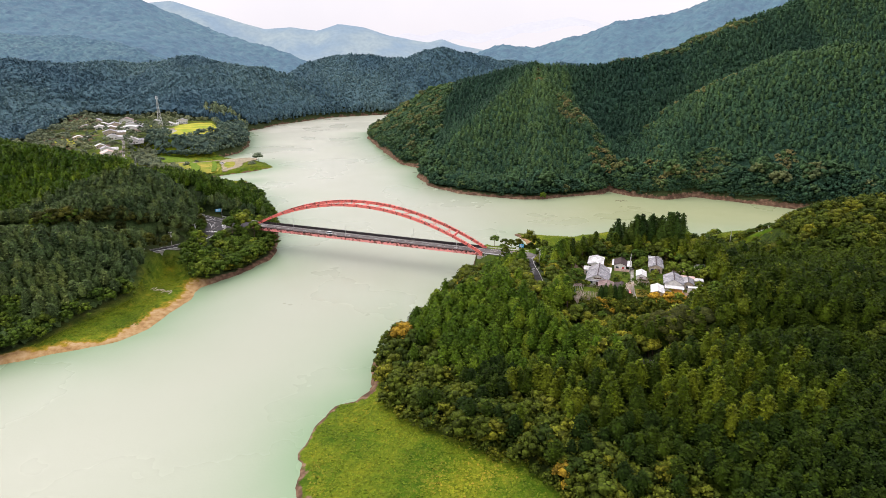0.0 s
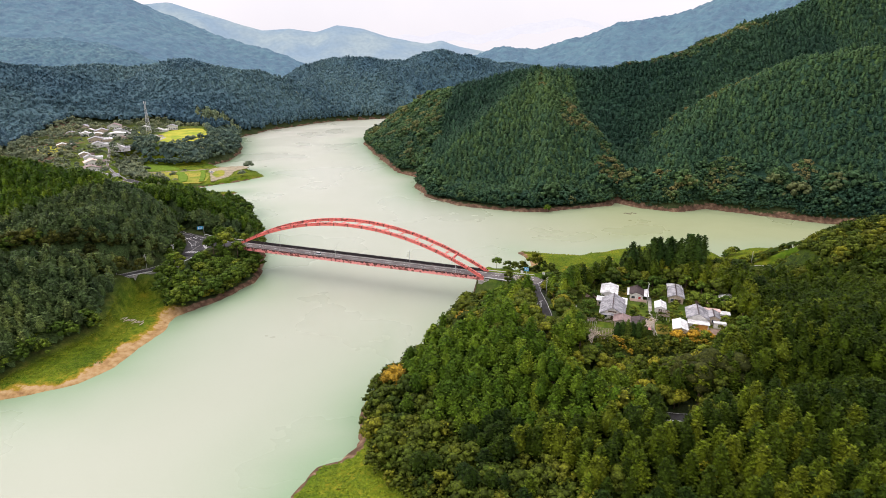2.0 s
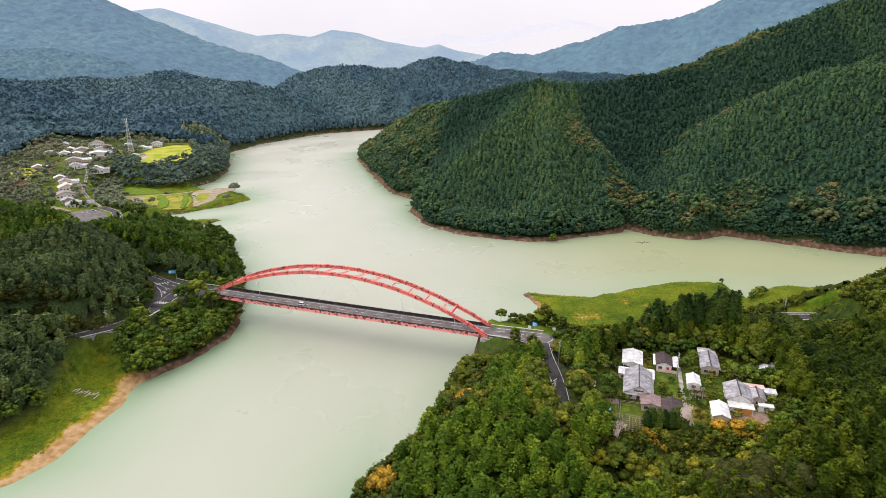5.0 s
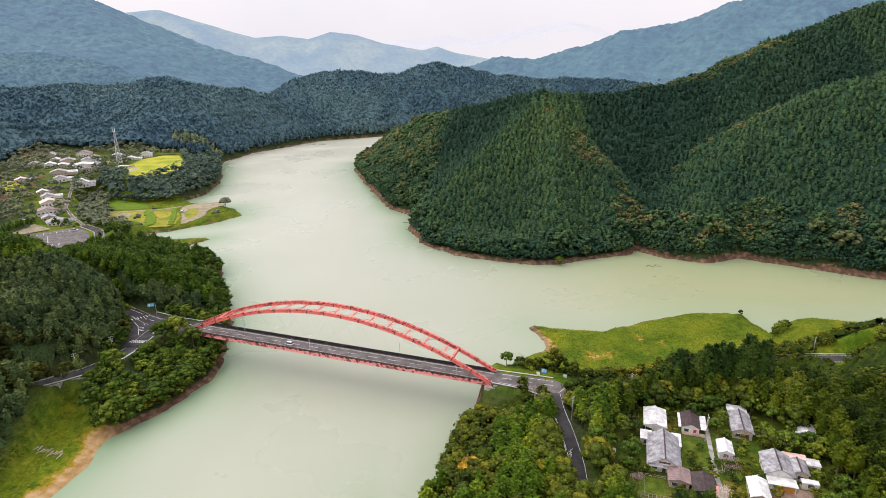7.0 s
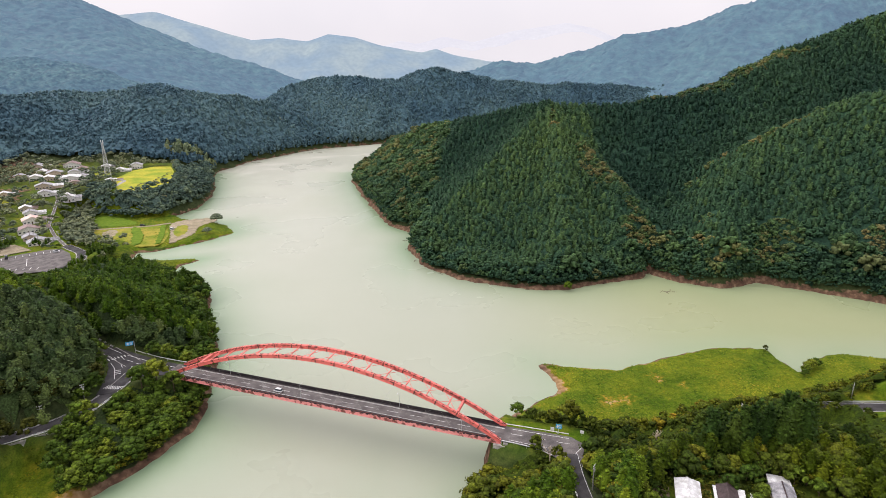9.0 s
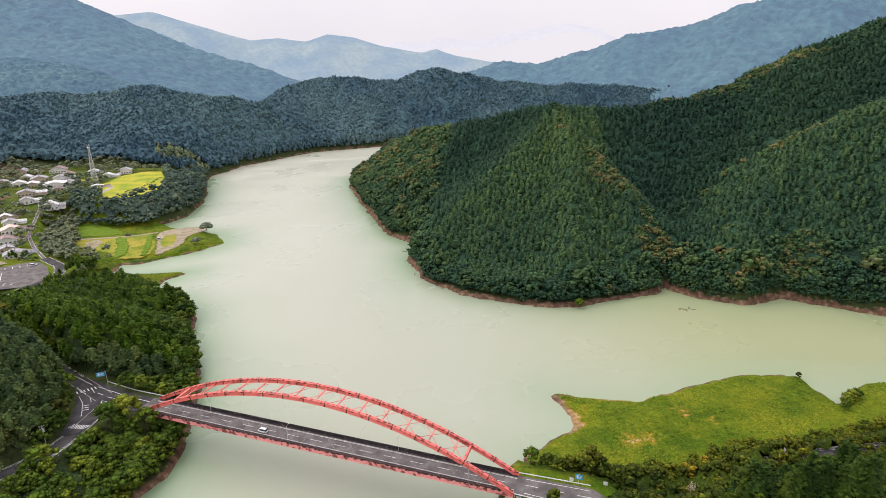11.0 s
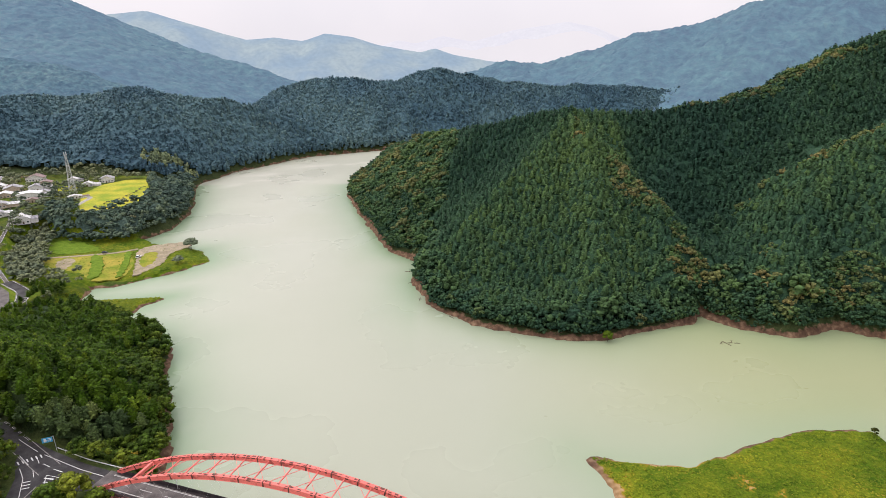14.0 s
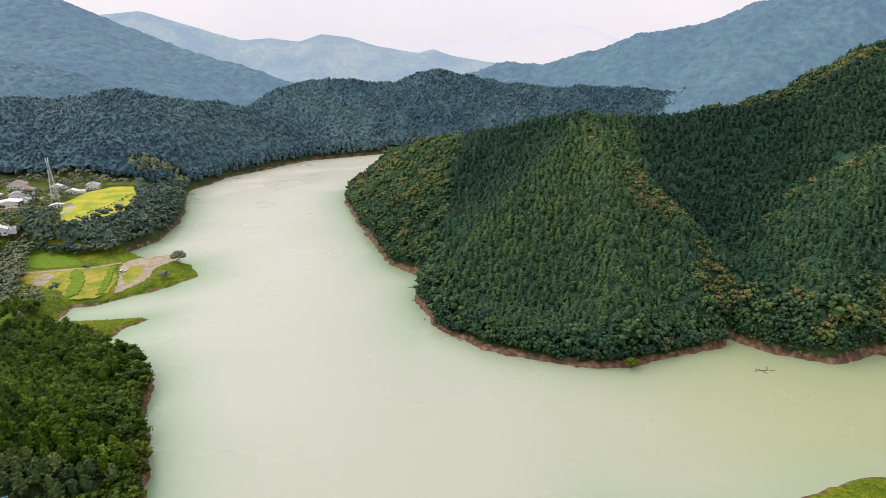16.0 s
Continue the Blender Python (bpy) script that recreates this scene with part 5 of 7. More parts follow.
# west junction: edge lines, two crossings and two hatched islands
for a, b in (((-180, 402.4), (-168, 393.6)), ((-168, 393.6), (-157.5, 387)), ((-154, 385.3), (-136, 376.9)), ((-136, 376.9), (-120.5, 371.2)), ((-158, 377.6), (-153.5, 372.5)), ((-153.5, 372.5), (-148.8, 363.2)),
             ((-145.8, 377.3), (-141.5, 375.6)), ((-151.5, 380.3), (-148, 378.6)), ((-152.9, 377), (-150.3, 373.2)), ((-156.6, 384.6), (-153.0, 380.6)), ((-163.5, 385.4), (-156.2, 379.6))):
    painted(west_junction, a, b, 0.22)
for k in range(6):
    x, y = -161.4 + k * 1.15, 381.4 + k * 0.8
    painted(west_junction, (x, y), (x + 1.7, y - 1.6), 0.45, 14.479)
for k in range(7):
    x, y = -149.6 + k * 1.05, 355.2 - k * 0.12
    painted(west_junction, (x, y), (x + 1.4, y + 2.4), 0.42)
for k in range(5):
    x, y = -146.2 + k * 0.85, 372.6 - k * 1.9
    painted(west_junction, (x, y), (x + 3.6 - k * 0.3, y - 0.6), 0.5)
painted(west_junction, (-146.4, 374.2), (-142.2, 364.4), 0.2)
painted(west_junction, (-146.4, 374.2), (-141.2, 372.8), 0.2)
for k in range(3):
    painted(west_junction, (-152.2 + k * 0.8, 370.5 - k * 1.6), (-150.0 + k * 0.8, 371.2 - k * 1.6), 0.4)
# east junction
painted(east_junction, (43.4, 301.2), (49.0, 300.6), 0.4)
painted(east_junction, (24.5, 323.6), (48, 316.6), 0.16)
painted(east_junction, (22.5, 317.2), (38.5, 311.2), 0.16)
painted(east_junction, (45.5, 300), (46.2, 290), 0.14, 15.3)
for a, b in (((51.5, 311), (48.8, 308)), ((48.8, 308), (48.2, 304)), ((48.2, 304), (49.6, 300.6))):
    painted(east_junction, a, b, 0.2)
for k in range(3):
    x, y = 26 + k * 8.5, 320 - k * 2.6
    painted(east_junction, (x, y), (x + 4.6, y - 1.4), 0.15)

# car park by the far hamlet
car_park = structure("road", sheet([(-331, 534), (-312, 549), (-300, 558), (-291, 559), (-279, 549), (-270, 536), (-266, 522), (-270, 512), (-290, 506), (-318, 516)], 11.25), DECK_ASPHALT, "pale worn asphalt car park with white bay lines", "car park")
for k in range(9):
    a = (-322 + k * 3.6, 537.5 + k * 2.4)
    painted(car_park, a, (a[0] + 2.6, a[1] - 3.9), 0.3, 11.258)
for k in range(5):
    a = (-300 + k * 4.5, 512 + k * 0.8)
    painted(car_park, a, (a[0] - 1.2, a[1] + 4.2), 0.3, 11.258)
painted(car_park, (-303, 537), (-293, 521), 0.35, 11.258)
structure("yard", sheet([(-356, 560), (-334, 570), (-312, 556), (-330, 540), (-350, 546)], 11.6), DIRT, "bare pale earth yard beside the car park", "yard")

# low wall along the west road over the water
wall_pts = [(-146.5, 337.5, 13.6), (-151, 330.5, 13.5), (-159, 325, 13.2), (-169, 319, 13.0)]
structure("retaining_wall", ribbon([(x + 2.0, y - 2.6, z + 0.35) for x, y, z in wall_pts], 0.3, 0.55, 4.5), CONCRETE, "stained pale concrete retaining wall under the road", "wall")
rail_line = [(-141.5, 347, 14.2)] + [(x + 1.9, y - 2.5, z + 1.0) for x, y, z in wall_pts] + [(-188, 303.5, 13.2), (-212, 287, 12.6)]


def guard_rail(line, label):
    """A steel road barrier: a beam on short posts."""
    rail = tagged(new("guard_rail"), label, "guard rail")
    part("rail", ribbon(line, 0.06, 0.8, 0.3), WHITE_PAINT, rail)
    for a, b in zip(line, line[1:]):
        a, b = Vector(a), Vector(b)
        n = max(1, int((b - a).length / 4))
        for k in range(n):
            p = a.lerp(b, k / n)
            part("post", one(rod, p - Vector((0, 0, 0.8)), p + Vector((0, 0, 0.75)), 0.07), STEEL, rail)
    return rail


guard_rail(rail_line, "white steel guard rail along the lakeside road")
guard_rail([(24.8, 325.6, 14.4), (40, 321.2, 14.4), (48.5, 318.6, 14.4)], "grey steel guard rail beside the junction")
guard_rail([(22.2, 315.2, 14.4), (35.6, 310.2, 14.4), (39.6, 306.4, 14.5)], "grey steel guard rail above the abutment")
guard_rail([(43.4, 299, 15.1), (43.2, 278, 17.4), (42.2, 258, 19.8)], "pale steel guard rail along the village lane")
guard_rail([(60, 193.0, 15.5), (78, 190.1, 15.0), (100, 189.1, 15.0)], "white steel guard rail by the road in the woods")
guard_rail([(-120.3, 376.4, 14.4), (-136, 381.6, 14.4), (-151, 388.6, 14.4)], "yellowed steel guard rail under the trees")
guard_rail([(140, 341.9, 10.0), (170, 346.6, 9.2), (215, 345.6, 9.0)], "grey steel guard rail along the meadow road")

# ---- houses ----
def gable_roof(bm, w, d, z0, rise, over, thick=0.18):
    """Two slopes, ridge along y, with eaves and verges standing over."""
    x, y = w / 2 + over, d / 2 + over * 0.8
    drop = rise * over / (w / 2)
    for s in (-1, 1):
        ring = [(0, -y, z0 + rise), (s * x, -y, z0 - drop), (s * x, y, z0 - drop), (0, y, z0 + rise)]
        top, low = [bm.verts.new((a, b, c + thick)) for a, b, c in ring], [bm.verts.new(q) for q in ring]
        bm.faces.new(top), bm.faces.new(low[::-1])
        for i in range(4):
            j = (i + 1) % 4
            bm.faces.new((top[i], top[j], low[j], low[i]))
    bmesh.ops.recalc_face_normals(bm, faces=bm.faces)


def walls(bm, w, d, h, rise, t=0.2):
    """Four walls, the end ones with gable points."""
    slab(bm, -w / 2, w / 2, -d / 2, -d / 2 + t, -0.6, h)
    slab(bm, -w / 2, w / 2, d / 2 - t, d / 2, -0.6, h)
    slab(bm, -w / 2, -w / 2 + t, -d / 2 + t, d / 2 - t, -0.6, h)
    slab(bm, w / 2 - t, w / 2, -d / 2 + t, d / 2 - t, -0.6, h)
    if rise > 0:
        for y0 in (-d / 2, d / 2 - t):
            a = [bm.verts.new((x, y0, z)) for x, z in ((-w / 2, h), (w / 2, h), (0, h + rise))]
            b = [bm.verts.new((v.co.x, y0 + t, v.co.z)) for v in a]
            bm.faces.new(a), bm.faces.new(b[::-1])
            for i in range(3):
                j = (i + 1) % 3
                bm.faces.new((a[j], a[i], b[i], b[j]))


def window_part(house, x, y, z, w, h, face, mat=WINDOW):
    """A window on a wall: frame with a sill, and its pane. face: the way it looks, 'x' or 'y' with its sign."""
    s = -1 if face[0] == "-" else 1
    axis = face[-1]
    def box(a, b, c, d, e, f):
        bm = bmesh.new()
        if axis == "y":
            slab(bm, x + a, x + b, y + min(s * e, s * f), y + max(s * e, s * f), z + c, z + d)
        else:
            slab(bm, x + min(s * e, s * f), x + max(s * e, s * f), y + a, y + b, z + c, z + d)
        return bm
    frame_ob = part("window", box(-w / 2 - 0.08, w / 2 + 0.08, -0.08, h + 0.08, 0.005, 0.06), WHITE_TIN, house)
    part("pane", box(-w / 2, w / 2, 0, h, 0.062, 0.075), mat, frame_ob, "dark glass pane")
    part("sill", box(-w / 2 - 0.12, w / 2 + 0.12, -0.14, -0.09, 0.005, 0.14), CONCRETE, frame_ob)


def house(x, y, z, w, d, h, rise, roof_mat, wall_mat, label, turn=-17.7, over=0.55, ribs=0.0, group="houses of the hillside hamlet", door=WOOD_DARK, name="house", detail=True):
    root = tagged(new(name), label, "house", group)
    HOUSE_AT.append((x, y, max(w, d) / 2))
    root.matrix_world = pose(x, y, z, 0, 0, turn)
    part("wall", one(walls, w, d, h, rise), wall_mat, root)
    if rise > 0:
        roof = part("roof", one(gable_roof, w, d, h, rise, over), roof_mat, root)
        part("ridge_cap", one(beam, (0, -d / 2 - over * 0.8, h + rise + 0.2), (0, d / 2 + over * 0.8, h + rise + 0.2), 0.4, 0.28), DARK_TILE if roof_mat is TILE else roof_mat, root)
        if ribs:
            n = int((d + over) / ribs)
            for s in (-1, 1):
                bm = bmesh.new()
                for k in range(n + 1):
                    yy = -d / 2 - over * 0.7 + k * (d + over * 1.4) / n
                    drop = rise * over / (w / 2)
                    beam(bm, (0, yy, h + rise + 0.2), (s * (w / 2 + over), yy, h - drop + 0.2), 0.1, 0.07)
                tagged(part("roof_ribbing", bm, roof_mat, roof), kind="stuff")
    else:
        part("roof", one(slab, -w / 2 - over, w / 2 + over, -d / 2 - over, d / 2 + over, h, h + 0.2), roof_mat, root)
    if detail:
        n = max(1, int(w / 2.6))
        for k in range(n):
            xx = -w / 2 + (k + 0.5) * w / n
            if k == n // 2 and n > 1:
                part("door", one(slab, xx - 0.5, xx + 0.5, -d / 2 - 0.06, -d / 2 - 0.005, -0.1, 2.0), door, root)
            else:
                window_part(root, xx, -d / 2, 0.9, 1.4, 1.1, "-y")
        m = max(1, int(d / 3.2))
        for k in range(m):
            yy = -d / 2 + (k + 0.5) * d / m
            window_part(root, -w / 2, yy, 0.9, 1.3, 1.1, "-x")
            window_part(root, w / 2, yy, 0.9, 1.3, 1.1, "x")
    return root


Z0 = 22.0
HOUSE_AT = []
house(75.6, 275.4, Z0, 6.6, 10.4, 3.2, 0.9, WHITE_TIN, WALL_WHITE, "white house with a pale ribbed sheet roof", ribs=0.8)
h2 = house(87.4, 274.0, Z0, 5.4, 8.4, 2.8, 1.1, DARK_TILE, WALL_WHITE, "white-walled house with a dark brown roof and red door", over=0.4, door=RED_DOOR)
part("side_roof", one(slab, 2.9, 5.2, -4.4, 4.2, 2.5, 2.66), WHITE_TIN, h2, "white sheet side roof")
part("side_roof", one(slab, -4.0, -2.95, -4.4, 4.0, 2.5, 2.66), WHITE_TIN, h2, "white sheet side roof")
part("porch_wall", one(slab, -2.6, 4.6, -4.9, -4.75, -0.3, 1.2), PINK_TIN, h2)
h3 = house(72.4, 258.0, Z0, 8.2, 14.6, 3.2, 2.3, TILE, WALL_WHITE, "large grey tiled farmhouse with a front gable", over=0.8, ribs=0.55)
def eaves_skirt(home, w, d, z, out, mat, label):
    """A sloping lower roof along both long sides and the front of a farmhouse."""
    for side in (-1, 1):
        bm = bmesh.new()
        beam(bm, (side * (w / 2 + out / 2), -d / 2 - out, z), (side * (w / 2 + out / 2), d / 2, z), out * 1.08, 0.14, (side * 0.35, 0, 1))
        part("lower_roof", bm, mat, home, label)
    bm = bmesh.new()
    beam(bm, (-w / 2, -d / 2 - out / 2, z), (w / 2, -d / 2 - out / 2, z), out * 1.08, 0.14, (0, -0.35, 1))
    part("lower_roof", bm, mat, home, label)
    part("gable_panel", one(slab, -w * 0.2, w * 0.2, -d / 2 - 0.05, -d / 2 - 0.004, z + 0.75, z + 1.35), WOOD_DARK, home, "dark wooden gable lattice")


eaves_skirt(h3, 8.2, 14.6, 2.5, 1.1, TILE, "narrow grey tiled lower roof")
house(69.6, 266.6, Z0, 3.2, 4.6, 2.6, 0, WHITE_TIN, WALL_BUFF, "small outbuilding with a flat pale roof", over=0.3, name="shed", door=WOOD_DARK)
house(78.6, 263.4, Z0, 2.4, 6.6, 2.7, 0, WHITE_TIN, WALL_WHITE, "narrow lean-to with a bright white flat roof", over=0.25, name="shed")
house(73.0, 246.6, Z0, 5.6, 6.0, 2.6, 0.7, BROWN_TIN, WALL_BUFF, "low shed with a faded brown sheet roof", name="shed", ribs=0.8)
h5 = house(78.8, 242.8, Z0, 5.6, 8.2, 2.7, 0.8, DARK_TILE, WALL_BUFF, "low building with a near-black weathered roof", ribs=0.8)
part("rusty_panel", one(slab, 2.95, 4.4, -4.0, 1.0, 1.9, 2.0), RUST, h5, "rust-red loose roof sheet")
house(93.2, 260.0, Z0, 4.2, 6.6, 2.4, 0.9, WHITE_TIN, WALL_WHITE, "small white cottage with a bright gabled roof", over=0.35)
house(104.2, 272.4, Z0, 6.0, 11.4, 2.9, 1.3, TILE, WALL_BUFF, "long grey tiled house among garden trees", ribs=0.55)
house(106.6, 280.6, Z0, 6.0, 3.6, 2.8, 0, WHITE_TIN, WALL_WHITE, "flat white-roofed annexe behind the grey house", over=0.3, name="shed")
house(124.4, 268.6, Z0, 6.0, 5.2, 2.6, 1.0, WHITE_TIN, WALL_BUFF, "pale-roofed shed at the edge of the cedars", name="shed")
h9 = house(104.8, 250.4, Z0, 7.4, 9.6, 3.2, 1.9, TILE, WALL_WHITE, "grey tiled farmhouse with sheet-roofed extensions", over=0.7, ribs=0.55)
part("lean_to", one(slab, -3.6, 3.8, -8.8, -5.0, -0.4, 2.35), WALL_WHITE, h9)
part("lean_to_roof", one(slab, -4.0, 4.2, -9.2, -5.4, 2.36, 2.5), WHITE_TIN, h9, "white sheet lean-to roof")
part("shutter", one(slab, -1.0, 3.4, -8.9, -8.81, 0.0, 2.1), ORANGE, h9, "orange-brown shutter")
house(112.6, 254.6, Z0, 6.4, 2.6, 2.7, 0, PINK_TIN, WALL_WHITE, "pink flat-roofed extension of the farmhouse", over=0.2, name="shed")
house(111.0, 249.4, Z0, 4.4, 6.4, 2.8, 1.0, TILE, WALL_BUFF, "small grey tiled storehouse beside the farmhouse", over=0.4, name="shed", ribs=0.55)
house(116.9, 251.6, Z0, 3.6, 3.2, 2.5, 0, WHITE_TIN, WALL_WHITE, "white sheet-roofed carport beside the storehouse", over=0.2, name="shed")
house(111.2, 243.4, Z0, 4.6, 2.0, 2.2, 0, WHITE_TIN, WALL_WHITE, "white box-like hut in the yard", over=0.1, name="shed")
house(94.2, 240.6, Z0, 5.0, 8.4, 2.7, 0.9, WHITE_TIN, WALL_BUFF, "long shed with a plain pale roof", over=0.4, name="shed")
house(54.2, 259.4, 21.6, 5.6, 3.4, 2.3, 0, TILE, WOOD_DARK, "dark open-fronted shed with a grey roof", over=0.3, name="shed")
house(95.6, 291.6, 21.8, 4.4, 3.4, 2.6, 0.8, DARK_TILE, WOOD_DARK, "small dark wooden shrine-like hut under trees", over=0.5, name="shed")

# houses of the far hamlet: centre, size, height, turn, roof and wall
FAR = [(-398, 758, 17, 11, 5.0, 1.2, 25, WHITE_TIN, WALL_WHITE, "white two-storey house with a pale roof"), (-443, 838, 15, 10, 4.0, 2.4, 20, BROWN_TIN, WALL_WHITE, "farmhouse with a brown hipped-looking roof"),
       (-430, 783, 14, 10, 5.0, 2.0, 30, TILE, WALL_BUFF, "grey-roofed two-storey farmhouse in the hamlet"), (-370, 808, 9, 6, 3.0, 1.4, 15, WHITE_TIN, WALL_WHITE, "small white house beside the field"),
       (-361, 828, 12, 8, 4.5, 1.8, 18, TILE, WALL_WHITE, "white-walled house with a grey roof"), (-353, 754, 10, 4, 2.6, 0.8, 30, WHITE_TIN, WALL_WHITE, "low white workshop below the pylon"),
       (-362, 690, 11, 9, 5.0, 2.0, 28, WHITE_TIN, WALL_WHITE, "white house with two stacked pale roofs"), (-424, 762, 12, 9, 3.5, 1.6, 28, WHITE_TIN, WALL_BUFF, "pale-roofed house in the hamlet"),
       (-478, 828, 13, 9, 4.0, 2.2, 15, TILE, WALL_BUFF, "grey farmhouse against the woods"), (-404, 722, 13, 8, 4.0, 1.8, 28, TILE, WALL_BUFF, "weathered grey house in the hamlet"),
       (-355, 624, 12, 9, 3.6, 2.0, 38, PINK_TIN, WALL_WHITE, "house with a faded pink-red roof"), (-343, 600, 13, 9, 3.6, 1.8, 38, BROWN_TIN, WALL_WHITE, "long house with a dull mauve roof"),
       (-318, 574, 13, 8, 3.2, 1.8, 36, TILE, WALL_WHITE, "grey-roofed building beside the car park"), (-330, 583, 9, 7, 3.0, 1.4, 36, TILE, WALL_BUFF, "small grey-roofed annexe near the car park"),
       (-395, 775, 8, 6, 3.0, 1.2, 25, TILE, WALL_WHITE, "small grey outbuilding in the hamlet"), (-455, 800, 9, 7, 3.2, 1.5, 20, WHITE_TIN, WALL_WHITE, "pale-roofed cottage by the road"),
       (-430, 700, 9, 6, 3.0, 1.4, 32, WHITE_TIN, WALL_BUFF, "pale-roofed shed among gardens"), (-385, 742, 8, 5, 2.8, 1.0, 25, BROWN_TIN, WALL_BUFF, "brown-roofed storehouse among garden trees")]
FAR += [(-412, 790, 11, 8, 4.5, 1.8, 26, TILE, WALL_WHITE, "grey-roofed white house in the hamlet"), (-440, 765, 10, 8, 4.0, 1.6, 28, WHITE_TIN, WALL_WHITE, "pale-roofed white house by the lane"), (-418, 815, 10, 7, 3.5, 1.5, 22, BROWN_TIN, WALL_BUFF, "brown-roofed farmhouse by the woods"),
        (-390, 700, 9, 7, 4.0, 1.6, 30, TILE, WALL_WHITE, "grey-tiled house beside the hamlet road"), (-462, 772, 10, 7, 3.6, 1.6, 24, TILE, WALL_BUFF, "grey farmhouse among dark trees"), (-398, 830, 9, 6, 3.2, 1.4, 20, WHITE_TIN, WALL_WHITE, "small pale house under the hill"),
        (-366, 640, 9, 7, 3.6, 1.6, 36, TILE, WALL_WHITE, "grey-roofed house above the road"), (-380, 655, 8, 6, 3.2, 1.4, 34, WHITE_TIN, WALL_BUFF, "small pale-roofed house above the road")]
for x, y, w, d, h, rise, turn, roof, wall_mat, label in FAR:
    home = house(x, y, ground_z(x, y), w * 1.12, d * 1.12, h * 0.95, rise * 1.3, roof, wall_mat, label, turn, 0.8, group="houses of the far hamlet")
    k = int(abs(x * 7 + y)) % 4
    if k < 3:
        # a lower wing across the main house
        bm, span, reach = bmesh.new(), d * 0.55, w * (0.5 + 0.12 * k)
        slab(bm, w * 0.56, w * 0.56 + reach, -span / 2, span / 2, -0.6, h * 0.62)
        part("wing_wall", bm, wall_mat, home)
        bm = bmesh.new()
        for side in (-1, 1):
            beam(bm, (w * 0.5, side * span * 0.29, h * 0.62 + rise * 0.42), (w * 0.56 + reach + 0.6, side * span * 0.29, h * 0.62 + rise * 0.42), span * 0.68, 0.2, (0, side * rise * 1.1, span * 0.5))
        part("wing_roof", bm, (TILE, BROWN_TIN, WHITE_TIN)[k], home)

# trees of the far hamlet
houses_at = np.array([f[:2] for f in FAR], float)


def clear_of_houses(x, y):
    """Off the houses and off the ground before them, to keep them in the camera's view."""
    d = np.full(x.shape, 1e9)
    for hx, hy in houses_at:
        d = np.minimum(d, np.minimum(np.hypot(x - hx, y - hy), np.hypot(x - hx - 5, y - hy + 9)))
    return d > 8


hamlet = scatter(-520, -235, 545, 880, 8.2, lambda x, y, z, sd: (sd > 4) & (inside(x, y, PADS[4][2]) < -1) & (z < 34) & (inside(x, y, FIELD) < -2) & (inside(x, y, TERRACE_WOOD) < 0) & (lane_gap(x, y) > 1.2) & (near_pad(x, y, BEACHES) < 2) & (inside(x, y, PADS[3][2]) < -2) & (wobble(x, y, 18, 4.0) > -0.45) & clear_of_houses(x, y))
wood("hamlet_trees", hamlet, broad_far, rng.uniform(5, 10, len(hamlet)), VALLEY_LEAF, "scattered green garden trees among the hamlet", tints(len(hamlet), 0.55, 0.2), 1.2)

# ---- fields, gardens and yards ----
def patch(poly, z, mat, label, category, name="field", lift=0.12):
    return structure(name, sheet(poly, z + lift, 0.5), mat, label, category)


def turned(cx, cy, w, d, deg=-17.7):
    c, s = math.cos(radians(deg)), math.sin(radians(deg))
    return [(cx + a * w / 2 * c - b * d / 2 * s, cy + a * w / 2 * s + b * d / 2 * c) for a, b in ((-1, -1), (1, -1), (1, 1), (-1, 1))]


patch(FIELD, 22.0, RICE, "bright yellow ripening rice field on the terrace", "field")
spots = np.array([(x + rng.uniform(-1.2, 1.2), y + rng.uniform(-1.2, 1.2), 22.1) for (ax, ay), (bx, by) in (((-312, 728), (-305, 756)), ((-305, 756), (-307, 798))) for x, y in zip(np.linspace(ax, bx, 13), np.linspace(ay, by, 13))])
wood("field_hedge", spots, broad_far, rng.uniform(1.2, 2.6, len(spots)), VALLEY_LEAF, "low uneven hedge across the rice field", tints(len(spots), 0.4, 0.2), 1.4)
structure("path", ribbon([(-334, 714, 22), (-337, 738, 22), (-339, 757, 22), (-352, 764, 22)], 2.2, 0.16, 0.5), CONCRETE, "pale concrete farm track beside the rice field", "path")
patch([(-372, 790), (-384, 815), (-398, 805), (-388, 782)], 22.0, RICE, "small yellow rice field behind the pylon", "field")
patch([(-460, 711), (-429, 704), (-404, 672), (-424, 660), (-450, 680)], ground_z(-430, 690) + 0.6, RICE, "yellow rice field beside the hamlet", "field")
for cx, cy, w, d, mat, label in ((84.4, 259.6, 8.4, 13.0, LAWN, "green vegetable garden behind the farmhouse"), (64.2, 244.6, 7.0, 9.0, LAWN, "bright green garden plot"), (70.6, 238.4, 6.0, 5.0, DRY_LAWN, "straw-coloured grass plot"),
                                 (82.0, 277.6, 4.4, 12.0, DRY_LAWN, "strip of ochre grass between two houses"), (92.8, 250.6, 5.6, 9.4, LAWN, "overgrown green garden by the path"), (88.0, 242.2, 4.6, 9.0, DRY_LAWN, "yellowed grass beside the path"),
                                 (104.0, 240.8, 13.0, 6.4, SOIL, "bare brown earth yard before the farmhouse"), (113.6, 266.8, 8.4, 9.0, SOIL, "bare red-brown earth plot among trees"), (68.4, 277.6, 5.0, 9.0, SOIL, "bare ochre earth beside the white house"),
                                 (98.6, 256.0, 4.6, 10.0, LAWN, "green garden with bushes"), (57.4, 250.2, 7.6, 9.0, LAWN, "rough green garden with clutter")):
    patch(turned(cx, cy, w, d), 22.0, mat, label, "garden", "garden", 0.06)
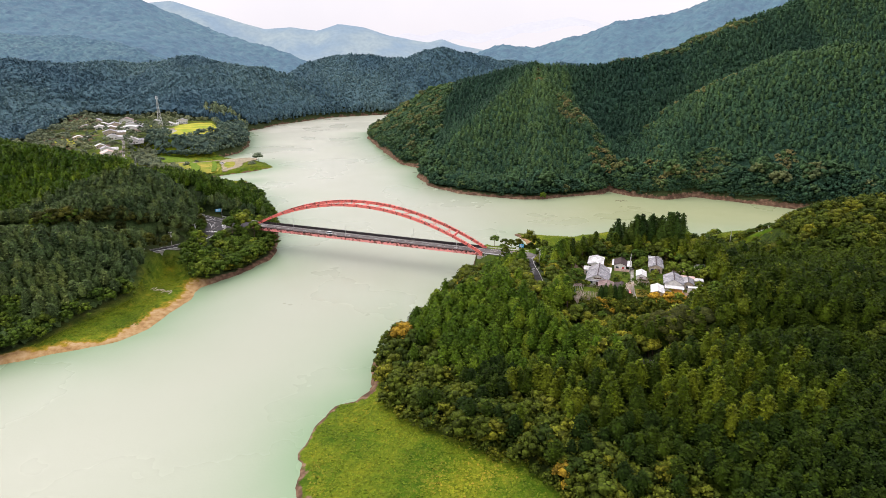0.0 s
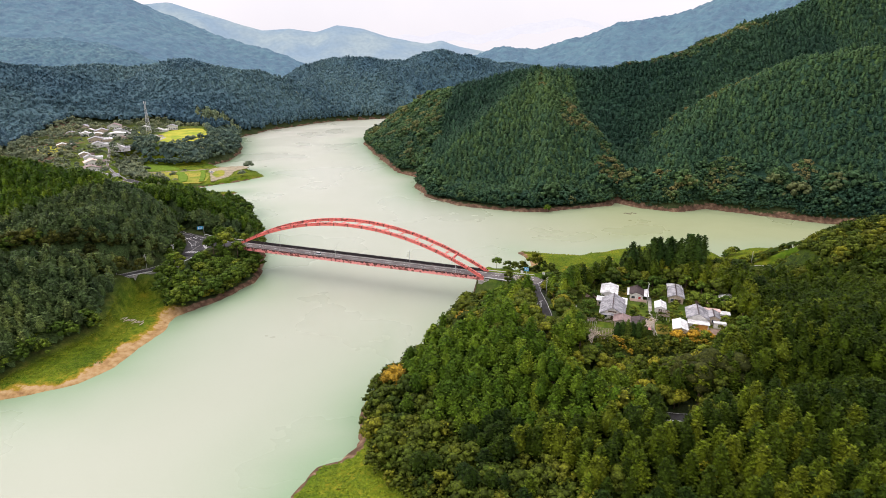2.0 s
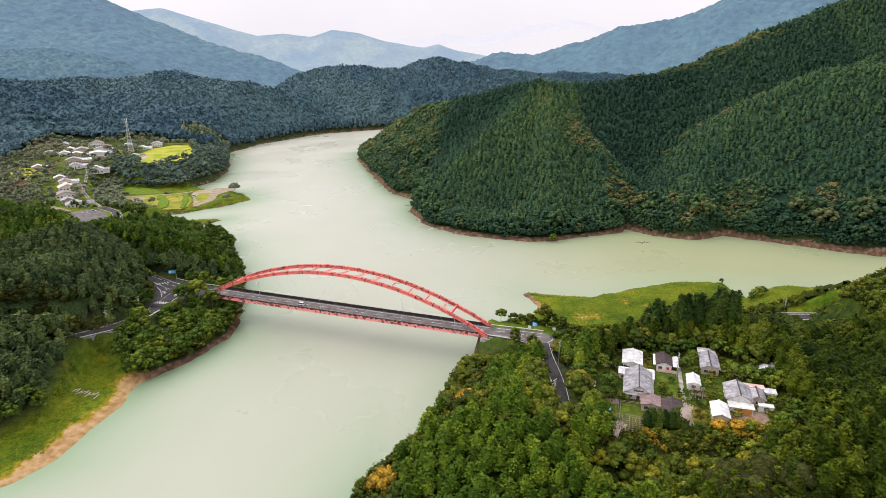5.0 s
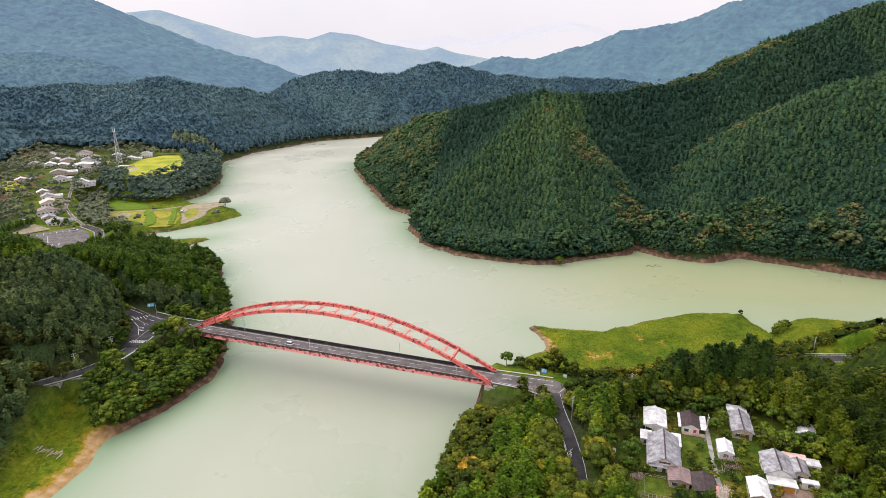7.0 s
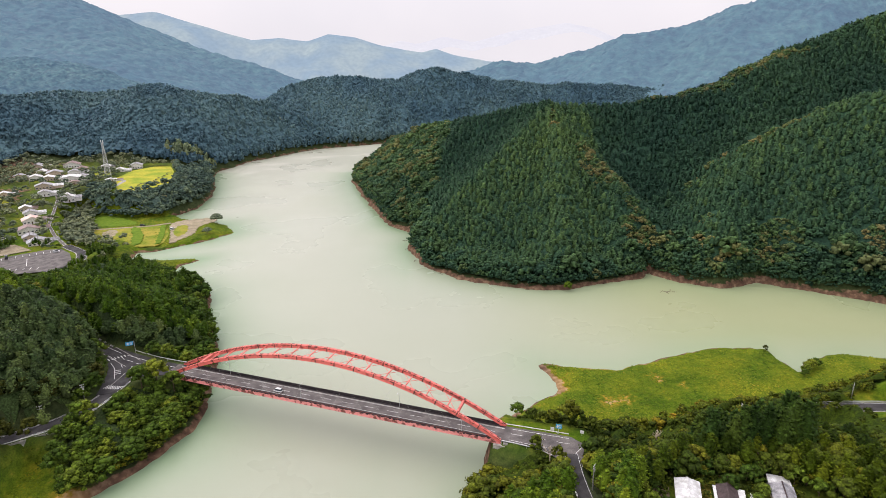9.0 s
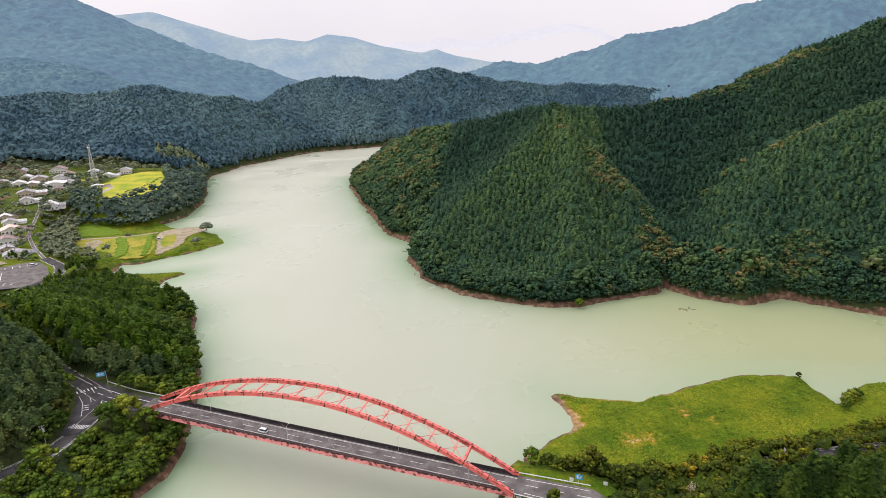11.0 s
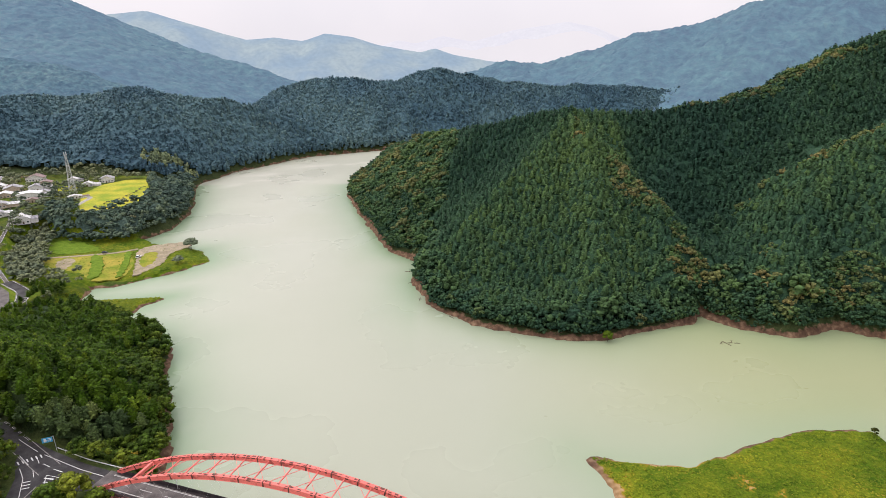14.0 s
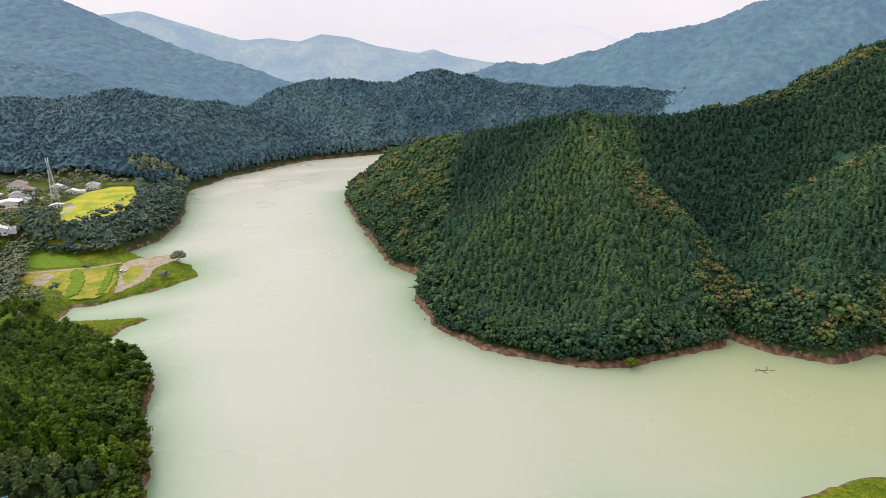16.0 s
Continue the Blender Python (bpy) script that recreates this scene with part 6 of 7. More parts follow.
structure("path", ribbon([(93.0, 273, 22), (88.2, 257, 22), (85.0, 246, 22), (83.4, 236, 22)], 0.7, 0.13, 0.4), CONCRETE, "narrow grey concrete path between gardens", "path")

# tracks and plots on the grassy spit
def softened(poly):
    """An outline with its corners rounded off and a slight unevenness."""
    for _ in range(3):
        out = []
        for (ax, ay), (bx, by) in zip(poly, poly[1:] + poly[:1]):
            out += [(ax * 0.75 + bx * 0.25, ay * 0.75 + by * 0.25), (ax * 0.25 + bx * 0.75, ay * 0.25 + by * 0.75)]
        poly = out
    return [(x + 0.8 * math.sin(y * 0.9 + x * 0.3), y + 0.8 * math.sin(x * 0.7)) for x, y in poly]


def plot(poly, mat, label, category, lift, thick=0.8):
    structure("field", sheet(softened(poly), 3.0 + lift, thick), mat, label, category)


plot([(-323, 637), (-300, 641), (-271, 642), (-250, 652), (-226, 592), (-249, 586), (-265, 590), (-294, 604)], CROP, "ochre and yellow-green plots on the grassy spit", "field", 0.20)
plot([(-327, 654), (-349, 686), (-334, 699), (-300, 671), (-279, 657), (-282, 650), (-303, 644)], HEDGE, "bright green plot beside the track", "field", 0.24)
plot([(-301, 630), (-288, 638), (-281, 615), (-285, 605)], DIRT, "trampled bare earth in the ochre plot", "field", 0.26)
plot([(-249, 650), (-246, 663), (-232, 669), (-217, 674), (-208, 661), (-221, 646), (-214, 623), (-220, 607), (-225, 592), (-236, 624)], DIRT, "pale bare earth at the tip of the spit", "field", 0.28)
plot([(-240, 640), (-236, 652), (-226, 640), (-222, 618), (-229, 612)], CROP, "tongue of thin grass on the bare earth", "field", 0.33)
plot([(-280, 641), (-272, 642), (-253, 611), (-248, 589), (-256, 591), (-264, 614)], HEDGE, "raised row of dark green crops", "crop row", 0.9, 1.4)
plot([(-256, 648), (-252, 651), (-239, 618), (-232, 594), (-237, 593), (-244, 619)], HEDGE, "narrow raised row of green crops", "crop row", 0.8, 1.3)
structure("path", ribbon([(-330, 635, 3), (-300, 638, 3), (-279, 643, 3), (-263, 647, 3), (-250, 656, 3)], 1.6, 0.34, 0.6), DIRT, "pale earth track across the grassy spit", "path")

# weeds on the meadows
def tuft_mesh(name, polys, count, size, mat, label):
    xs, ys = [], []
    for poly in polys:
        a = np.array(poly)
        px, py = rng.uniform(a[:, 0].min(), a[:, 0].max(), count * 3), rng.uniform(a[:, 1].min(), a[:, 1].max(), count * 3)
        ok = (inside(px, py, poly) > 0.5) & (shore_dist(px, py) > (9 + 4 * wobble(px, py, 9, 3.0) if poly is BEACHES[1] else 2.2)) & (lane_gap(px, py) > 0.6)
        xs.append(px[ok][:count]), ys.append(py[ok][:count])
    px, py = np.concatenate(xs), np.concatenate(ys)
    z = heights(px, py)[0]
    n = len(px)
    p = np.stack([px, py, z + 0.12], -1)
    parts = []
    for k in range(3):
        q = p + rng.normal(0, size * 0.5, (n, 3)) * (1, 1, 0.25)
        parts.append(leaf_tufts(q, np.tile((0.0, 0.0, 1.0), (n, 1)), size * rng.uniform(0.6, 1.4, n), 0.22))
    co, tri = join(parts)
    tint = np.clip(0.5 + 0.25 * wobble(co[tri[:, 0], 0], co[tri[:, 0], 1], 12, 2.0) + rng.normal(0, 0.15, len(tri)), 0, 1)
    me = raw_mesh(name, co, tri, tint)
    me.materials.append(mat)
    return tagged(new(name, me), label, "grass", kind="stuff")


MEADOW_LEAF = foliage("meadow_weeds", (0.062, 0.100, 0.007), (0.112, 0.155, 0.009), (0.17, 0.19, 0.013), (0.26, 0.20, 0.03), 0.055, 0.1, None, 1.0, 0.18)
tuft_mesh("meadow_grass", [BEACHES[0], BEACHES[2]], 9000, 0.42, MEADOW_LEAF, "lush yellow-green grass and weeds on the near meadows")
tuft_mesh("meadow_grass", [BEACHES[1]], 3000, 0.4, MEADOW_LEAF, "yellow-green grass and weeds on the west bank")
tuft_mesh("meadow_grass", [BEACHES[3], BEACHES[4]], 1800, 0.6, MEADOW_LEAF, "rough grass on the far spits")


# ---- poles, signs and the pylon ----
def pylon(x, y, z, h):
    root = tagged(new("transmission_pylon"), "tall grey lattice steel transmission pylon beside the rice field", "pylon")
    root.matrix_world = pose(x, y, z, 0, 0, 20)
    def wide(u):
        return 2.5 * (1 - u) ** 1.2 + 0.6
    levels = 11
    for sx in (-1, 1):
        for sy in (-1, 1):
            bm = bmesh.new()
            rings = []
            for k in range(levels + 1):
                u = k / levels
                rings.append([bm.verts.new((sx * wide(u) + a, sy * wide(u) + b, h * u)) for a, b in ((-0.13, -0.13), (0.13, -0.13), (0.13, 0.13), (-0.13, 0.13))])
            for p, q in zip(rings, rings[1:]):
                for m in range(4):
                    bm.faces.new((p[m], p[(m + 1) % 4], q[(m + 1) % 4], q[m]))
            bm.faces.new(rings[0][::-1]), bm.faces.new(rings[-1])
            part("leg", bm, STEEL, root)
    for k in range(levels):
        a, b = k / levels, (k + 1) / levels
        bm = bmesh.new()
        for (ax, ay), (bx, by) in (((-1, -1), (1, -1)), ((1, -1), (1, 1)), ((1, 1), (-1, 1)), ((-1, 1), (-1, -1))):
            beam(bm, (ax * wide(a), ay * wide(a), h * a), (bx * wide(b), by * wide(b), h * b), 0.13, 0.13)
            beam(bm, (bx * wide(a), by * wide(a), h * a), (ax * wide(b), ay * wide(b), h * b), 0.2, 0.2)
            beam(bm, (ax * wide(b), ay * wide(b), h * b), (bx * wide(b), by * wide(b), h * b), 0.2, 0.2)
        part("lattice_panel", bm, STEEL, root)
    part("platform", one(slab, -1.3, 1.3, -1.3, 1.3, h, h + 0.3), STEEL, root)
    for s in (-1, 1):
        part("antenna", one(rod, (s * 0.9, 0, h + 0.3), (s * 0.9, 0, h + 3.2), 0.28), WHITE_TIN, root)


pylon(-366, 774, ground_z(-366, 774), 38)


def utility_pole(x, y, h, label="grey concrete utility pole with crossarms", z=None):
    root = tagged(new("utility_pole"), label, "utility pole", "poles along the roads")
    root.matrix_world = pose(x, y, ground_z(x, y) if z is None else z, 0, 0, rng.uniform(0, 90))
    bm = bmesh.new()
    rod(bm, (0, 0, -0.6), (0, 0, h), 0.17, 8)
    part("pole", bm, CONCRETE, root)
    for k, zz in enumerate((h - 0.4, h - 1.4)):
        part("crossarm", one(beam, (-0.9, 0, zz), (0.9, 0, zz), 0.12, 0.12), STEEL, root)
    for s in (-0.8, 0.8):
        part("insulator", one(rod, (s, 0, h - 0.34), (s, 0, h - 0.05), 0.07), WHITE_TIN, root)
    part("transformer", one(rod, (0.35, 0, h - 2.8), (0.35, 0, h - 1.9), 0.28, 8), STEEL, root)
    return root


for x, y, h in ((89.6, 266.2, 10), (49.4, 287, 10), (40.8, 252, 10), (-151.7, 345, 9), (-160.4, 330.5, 9), (-174, 324.5, 9), (-300, 572, 10), (-360, 676, 10), (-388, 706, 10), (-432, 742, 10), (120.6, 331, 9), (177, 347, 9), (-254, 528, 10), (-330, 606, 10)):
    utility_pole(x, y, h)


def wires(a, b, label):
    """Two sagging wires between the tops of two poles (x, y, height over ground)."""
    root = tagged(new("overhead_wires"), label, "wires")
    for s in (-0.5, 0.5):
        bm = bmesh.new()
        p, q = Vector((a[0] + s, a[1] + s, ground_z(a[0], a[1]) + a[2])), Vector((b[0] + s, b[1] + s, ground_z(b[0], b[1]) + b[2]))
        line = [p.lerp(q, k / 8) - Vector((0, 0, 0.06 * (q - p).length * (k / 8) * (1 - k / 8))) for k in range(9)]
        for u, v in zip(line, line[1:]):
            rod(bm, u, v, 0.025, 4)
        part("wire", bm, DARK_STEEL, root)


for a, b in (((-151.7, 345, 8.7), (-160.4, 330.5, 8.7)), ((-160.4, 330.5, 8.7), (-174, 324.5, 8.7)), ((120.6, 331, 8.7), (177, 347, 8.7)), ((49.4, 287, 9.7), (40.8, 252, 9.7))):
    wires(a, b, "pair of thin dark wires between two poles")


def road_sign(x, y, z, h, w, deg, label, hanging):
    """A direction sign: pole, arm and a blue board with pale marks that cannot be read."""
    root = tagged(new("road_sign"), label, "road sign")
    root.matrix_world = pose(x, y, z, 0, 0, deg)
    part("pole", one(rod, (0, 0, -0.3), (0, 0, h), 0.1, 8), STEEL, root)
    x0 = -w - 0.4 if hanging else -w / 2
    if hanging:
        part("arm", one(rod, (0, 0, h - 0.25), (x0, 0, h - 0.25), 0.07), STEEL, root)
    board = part("board", one(slab, x0, x0 + w, -0.22, -0.14, h - 2.1, h - 0.1), SIGN_BLUE, root, "blue sign board")
    for a, b, c, d in ((0.2, 0.42, 0.3, 1.7), (0.1, 0.9, 0.85, 1.05), (0.55, 0.92, 1.35, 1.55), (0.55, 0.85, 0.4, 0.58)):
        part("marking", one(slab, x0 + w * a, x0 + w * b, -0.232, -0.221, h - 2.1 + c, h - 2.1 + d), PAINT, board, "white bar")
    return root


road_sign(-150.8, 387.6, 14.4, 6.6, 3.4, 22, "blue direction sign on a bent grey pole by the junction", True)
road_sign(44.6, 319.8, 14.3, 4.6, 2.4, -18, "small blue sign on a grey pole by the junction", False)
for x, y in ((42.4, 320.9), (53.4, 318.6)):
    board = tagged(new("notice_board"), "white roadside notice board on a post", "sign")
    board.matrix_world = pose(x, y, 14.3, 0, 0, -20)
    part("post", one(rod, (0, 0, -0.3), (0, 0, 1.6), 0.05), STEEL, board)
    part("panel", one(slab, -0.7, 0.7, -0.06, 0.0, 0.9, 2.3), WHITE_TIN, board)

deg = math.degrees(math.atan2(-50.5, 146.6))
for u, side in ((0.17, 1), (0.44, -1), (0.71, 1), (0.9, -1)):
    lamp = tagged(new("street_lamp"), "slim grey street lamp at the edge of the bridge deck", "street lamp", "lamps on the bridge")
    lamp.matrix_world = bridge.matrix_world @ pose((u - 0.5) * SPAN, side * 4.05, 0.0, 0, 0, 0 if side < 0 else 180)
    part("pole", one(rod, (0, 0, 0), (0, 0, 7.0), 0.09, 8), STEEL, lamp)
    part("arm", one(rod, (0, 0, 6.95), (0, 1.5, 7.2), 0.06), STEEL, lamp)
    part("lamp_head", one(slab, -0.16, 0.16, 1.2, 2.0, 7.1, 7.28), STEEL, lamp)


# ---- vehicles ----
def vehicle(x, y, z, deg, length, wide, high, paint, label, box=0.62):
    root = tagged(new("car"), label, "car")
    root.matrix_world = pose(x, y, z, 0, 0, deg)
    bm = bmesh.new()
    slab(bm, -length / 2, length / 2, -wide / 2, wide / 2, 0.28, high * 0.55)
    bmesh.ops.bevel(bm, geom=bm.edges[:], offset=0.12, segments=2, affect="EDGES")
    part("body", bm, paint, root, smooth=True)
    bm = bmesh.new()
    x0, x1 = -length / 2 + 0.1, -length / 2 + length * box + 0.5
    lo = [bm.verts.new((a, b, high * 0.54)) for a, b in ((x0, -wide / 2 + 0.06), (x1, -wide / 2 + 0.06), (x1, wide / 2 - 0.06), (x0, wide / 2 - 0.06))]
    hi = [bm.verts.new((a, b, high - 0.06)) for a, b in ((x0 + 0.3, -wide / 2 + 0.2), (x1 - 0.7, -wide / 2 + 0.2), (x1 - 0.7, wide / 2 - 0.2), (x0 + 0.3, wide / 2 - 0.2))]
    for i in range(4):
        j = (i + 1) % 4
        bm.faces.new((lo[i], lo[j], hi[j], hi[i]))
    bm.faces.new(hi)
    part("cabin_glass", bm, WINDOW, root, "dark tinted glass")
    part("roof", one(slab, x0 + 0.28, x1 - 0.66, -wide / 2 + 0.18, wide / 2 - 0.18, high - 0.07, high), paint, root)
    for sx in (-0.31, 0.31):
        for sy in (-1, 1):
            wheel = part("wheel", one(rod, (sx * length, sy * (wide / 2 - 0.2), 0.3), (sx * length, sy * (wide / 2 + 0.01), 0.3), 0.3, 14), TYRE, root)
            part("rim", one(rod, (sx * length, sy * (wide / 2 + 0.012), 0.3), (sx * length, sy * (wide / 2 + 0.02), 0.3), 0.17, 10), STEEL, wheel)
    for sy in (-1, 1):
        part("headlight", one(slab, length / 2 - 0.02, length / 2 + 0.012, sy * wide * 0.34 - 0.14, sy * wide * 0.34 + 0.14, 0.52, 0.68), WHITE_TIN, root)
    return root


on_bridge = bridge.matrix_world @ Vector((-22.0, -1.7, 0.0))
vehicle(on_bridge.x, on_bridge.y, DECK, deg + 180, 3.8, 1.6, 1.75, WHITE_PAINT, "small white van driving over the bridge", 0.8)
vehicle(-290.4, 551.5, 11.27, 30, 4.6, 1.8, 1.8, WHITE_PAINT, "white estate car parked in the car park")
vehicle(-318.5, 538, 11.27, 125, 5.5, 2.1, 2.6, DARK_PAINT, "dark van parked at the edge of the car park", 0.8)
vehicle(-352, 583, ground_z(-352, 583) + 0.2, 30, 4.4, 1.8, 1.9, WHITE_PAINT, "white van in front of a house")
vehicle(-271.5, 646.6, 3.36, 5, 4.6, 1.8, 1.5, DARK_PAINT, "dark car parked on the grassy spit")
vehicle(-239.5, 635, 3.34, 70, 4.6, 1.8, 1.9, WHITE_PAINT, "white van parked on the earth track")


# ---- garden clutter ----
def tarp_heap(x, y, z):
    bm = bmesh.new()
    n = 11
    grid = [[bm.verts.new((i / (n - 1) * 5.2 - 2.6, j / (n - 1) * 3.6 - 1.8, 0.15 + 0.55 * max(0, 1 - ((i - 5) / 5.6) ** 2) * max(0, 1 - ((j - 5) / 5.6) ** 2) + 0.16 * math.sin(i * 1.7 + j * 0.9) * math.sin(j * 1.3))) for i in range(n)] for j in range(n)]
    for j in range(n - 1):
        for i in range(n - 1):
            bm.faces.new((grid[j][i], grid[j][i + 1], grid[j + 1][i + 1], grid[j + 1][i]))
    me = bpy.data.meshes.new("tarpaulin")
    bm.to_mesh(me)
    bm.free()
    me.materials.append(TARP)
    ob = tagged(new("tarpaulin", me), "crumpled bright blue tarpaulin over a heap", "tarpaulin")
    ob.matrix_world = pose(x, y, z, 0, 0, -17)
    solid = ob.modifiers.new("thick", "SOLIDIFY")
    solid.thickness = 0.05


tarp_heap(56.6, 246.0, 22.1)


def frame_house(x, y, z, w, d, h, label):
    """A bare garden frame of poles with a net roof of slats."""
    root = tagged(new("pergola"), label, "pergola")
    root.matrix_world = pose(x, y, z, 0, 0, -17.7)
    for i in range(5):
        for j in (-1, 1):
            part("post", one(rod, (-w / 2 + i * w / 4, j * d / 2, -0.3), (-w / 2 + i * w / 4, j * d / 2, h), 0.06), STEEL, root)
    for i in range(9):
        xx = -w / 2 + i * w / 8
        part("rafter", one(beam, (xx, -d / 2, h), (xx, d / 2, h), 0.1, 0.1), BROWN_TIN, root)
    for j in range(9):
        yy = -d / 2 + j * d / 8
        part("batten", one(beam, (-w / 2, yy, h + 0.1), (w / 2, yy, h + 0.1), 0.08, 0.08), BROWN_TIN, root)


frame_house(62.0, 234.4, 21.9, 8.5, 9.0, 2.4, "bleached frame of poles and battens over a bed")
frame_house(92.2, 253.0, 22.0, 4.6, 6.0, 1.9, "low frame of poles over a garden bed")
frame_house(60.6, 247.6, 22.0, 3.6, 3.2, 1.8, "small weathered frame beside the blue tarpaulin")


def fence(line, label):
    root = tagged(new("fence"), label, "fence")
    for a, b in zip(line, line[1:]):
        a, b = Vector((*a, 22)), Vector((*b, 22))
        n = max(1, int((b - a).length / 1.6))
        for k in range(n + 1):
            p = a.lerp(b, k / n)
            part("post", one(rod, p - Vector((0, 0, 0.3)), p + Vector((0, 0, 1.2)), 0.05), CONCRETE, root)
        for zz in (0.45, 1.0):
            part("rail", one(beam, a + Vector((0, 0, zz)), b + Vector((0, 0, zz)), 0.06, 0.1), DEAD, root)


fence([(80.5, 252.6), (88.4, 250.2), (93.2, 266.0)], "low weathered fence round the vegetable garden")
fence([(60.8, 240.6), (63.8, 249.6), (69.6, 247.8)], "low grey fence beside the green plot")
fence([(86.6, 269.0), (92.0, 267.4)], "low fence before the dark-roofed house")


# single trees that stand apart
def limb_tree(x, y, z, h, mat, label, seed, leaves=None):
    """A tree of forking tapered limbs, bare or with loose leaf clumps."""
    root = tagged(new("tree"), label, "tree")
    root.matrix_world = pose(x, y, z)
    r = random.Random(seed)
    bm = bmesh.new()
    tips = []
    def grow(p, d, length, rad, depth):
        q = p + d * length
        seg = 6 if depth > 2 else 4
        rod(bm, p, q, rad, seg)
        tips.append(q)
        if depth:
            for _ in range(3 if depth > 1 else 4):
                nd = (d + Vector((r.uniform(-0.75, 0.75), r.uniform(-0.75, 0.75), r.uniform(-0.1, 0.5)))).normalized()
                grow(p + d * length * r.uniform(0.7, 1.0), nd, length * r.uniform(0.55, 0.75), rad * 0.6, depth - 1)
    grow(Vector((0, 0, -0.3)), Vector((0, 0, 1)), h * 0.34, h * 0.028, 4)
    part("trunk_and_limbs", bm, mat, root)
    if leaves:
        p = np.array([t for t in tips if t.z > h * 0.3])
        p = p[rng.integers(0, len(p), 420)] + rng.normal(0, h * 0.035, (420, 3))
        co, tri = leaf_tufts(p, p - np.array((0, 0, h * 0.4)), h * (0.016 if leaves is DEAD else 0.035))
        me = raw_mesh("crown", co, tri, np.full(len(tri), 0.4), smooth=False)
        part_me("crown", me, leaves, root)


limb_tree(81.5, 233.5, 21.5, 12.5, DEAD, "bare pale tree with fine bleached twigs", 3, DEAD)
limb_tree(56.5, 228, 20.5, 10, DEAD, "small dead tree with pale upright twigs", 5, DEAD)
limb_tree(62.4, 292.0, 20.0, 9, DEAD, "dead grey tree leaning among the green crowns", 8)
limb_tree(139.0, 279.0, 24.0, 9, DEAD, "dead grey tree at the edge of the cedars", 9)
limb_tree(38.5, 304.5, 14.2, 8, DEAD, "grey leafless shrub tree beside the road junction", 11)
limb_tree(80, 313, 13.5, 9, DEAD, "bleached dead tree with tangled branches", 12)
GARDEN = tree_models([broad_crown(14, 224, 0.036, 5, 3, (0.10, 0.17)) for _ in range(6)], GARDEN_LEAF, "garden_tree", "leafy garden tree with a loose green crown", 1.25)
SPOTS = []
for x, y, h in ((90.6, 279.5, 7), (97.8, 283, 8), (97.2, 267.5, 4), (112.8, 260.4, 9), (109.6, 263.2, 8), (100.6, 262, 4), (97.6, 246.2, 4), (119.6, 240, 8), (61.6, 258, 7), (64.6, 262.8, 5), (62.6, 271.2, 8), (60.4, 277, 9),
                (66.4, 285.6, 8), (81.2, 286.6, 8), (87.6, 228.4, 4), (92, 229, 4), (100, 230.5, 6), (71.6, 227.8, 4), (52.6, 241.4, 5), (50.4, 251.6, 6), (117.6, 276.6, 8), (112.2, 281.2, 9), (55, 297, 11), (54.5, 289, 11), (57, 281, 12), (53.5, 273, 10), (61, 301, 10), (64, 293, 12), (38.5, 297, 9), (37.5, 287, 10), (37, 277, 10), (52.5, 264, 10), (51.5, 256, 9), (37, 266, 10), (70, 299, 11), (77, 297, 11), (68, 306, 9), (76, 309, 9), (86, 311, 8), (60, 309, 8), (181, 384, 6), (185, 387, 7), (178, 380, 5), (189, 389, 6), (30.0, 331.6, 7), (35.5, 333.5, 8), (40, 330, 6),
                (-128.6, 361.0, 13), (-134.2, 358.2, 12), (-126, 353, 13), (-130, 350, 12), (-121, 360, 11), (-137.5, 351, 10), (-119.5, 352, 11), (-133, 343, 11), (106, 228, 6), (112, 234, 7), (79, 223, 4), (88, 222, 5), (96, 222, 8), (74, 221, 4), (58, 226, 6), (66, 224, 5), (104, 222, 8), (115, 246, 5), (121, 256, 7), (122, 262, 7), (101, 284, 7), (58, 236, 4), (55, 232, 6), (110.5, 269, 6), (66, 250, 3), (80, 255, 3), (86, 262, 3), (88, 254, 3), (95.6, 272, 6), (99.5, 276, 6), (81.5, 281, 4), (68, 272, 5), (66, 279, 6), (116, 262, 7), (119, 258, 6), (99, 251, 3), (98, 258, 4), (90, 246, 3), (117, 235, 7), (60, 253, 5), (57, 264, 6), (56, 270, 7), (93, 285, 7), (87, 287, 8), (75, 287, 8), (104, 286, 8), (120, 270, 6), (124, 258, 8), (126, 250, 8)):
    SPOTS.append((x, y, ground_z(x, y), h))


def plant_each(spots, models):
    for k, (x, y, z, h) in enumerate(spots):
        m = Matrix.Translation((x, y, z - 0.1)) @ Matrix.Rotation(k * 1.9, 4, "Z")
        ob = copy_thing(models[k % len(models)], m) if k >= len(models) else models[k]
        ob.matrix_basis = m
        ob.scale = (h, h, h)


plant_each(SPOTS, GARDEN)
HEDGE_TREES = tree_models([cedar_crown(150, 0.04, 0.26, 0.06, 8, 8, 2.0) for _ in range(3)], DEEP_CEDAR, "cypress_tree", "dark dense cypress in a garden hedge row", 1.0)
plant_each([(67.5 + 2.0 * k, 234.2 + 0.4 * (k % 2), ground_z(67.5 + 2.0 * k, 234.2), 7.4 + 0.5 * (k % 3)) for k in range(6)], HEDGE_TREES)
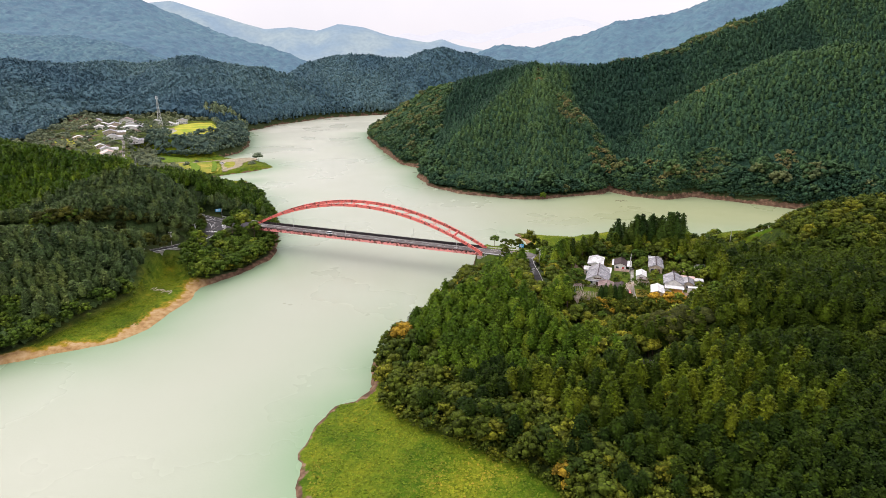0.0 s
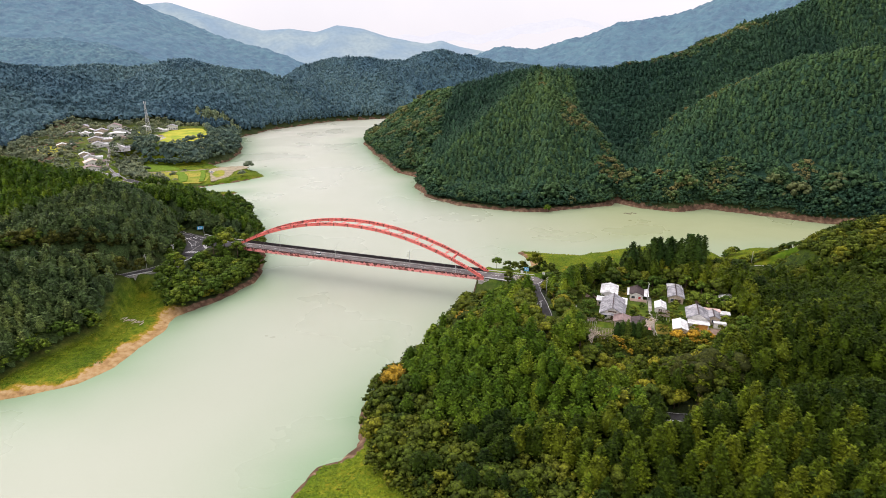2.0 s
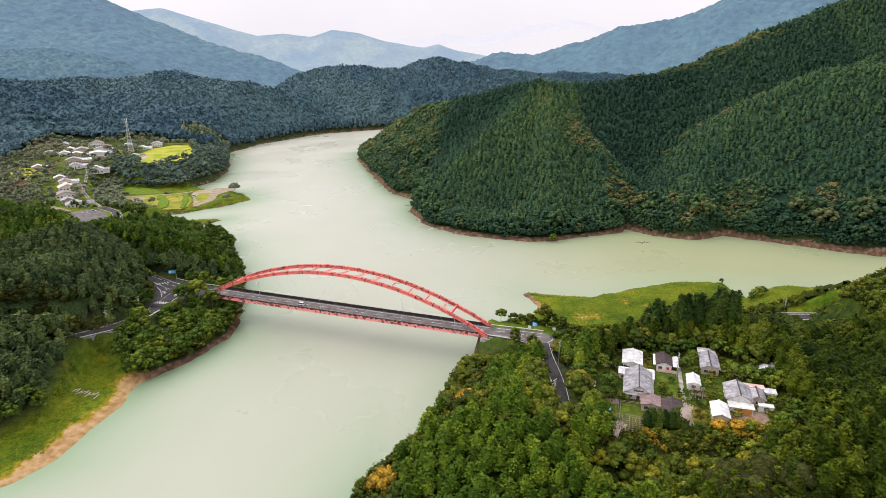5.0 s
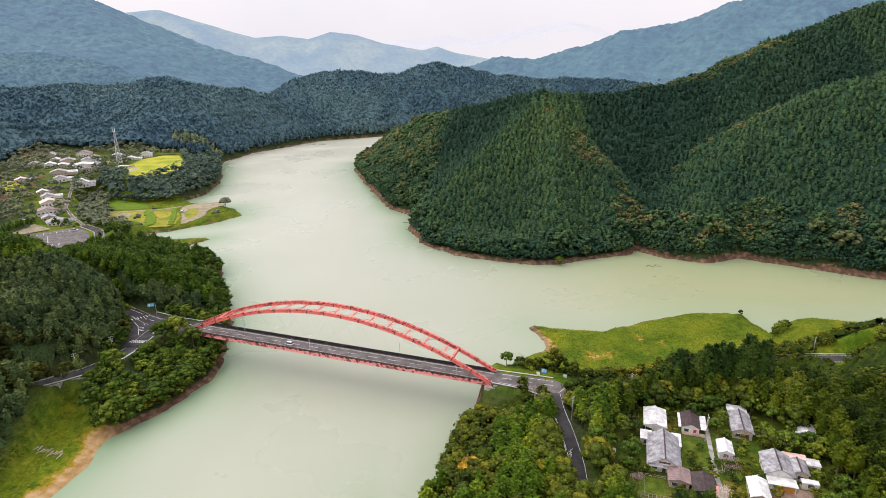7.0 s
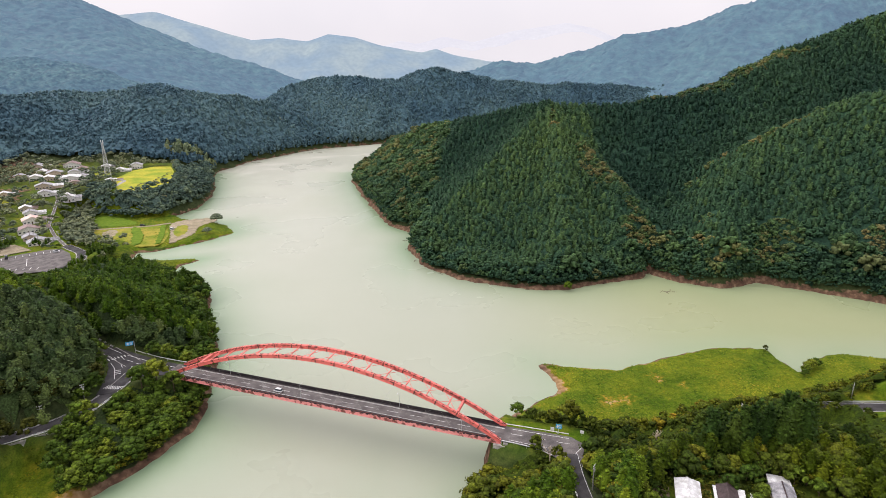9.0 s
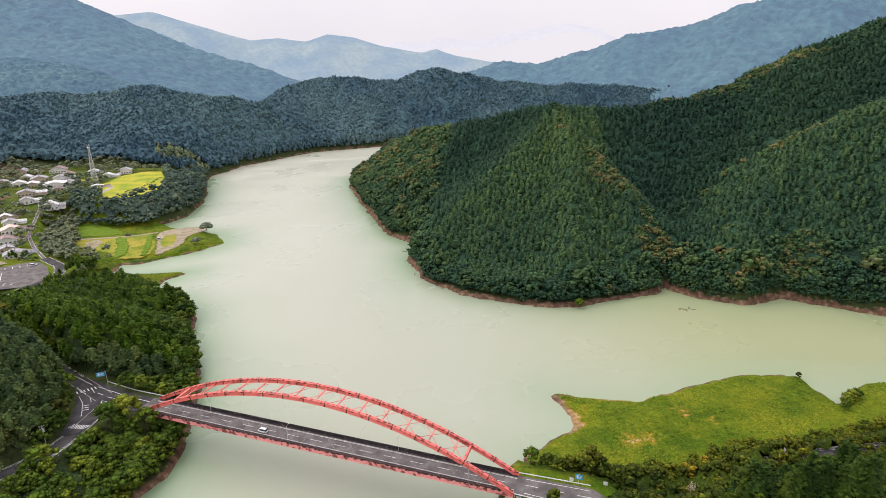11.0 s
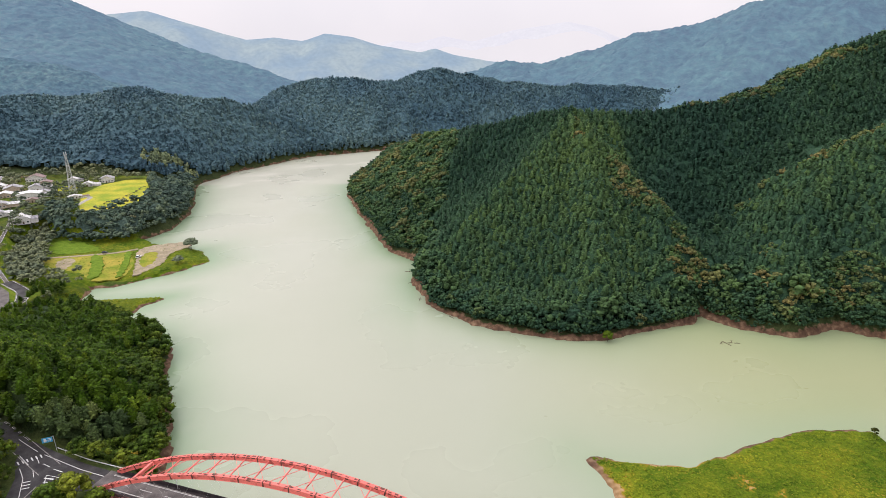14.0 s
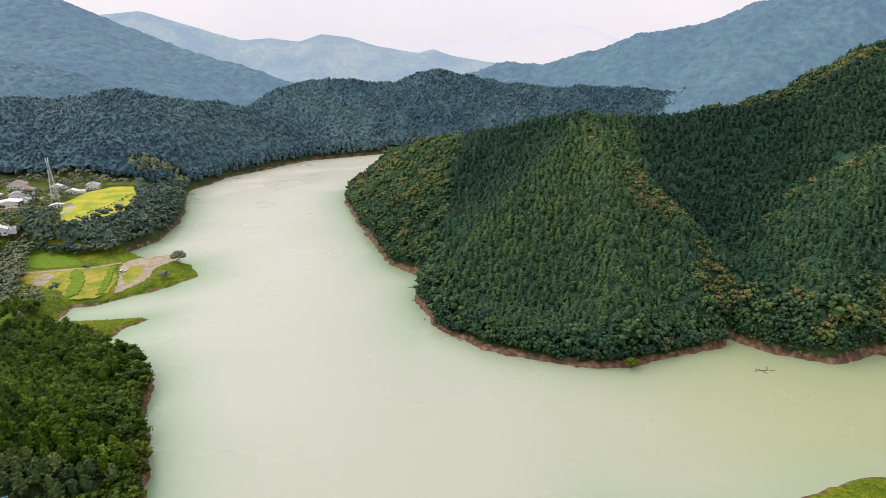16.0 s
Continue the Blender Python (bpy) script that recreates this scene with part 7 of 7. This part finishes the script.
for x, y, h, wide, mat, label in ((-206.8, 655.5, 12, 1.3, VALLEY_LEAF, "lone round-crowned tree on the tip of the spit"), (-203.5, 622, 7, 1.6, VALLEY_LEAF, "dense low bushy tree at the water's edge"), (173.5, 408, 3.6, 1.1, OAK, "small thin wind-bent tree at the meadow's corner"),
                                        (85.6, 494.4, 7, 1.2, MEADOW_LEAF, "bright yellow-green bush at the foot of the point"), (10.5, 256, 12, 1.25, BROAD, "golden-leaved tree above the water"), (-16.5, 222, 13.5, 1.2, BROAD, "golden-leaved tree at the wood's edge"), (90, 231.5, 6, 1.3, BROAD, "golden-leaved garden tree below the houses"), (95.5, 230.5, 6.5, 1.3, BROAD, "golden-leaved garden tree beside the yard"), (100.5, 231.5, 6, 1.3, BROAD, "golden-leaved bushy tree by the slope")):
    one_tree = tree_models([broad_crown(16, 320, 0.03, 6, 4, (0.12, 0.18))], mat, "tree", label, wide)[0]
    if "golden" in label:
        crown_me = [o for o in one_tree.children if o.name.startswith("crown")][0].data
        crown_me.attributes["tint"].data.foreach_set("value", np.full(len(crown_me.polygons), 0.97, np.float32))
    z = max(ground_z(x, y), 0.6)
    one_tree.matrix_basis = Matrix.Translation((x, y, z - 0.15))
    one_tree.scale = (h, h, h)
    one_tree["group"] = ""
    del one_tree["group"]


# shrubs where the near meadow meets the cedars
spots = scatter(-50, 75, 100, 206, 3.0, lambda x, y, z, sd: (inside(x, y, BEACHES[0]) > -3) & (inside(x, y, BEACHES[0]) < 4 + 3 * wobble(x, y, 8, 2.0)) & (sd > 9) & (y > 98))
wood("meadow_edge_scrub", spots, broad_mid, rng.uniform(2.5, 6.5, len(spots)), BROAD, "low leafy shrubs where the meadow meets the cedars", tints(len(spots), 0.42, 0.22), 1.25)

spots = scatter(24, 255, 325, 385, 2.8, lambda x, y, z, sd: (np.abs(inside(x, y, BEACHES[2]) - 2) < 4 + 2.5 * wobble(x, y, 8, 2.0)) & (sd > 10) & (lane_gap(x, y) > 1) & (near_pad(x, y, [PADS[1][2]]) < 0))
wood("meadow_edge_scrub", spots, broad_mid, rng.uniform(1.8, 5.0, len(spots)), BROAD, "olive scrub along the edge of the meadow", tints(len(spots), 0.6, 0.2), 1.3)

# rough scrub on the slope below the houses
SCRUB = [(52, 233), (62, 231), (84, 231), (104, 233), (117, 237), (119, 229), (98, 217), (62, 218), (50, 228)]
spots = scatter(48, 122, 214, 240, 2.1, lambda x, y, z, sd: (inside(x, y, SCRUB) > 0) & (np.hypot(x - 81, y - 231) > 3.5))
wood("hillside_scrub", spots, broad_near, rng.uniform(2.2, 4.6, len(spots)), BROAD, "yellowing scrub and brown brambles below the houses", np.clip(rng.normal(0.5, 0.22, len(spots)), 0.1, 0.93), 1.3)

# shrubs and vegetable beds in the gardens of the hamlet
def garden_room(x, y, z, sd):
    d = np.full(x.shape, 1e9)
    for hx, hy, r in HOUSE_AT[:24]:
        d = np.minimum(d, np.hypot(x - hx, y - hy) - r)
    return (inside(x, y, PADS[0][2]) > -4) & (d > 0.6) & (lane_gap(x, y) > 1.5) & (wobble(x, y, 6, 3.0) > -0.25) & (seg_near(x, y, (93, 273), (84, 236))[0] > 1.6)


spots = scatter(48, 132, 226, 294, 2.2, garden_room)
wood("garden_shrubs", spots, broad_mid, rng.uniform(0.9, 3.4, len(spots)), BROAD, "mixed green shrubs and vegetable beds between the houses", tints(len(spots), 0.45, 0.25), 1.35)

# driftwood at the water's edge and afloat
def driftwood(x, y, z, length, deg, label):
    bm = bmesh.new()
    rod(bm, (-length / 2, 0, 0), (length / 2, 0, 0.05), 0.16, 6)
    rod(bm, (length * 0.1, 0, 0), (length * 0.35, length * 0.22, 0.12), 0.08, 5)
    rod(bm, (-length * 0.2, 0, 0), (-length * 0.05, -length * 0.2, 0.1), 0.07, 5)
    me = bpy.data.meshes.new("driftwood")
    bm.to_mesh(me)
    bm.free()
    me.materials.append(WOOD_DARK)
    ob = tagged(new("driftwood", me), label, "driftwood", "driftwood on the reservoir")
    ob.matrix_world = pose(x, y, z, 0, 0, deg)
    return ob


for k, (x, y) in enumerate(((152, 491), (154, 492.5), (150.5, 490), (156, 490.5), (148, 491.5))):
    driftwood(x, y, 0.03, 3.2 + (k % 3), k * 57, "dark waterlogged branch afloat on the water")
for k, (x, y) in enumerate(((-30, 606), (-27, 585), (-20, 556), (0, 528), (24, 511), (60, 500), (104, 505), (128, 513), (196, 501.5), (231, 500), (-51, 662), (-60, 690))):
    z, sd = heights(np.array([x + 0.0]), np.array([y + 0.0]))
    driftwood(x, y, max(float(z[0]), 0) + 0.12, 4.5, k * 41, "bleached trunk stranded on the bare bank")
for k in range(9):
    x, y = -155 + k * 1.35, 290.2 - k * 0.3 + 0.8 * math.sin(k * 2.1)
    log = driftwood(x, y, ground_z(x, y) + 0.2, 2.4 + 0.5 * (k % 3), 60 + 24 * math.sin(k * 1.7), "bleached log in a loose pile on the grassy bank")
    log.data.materials[0] = DEAD
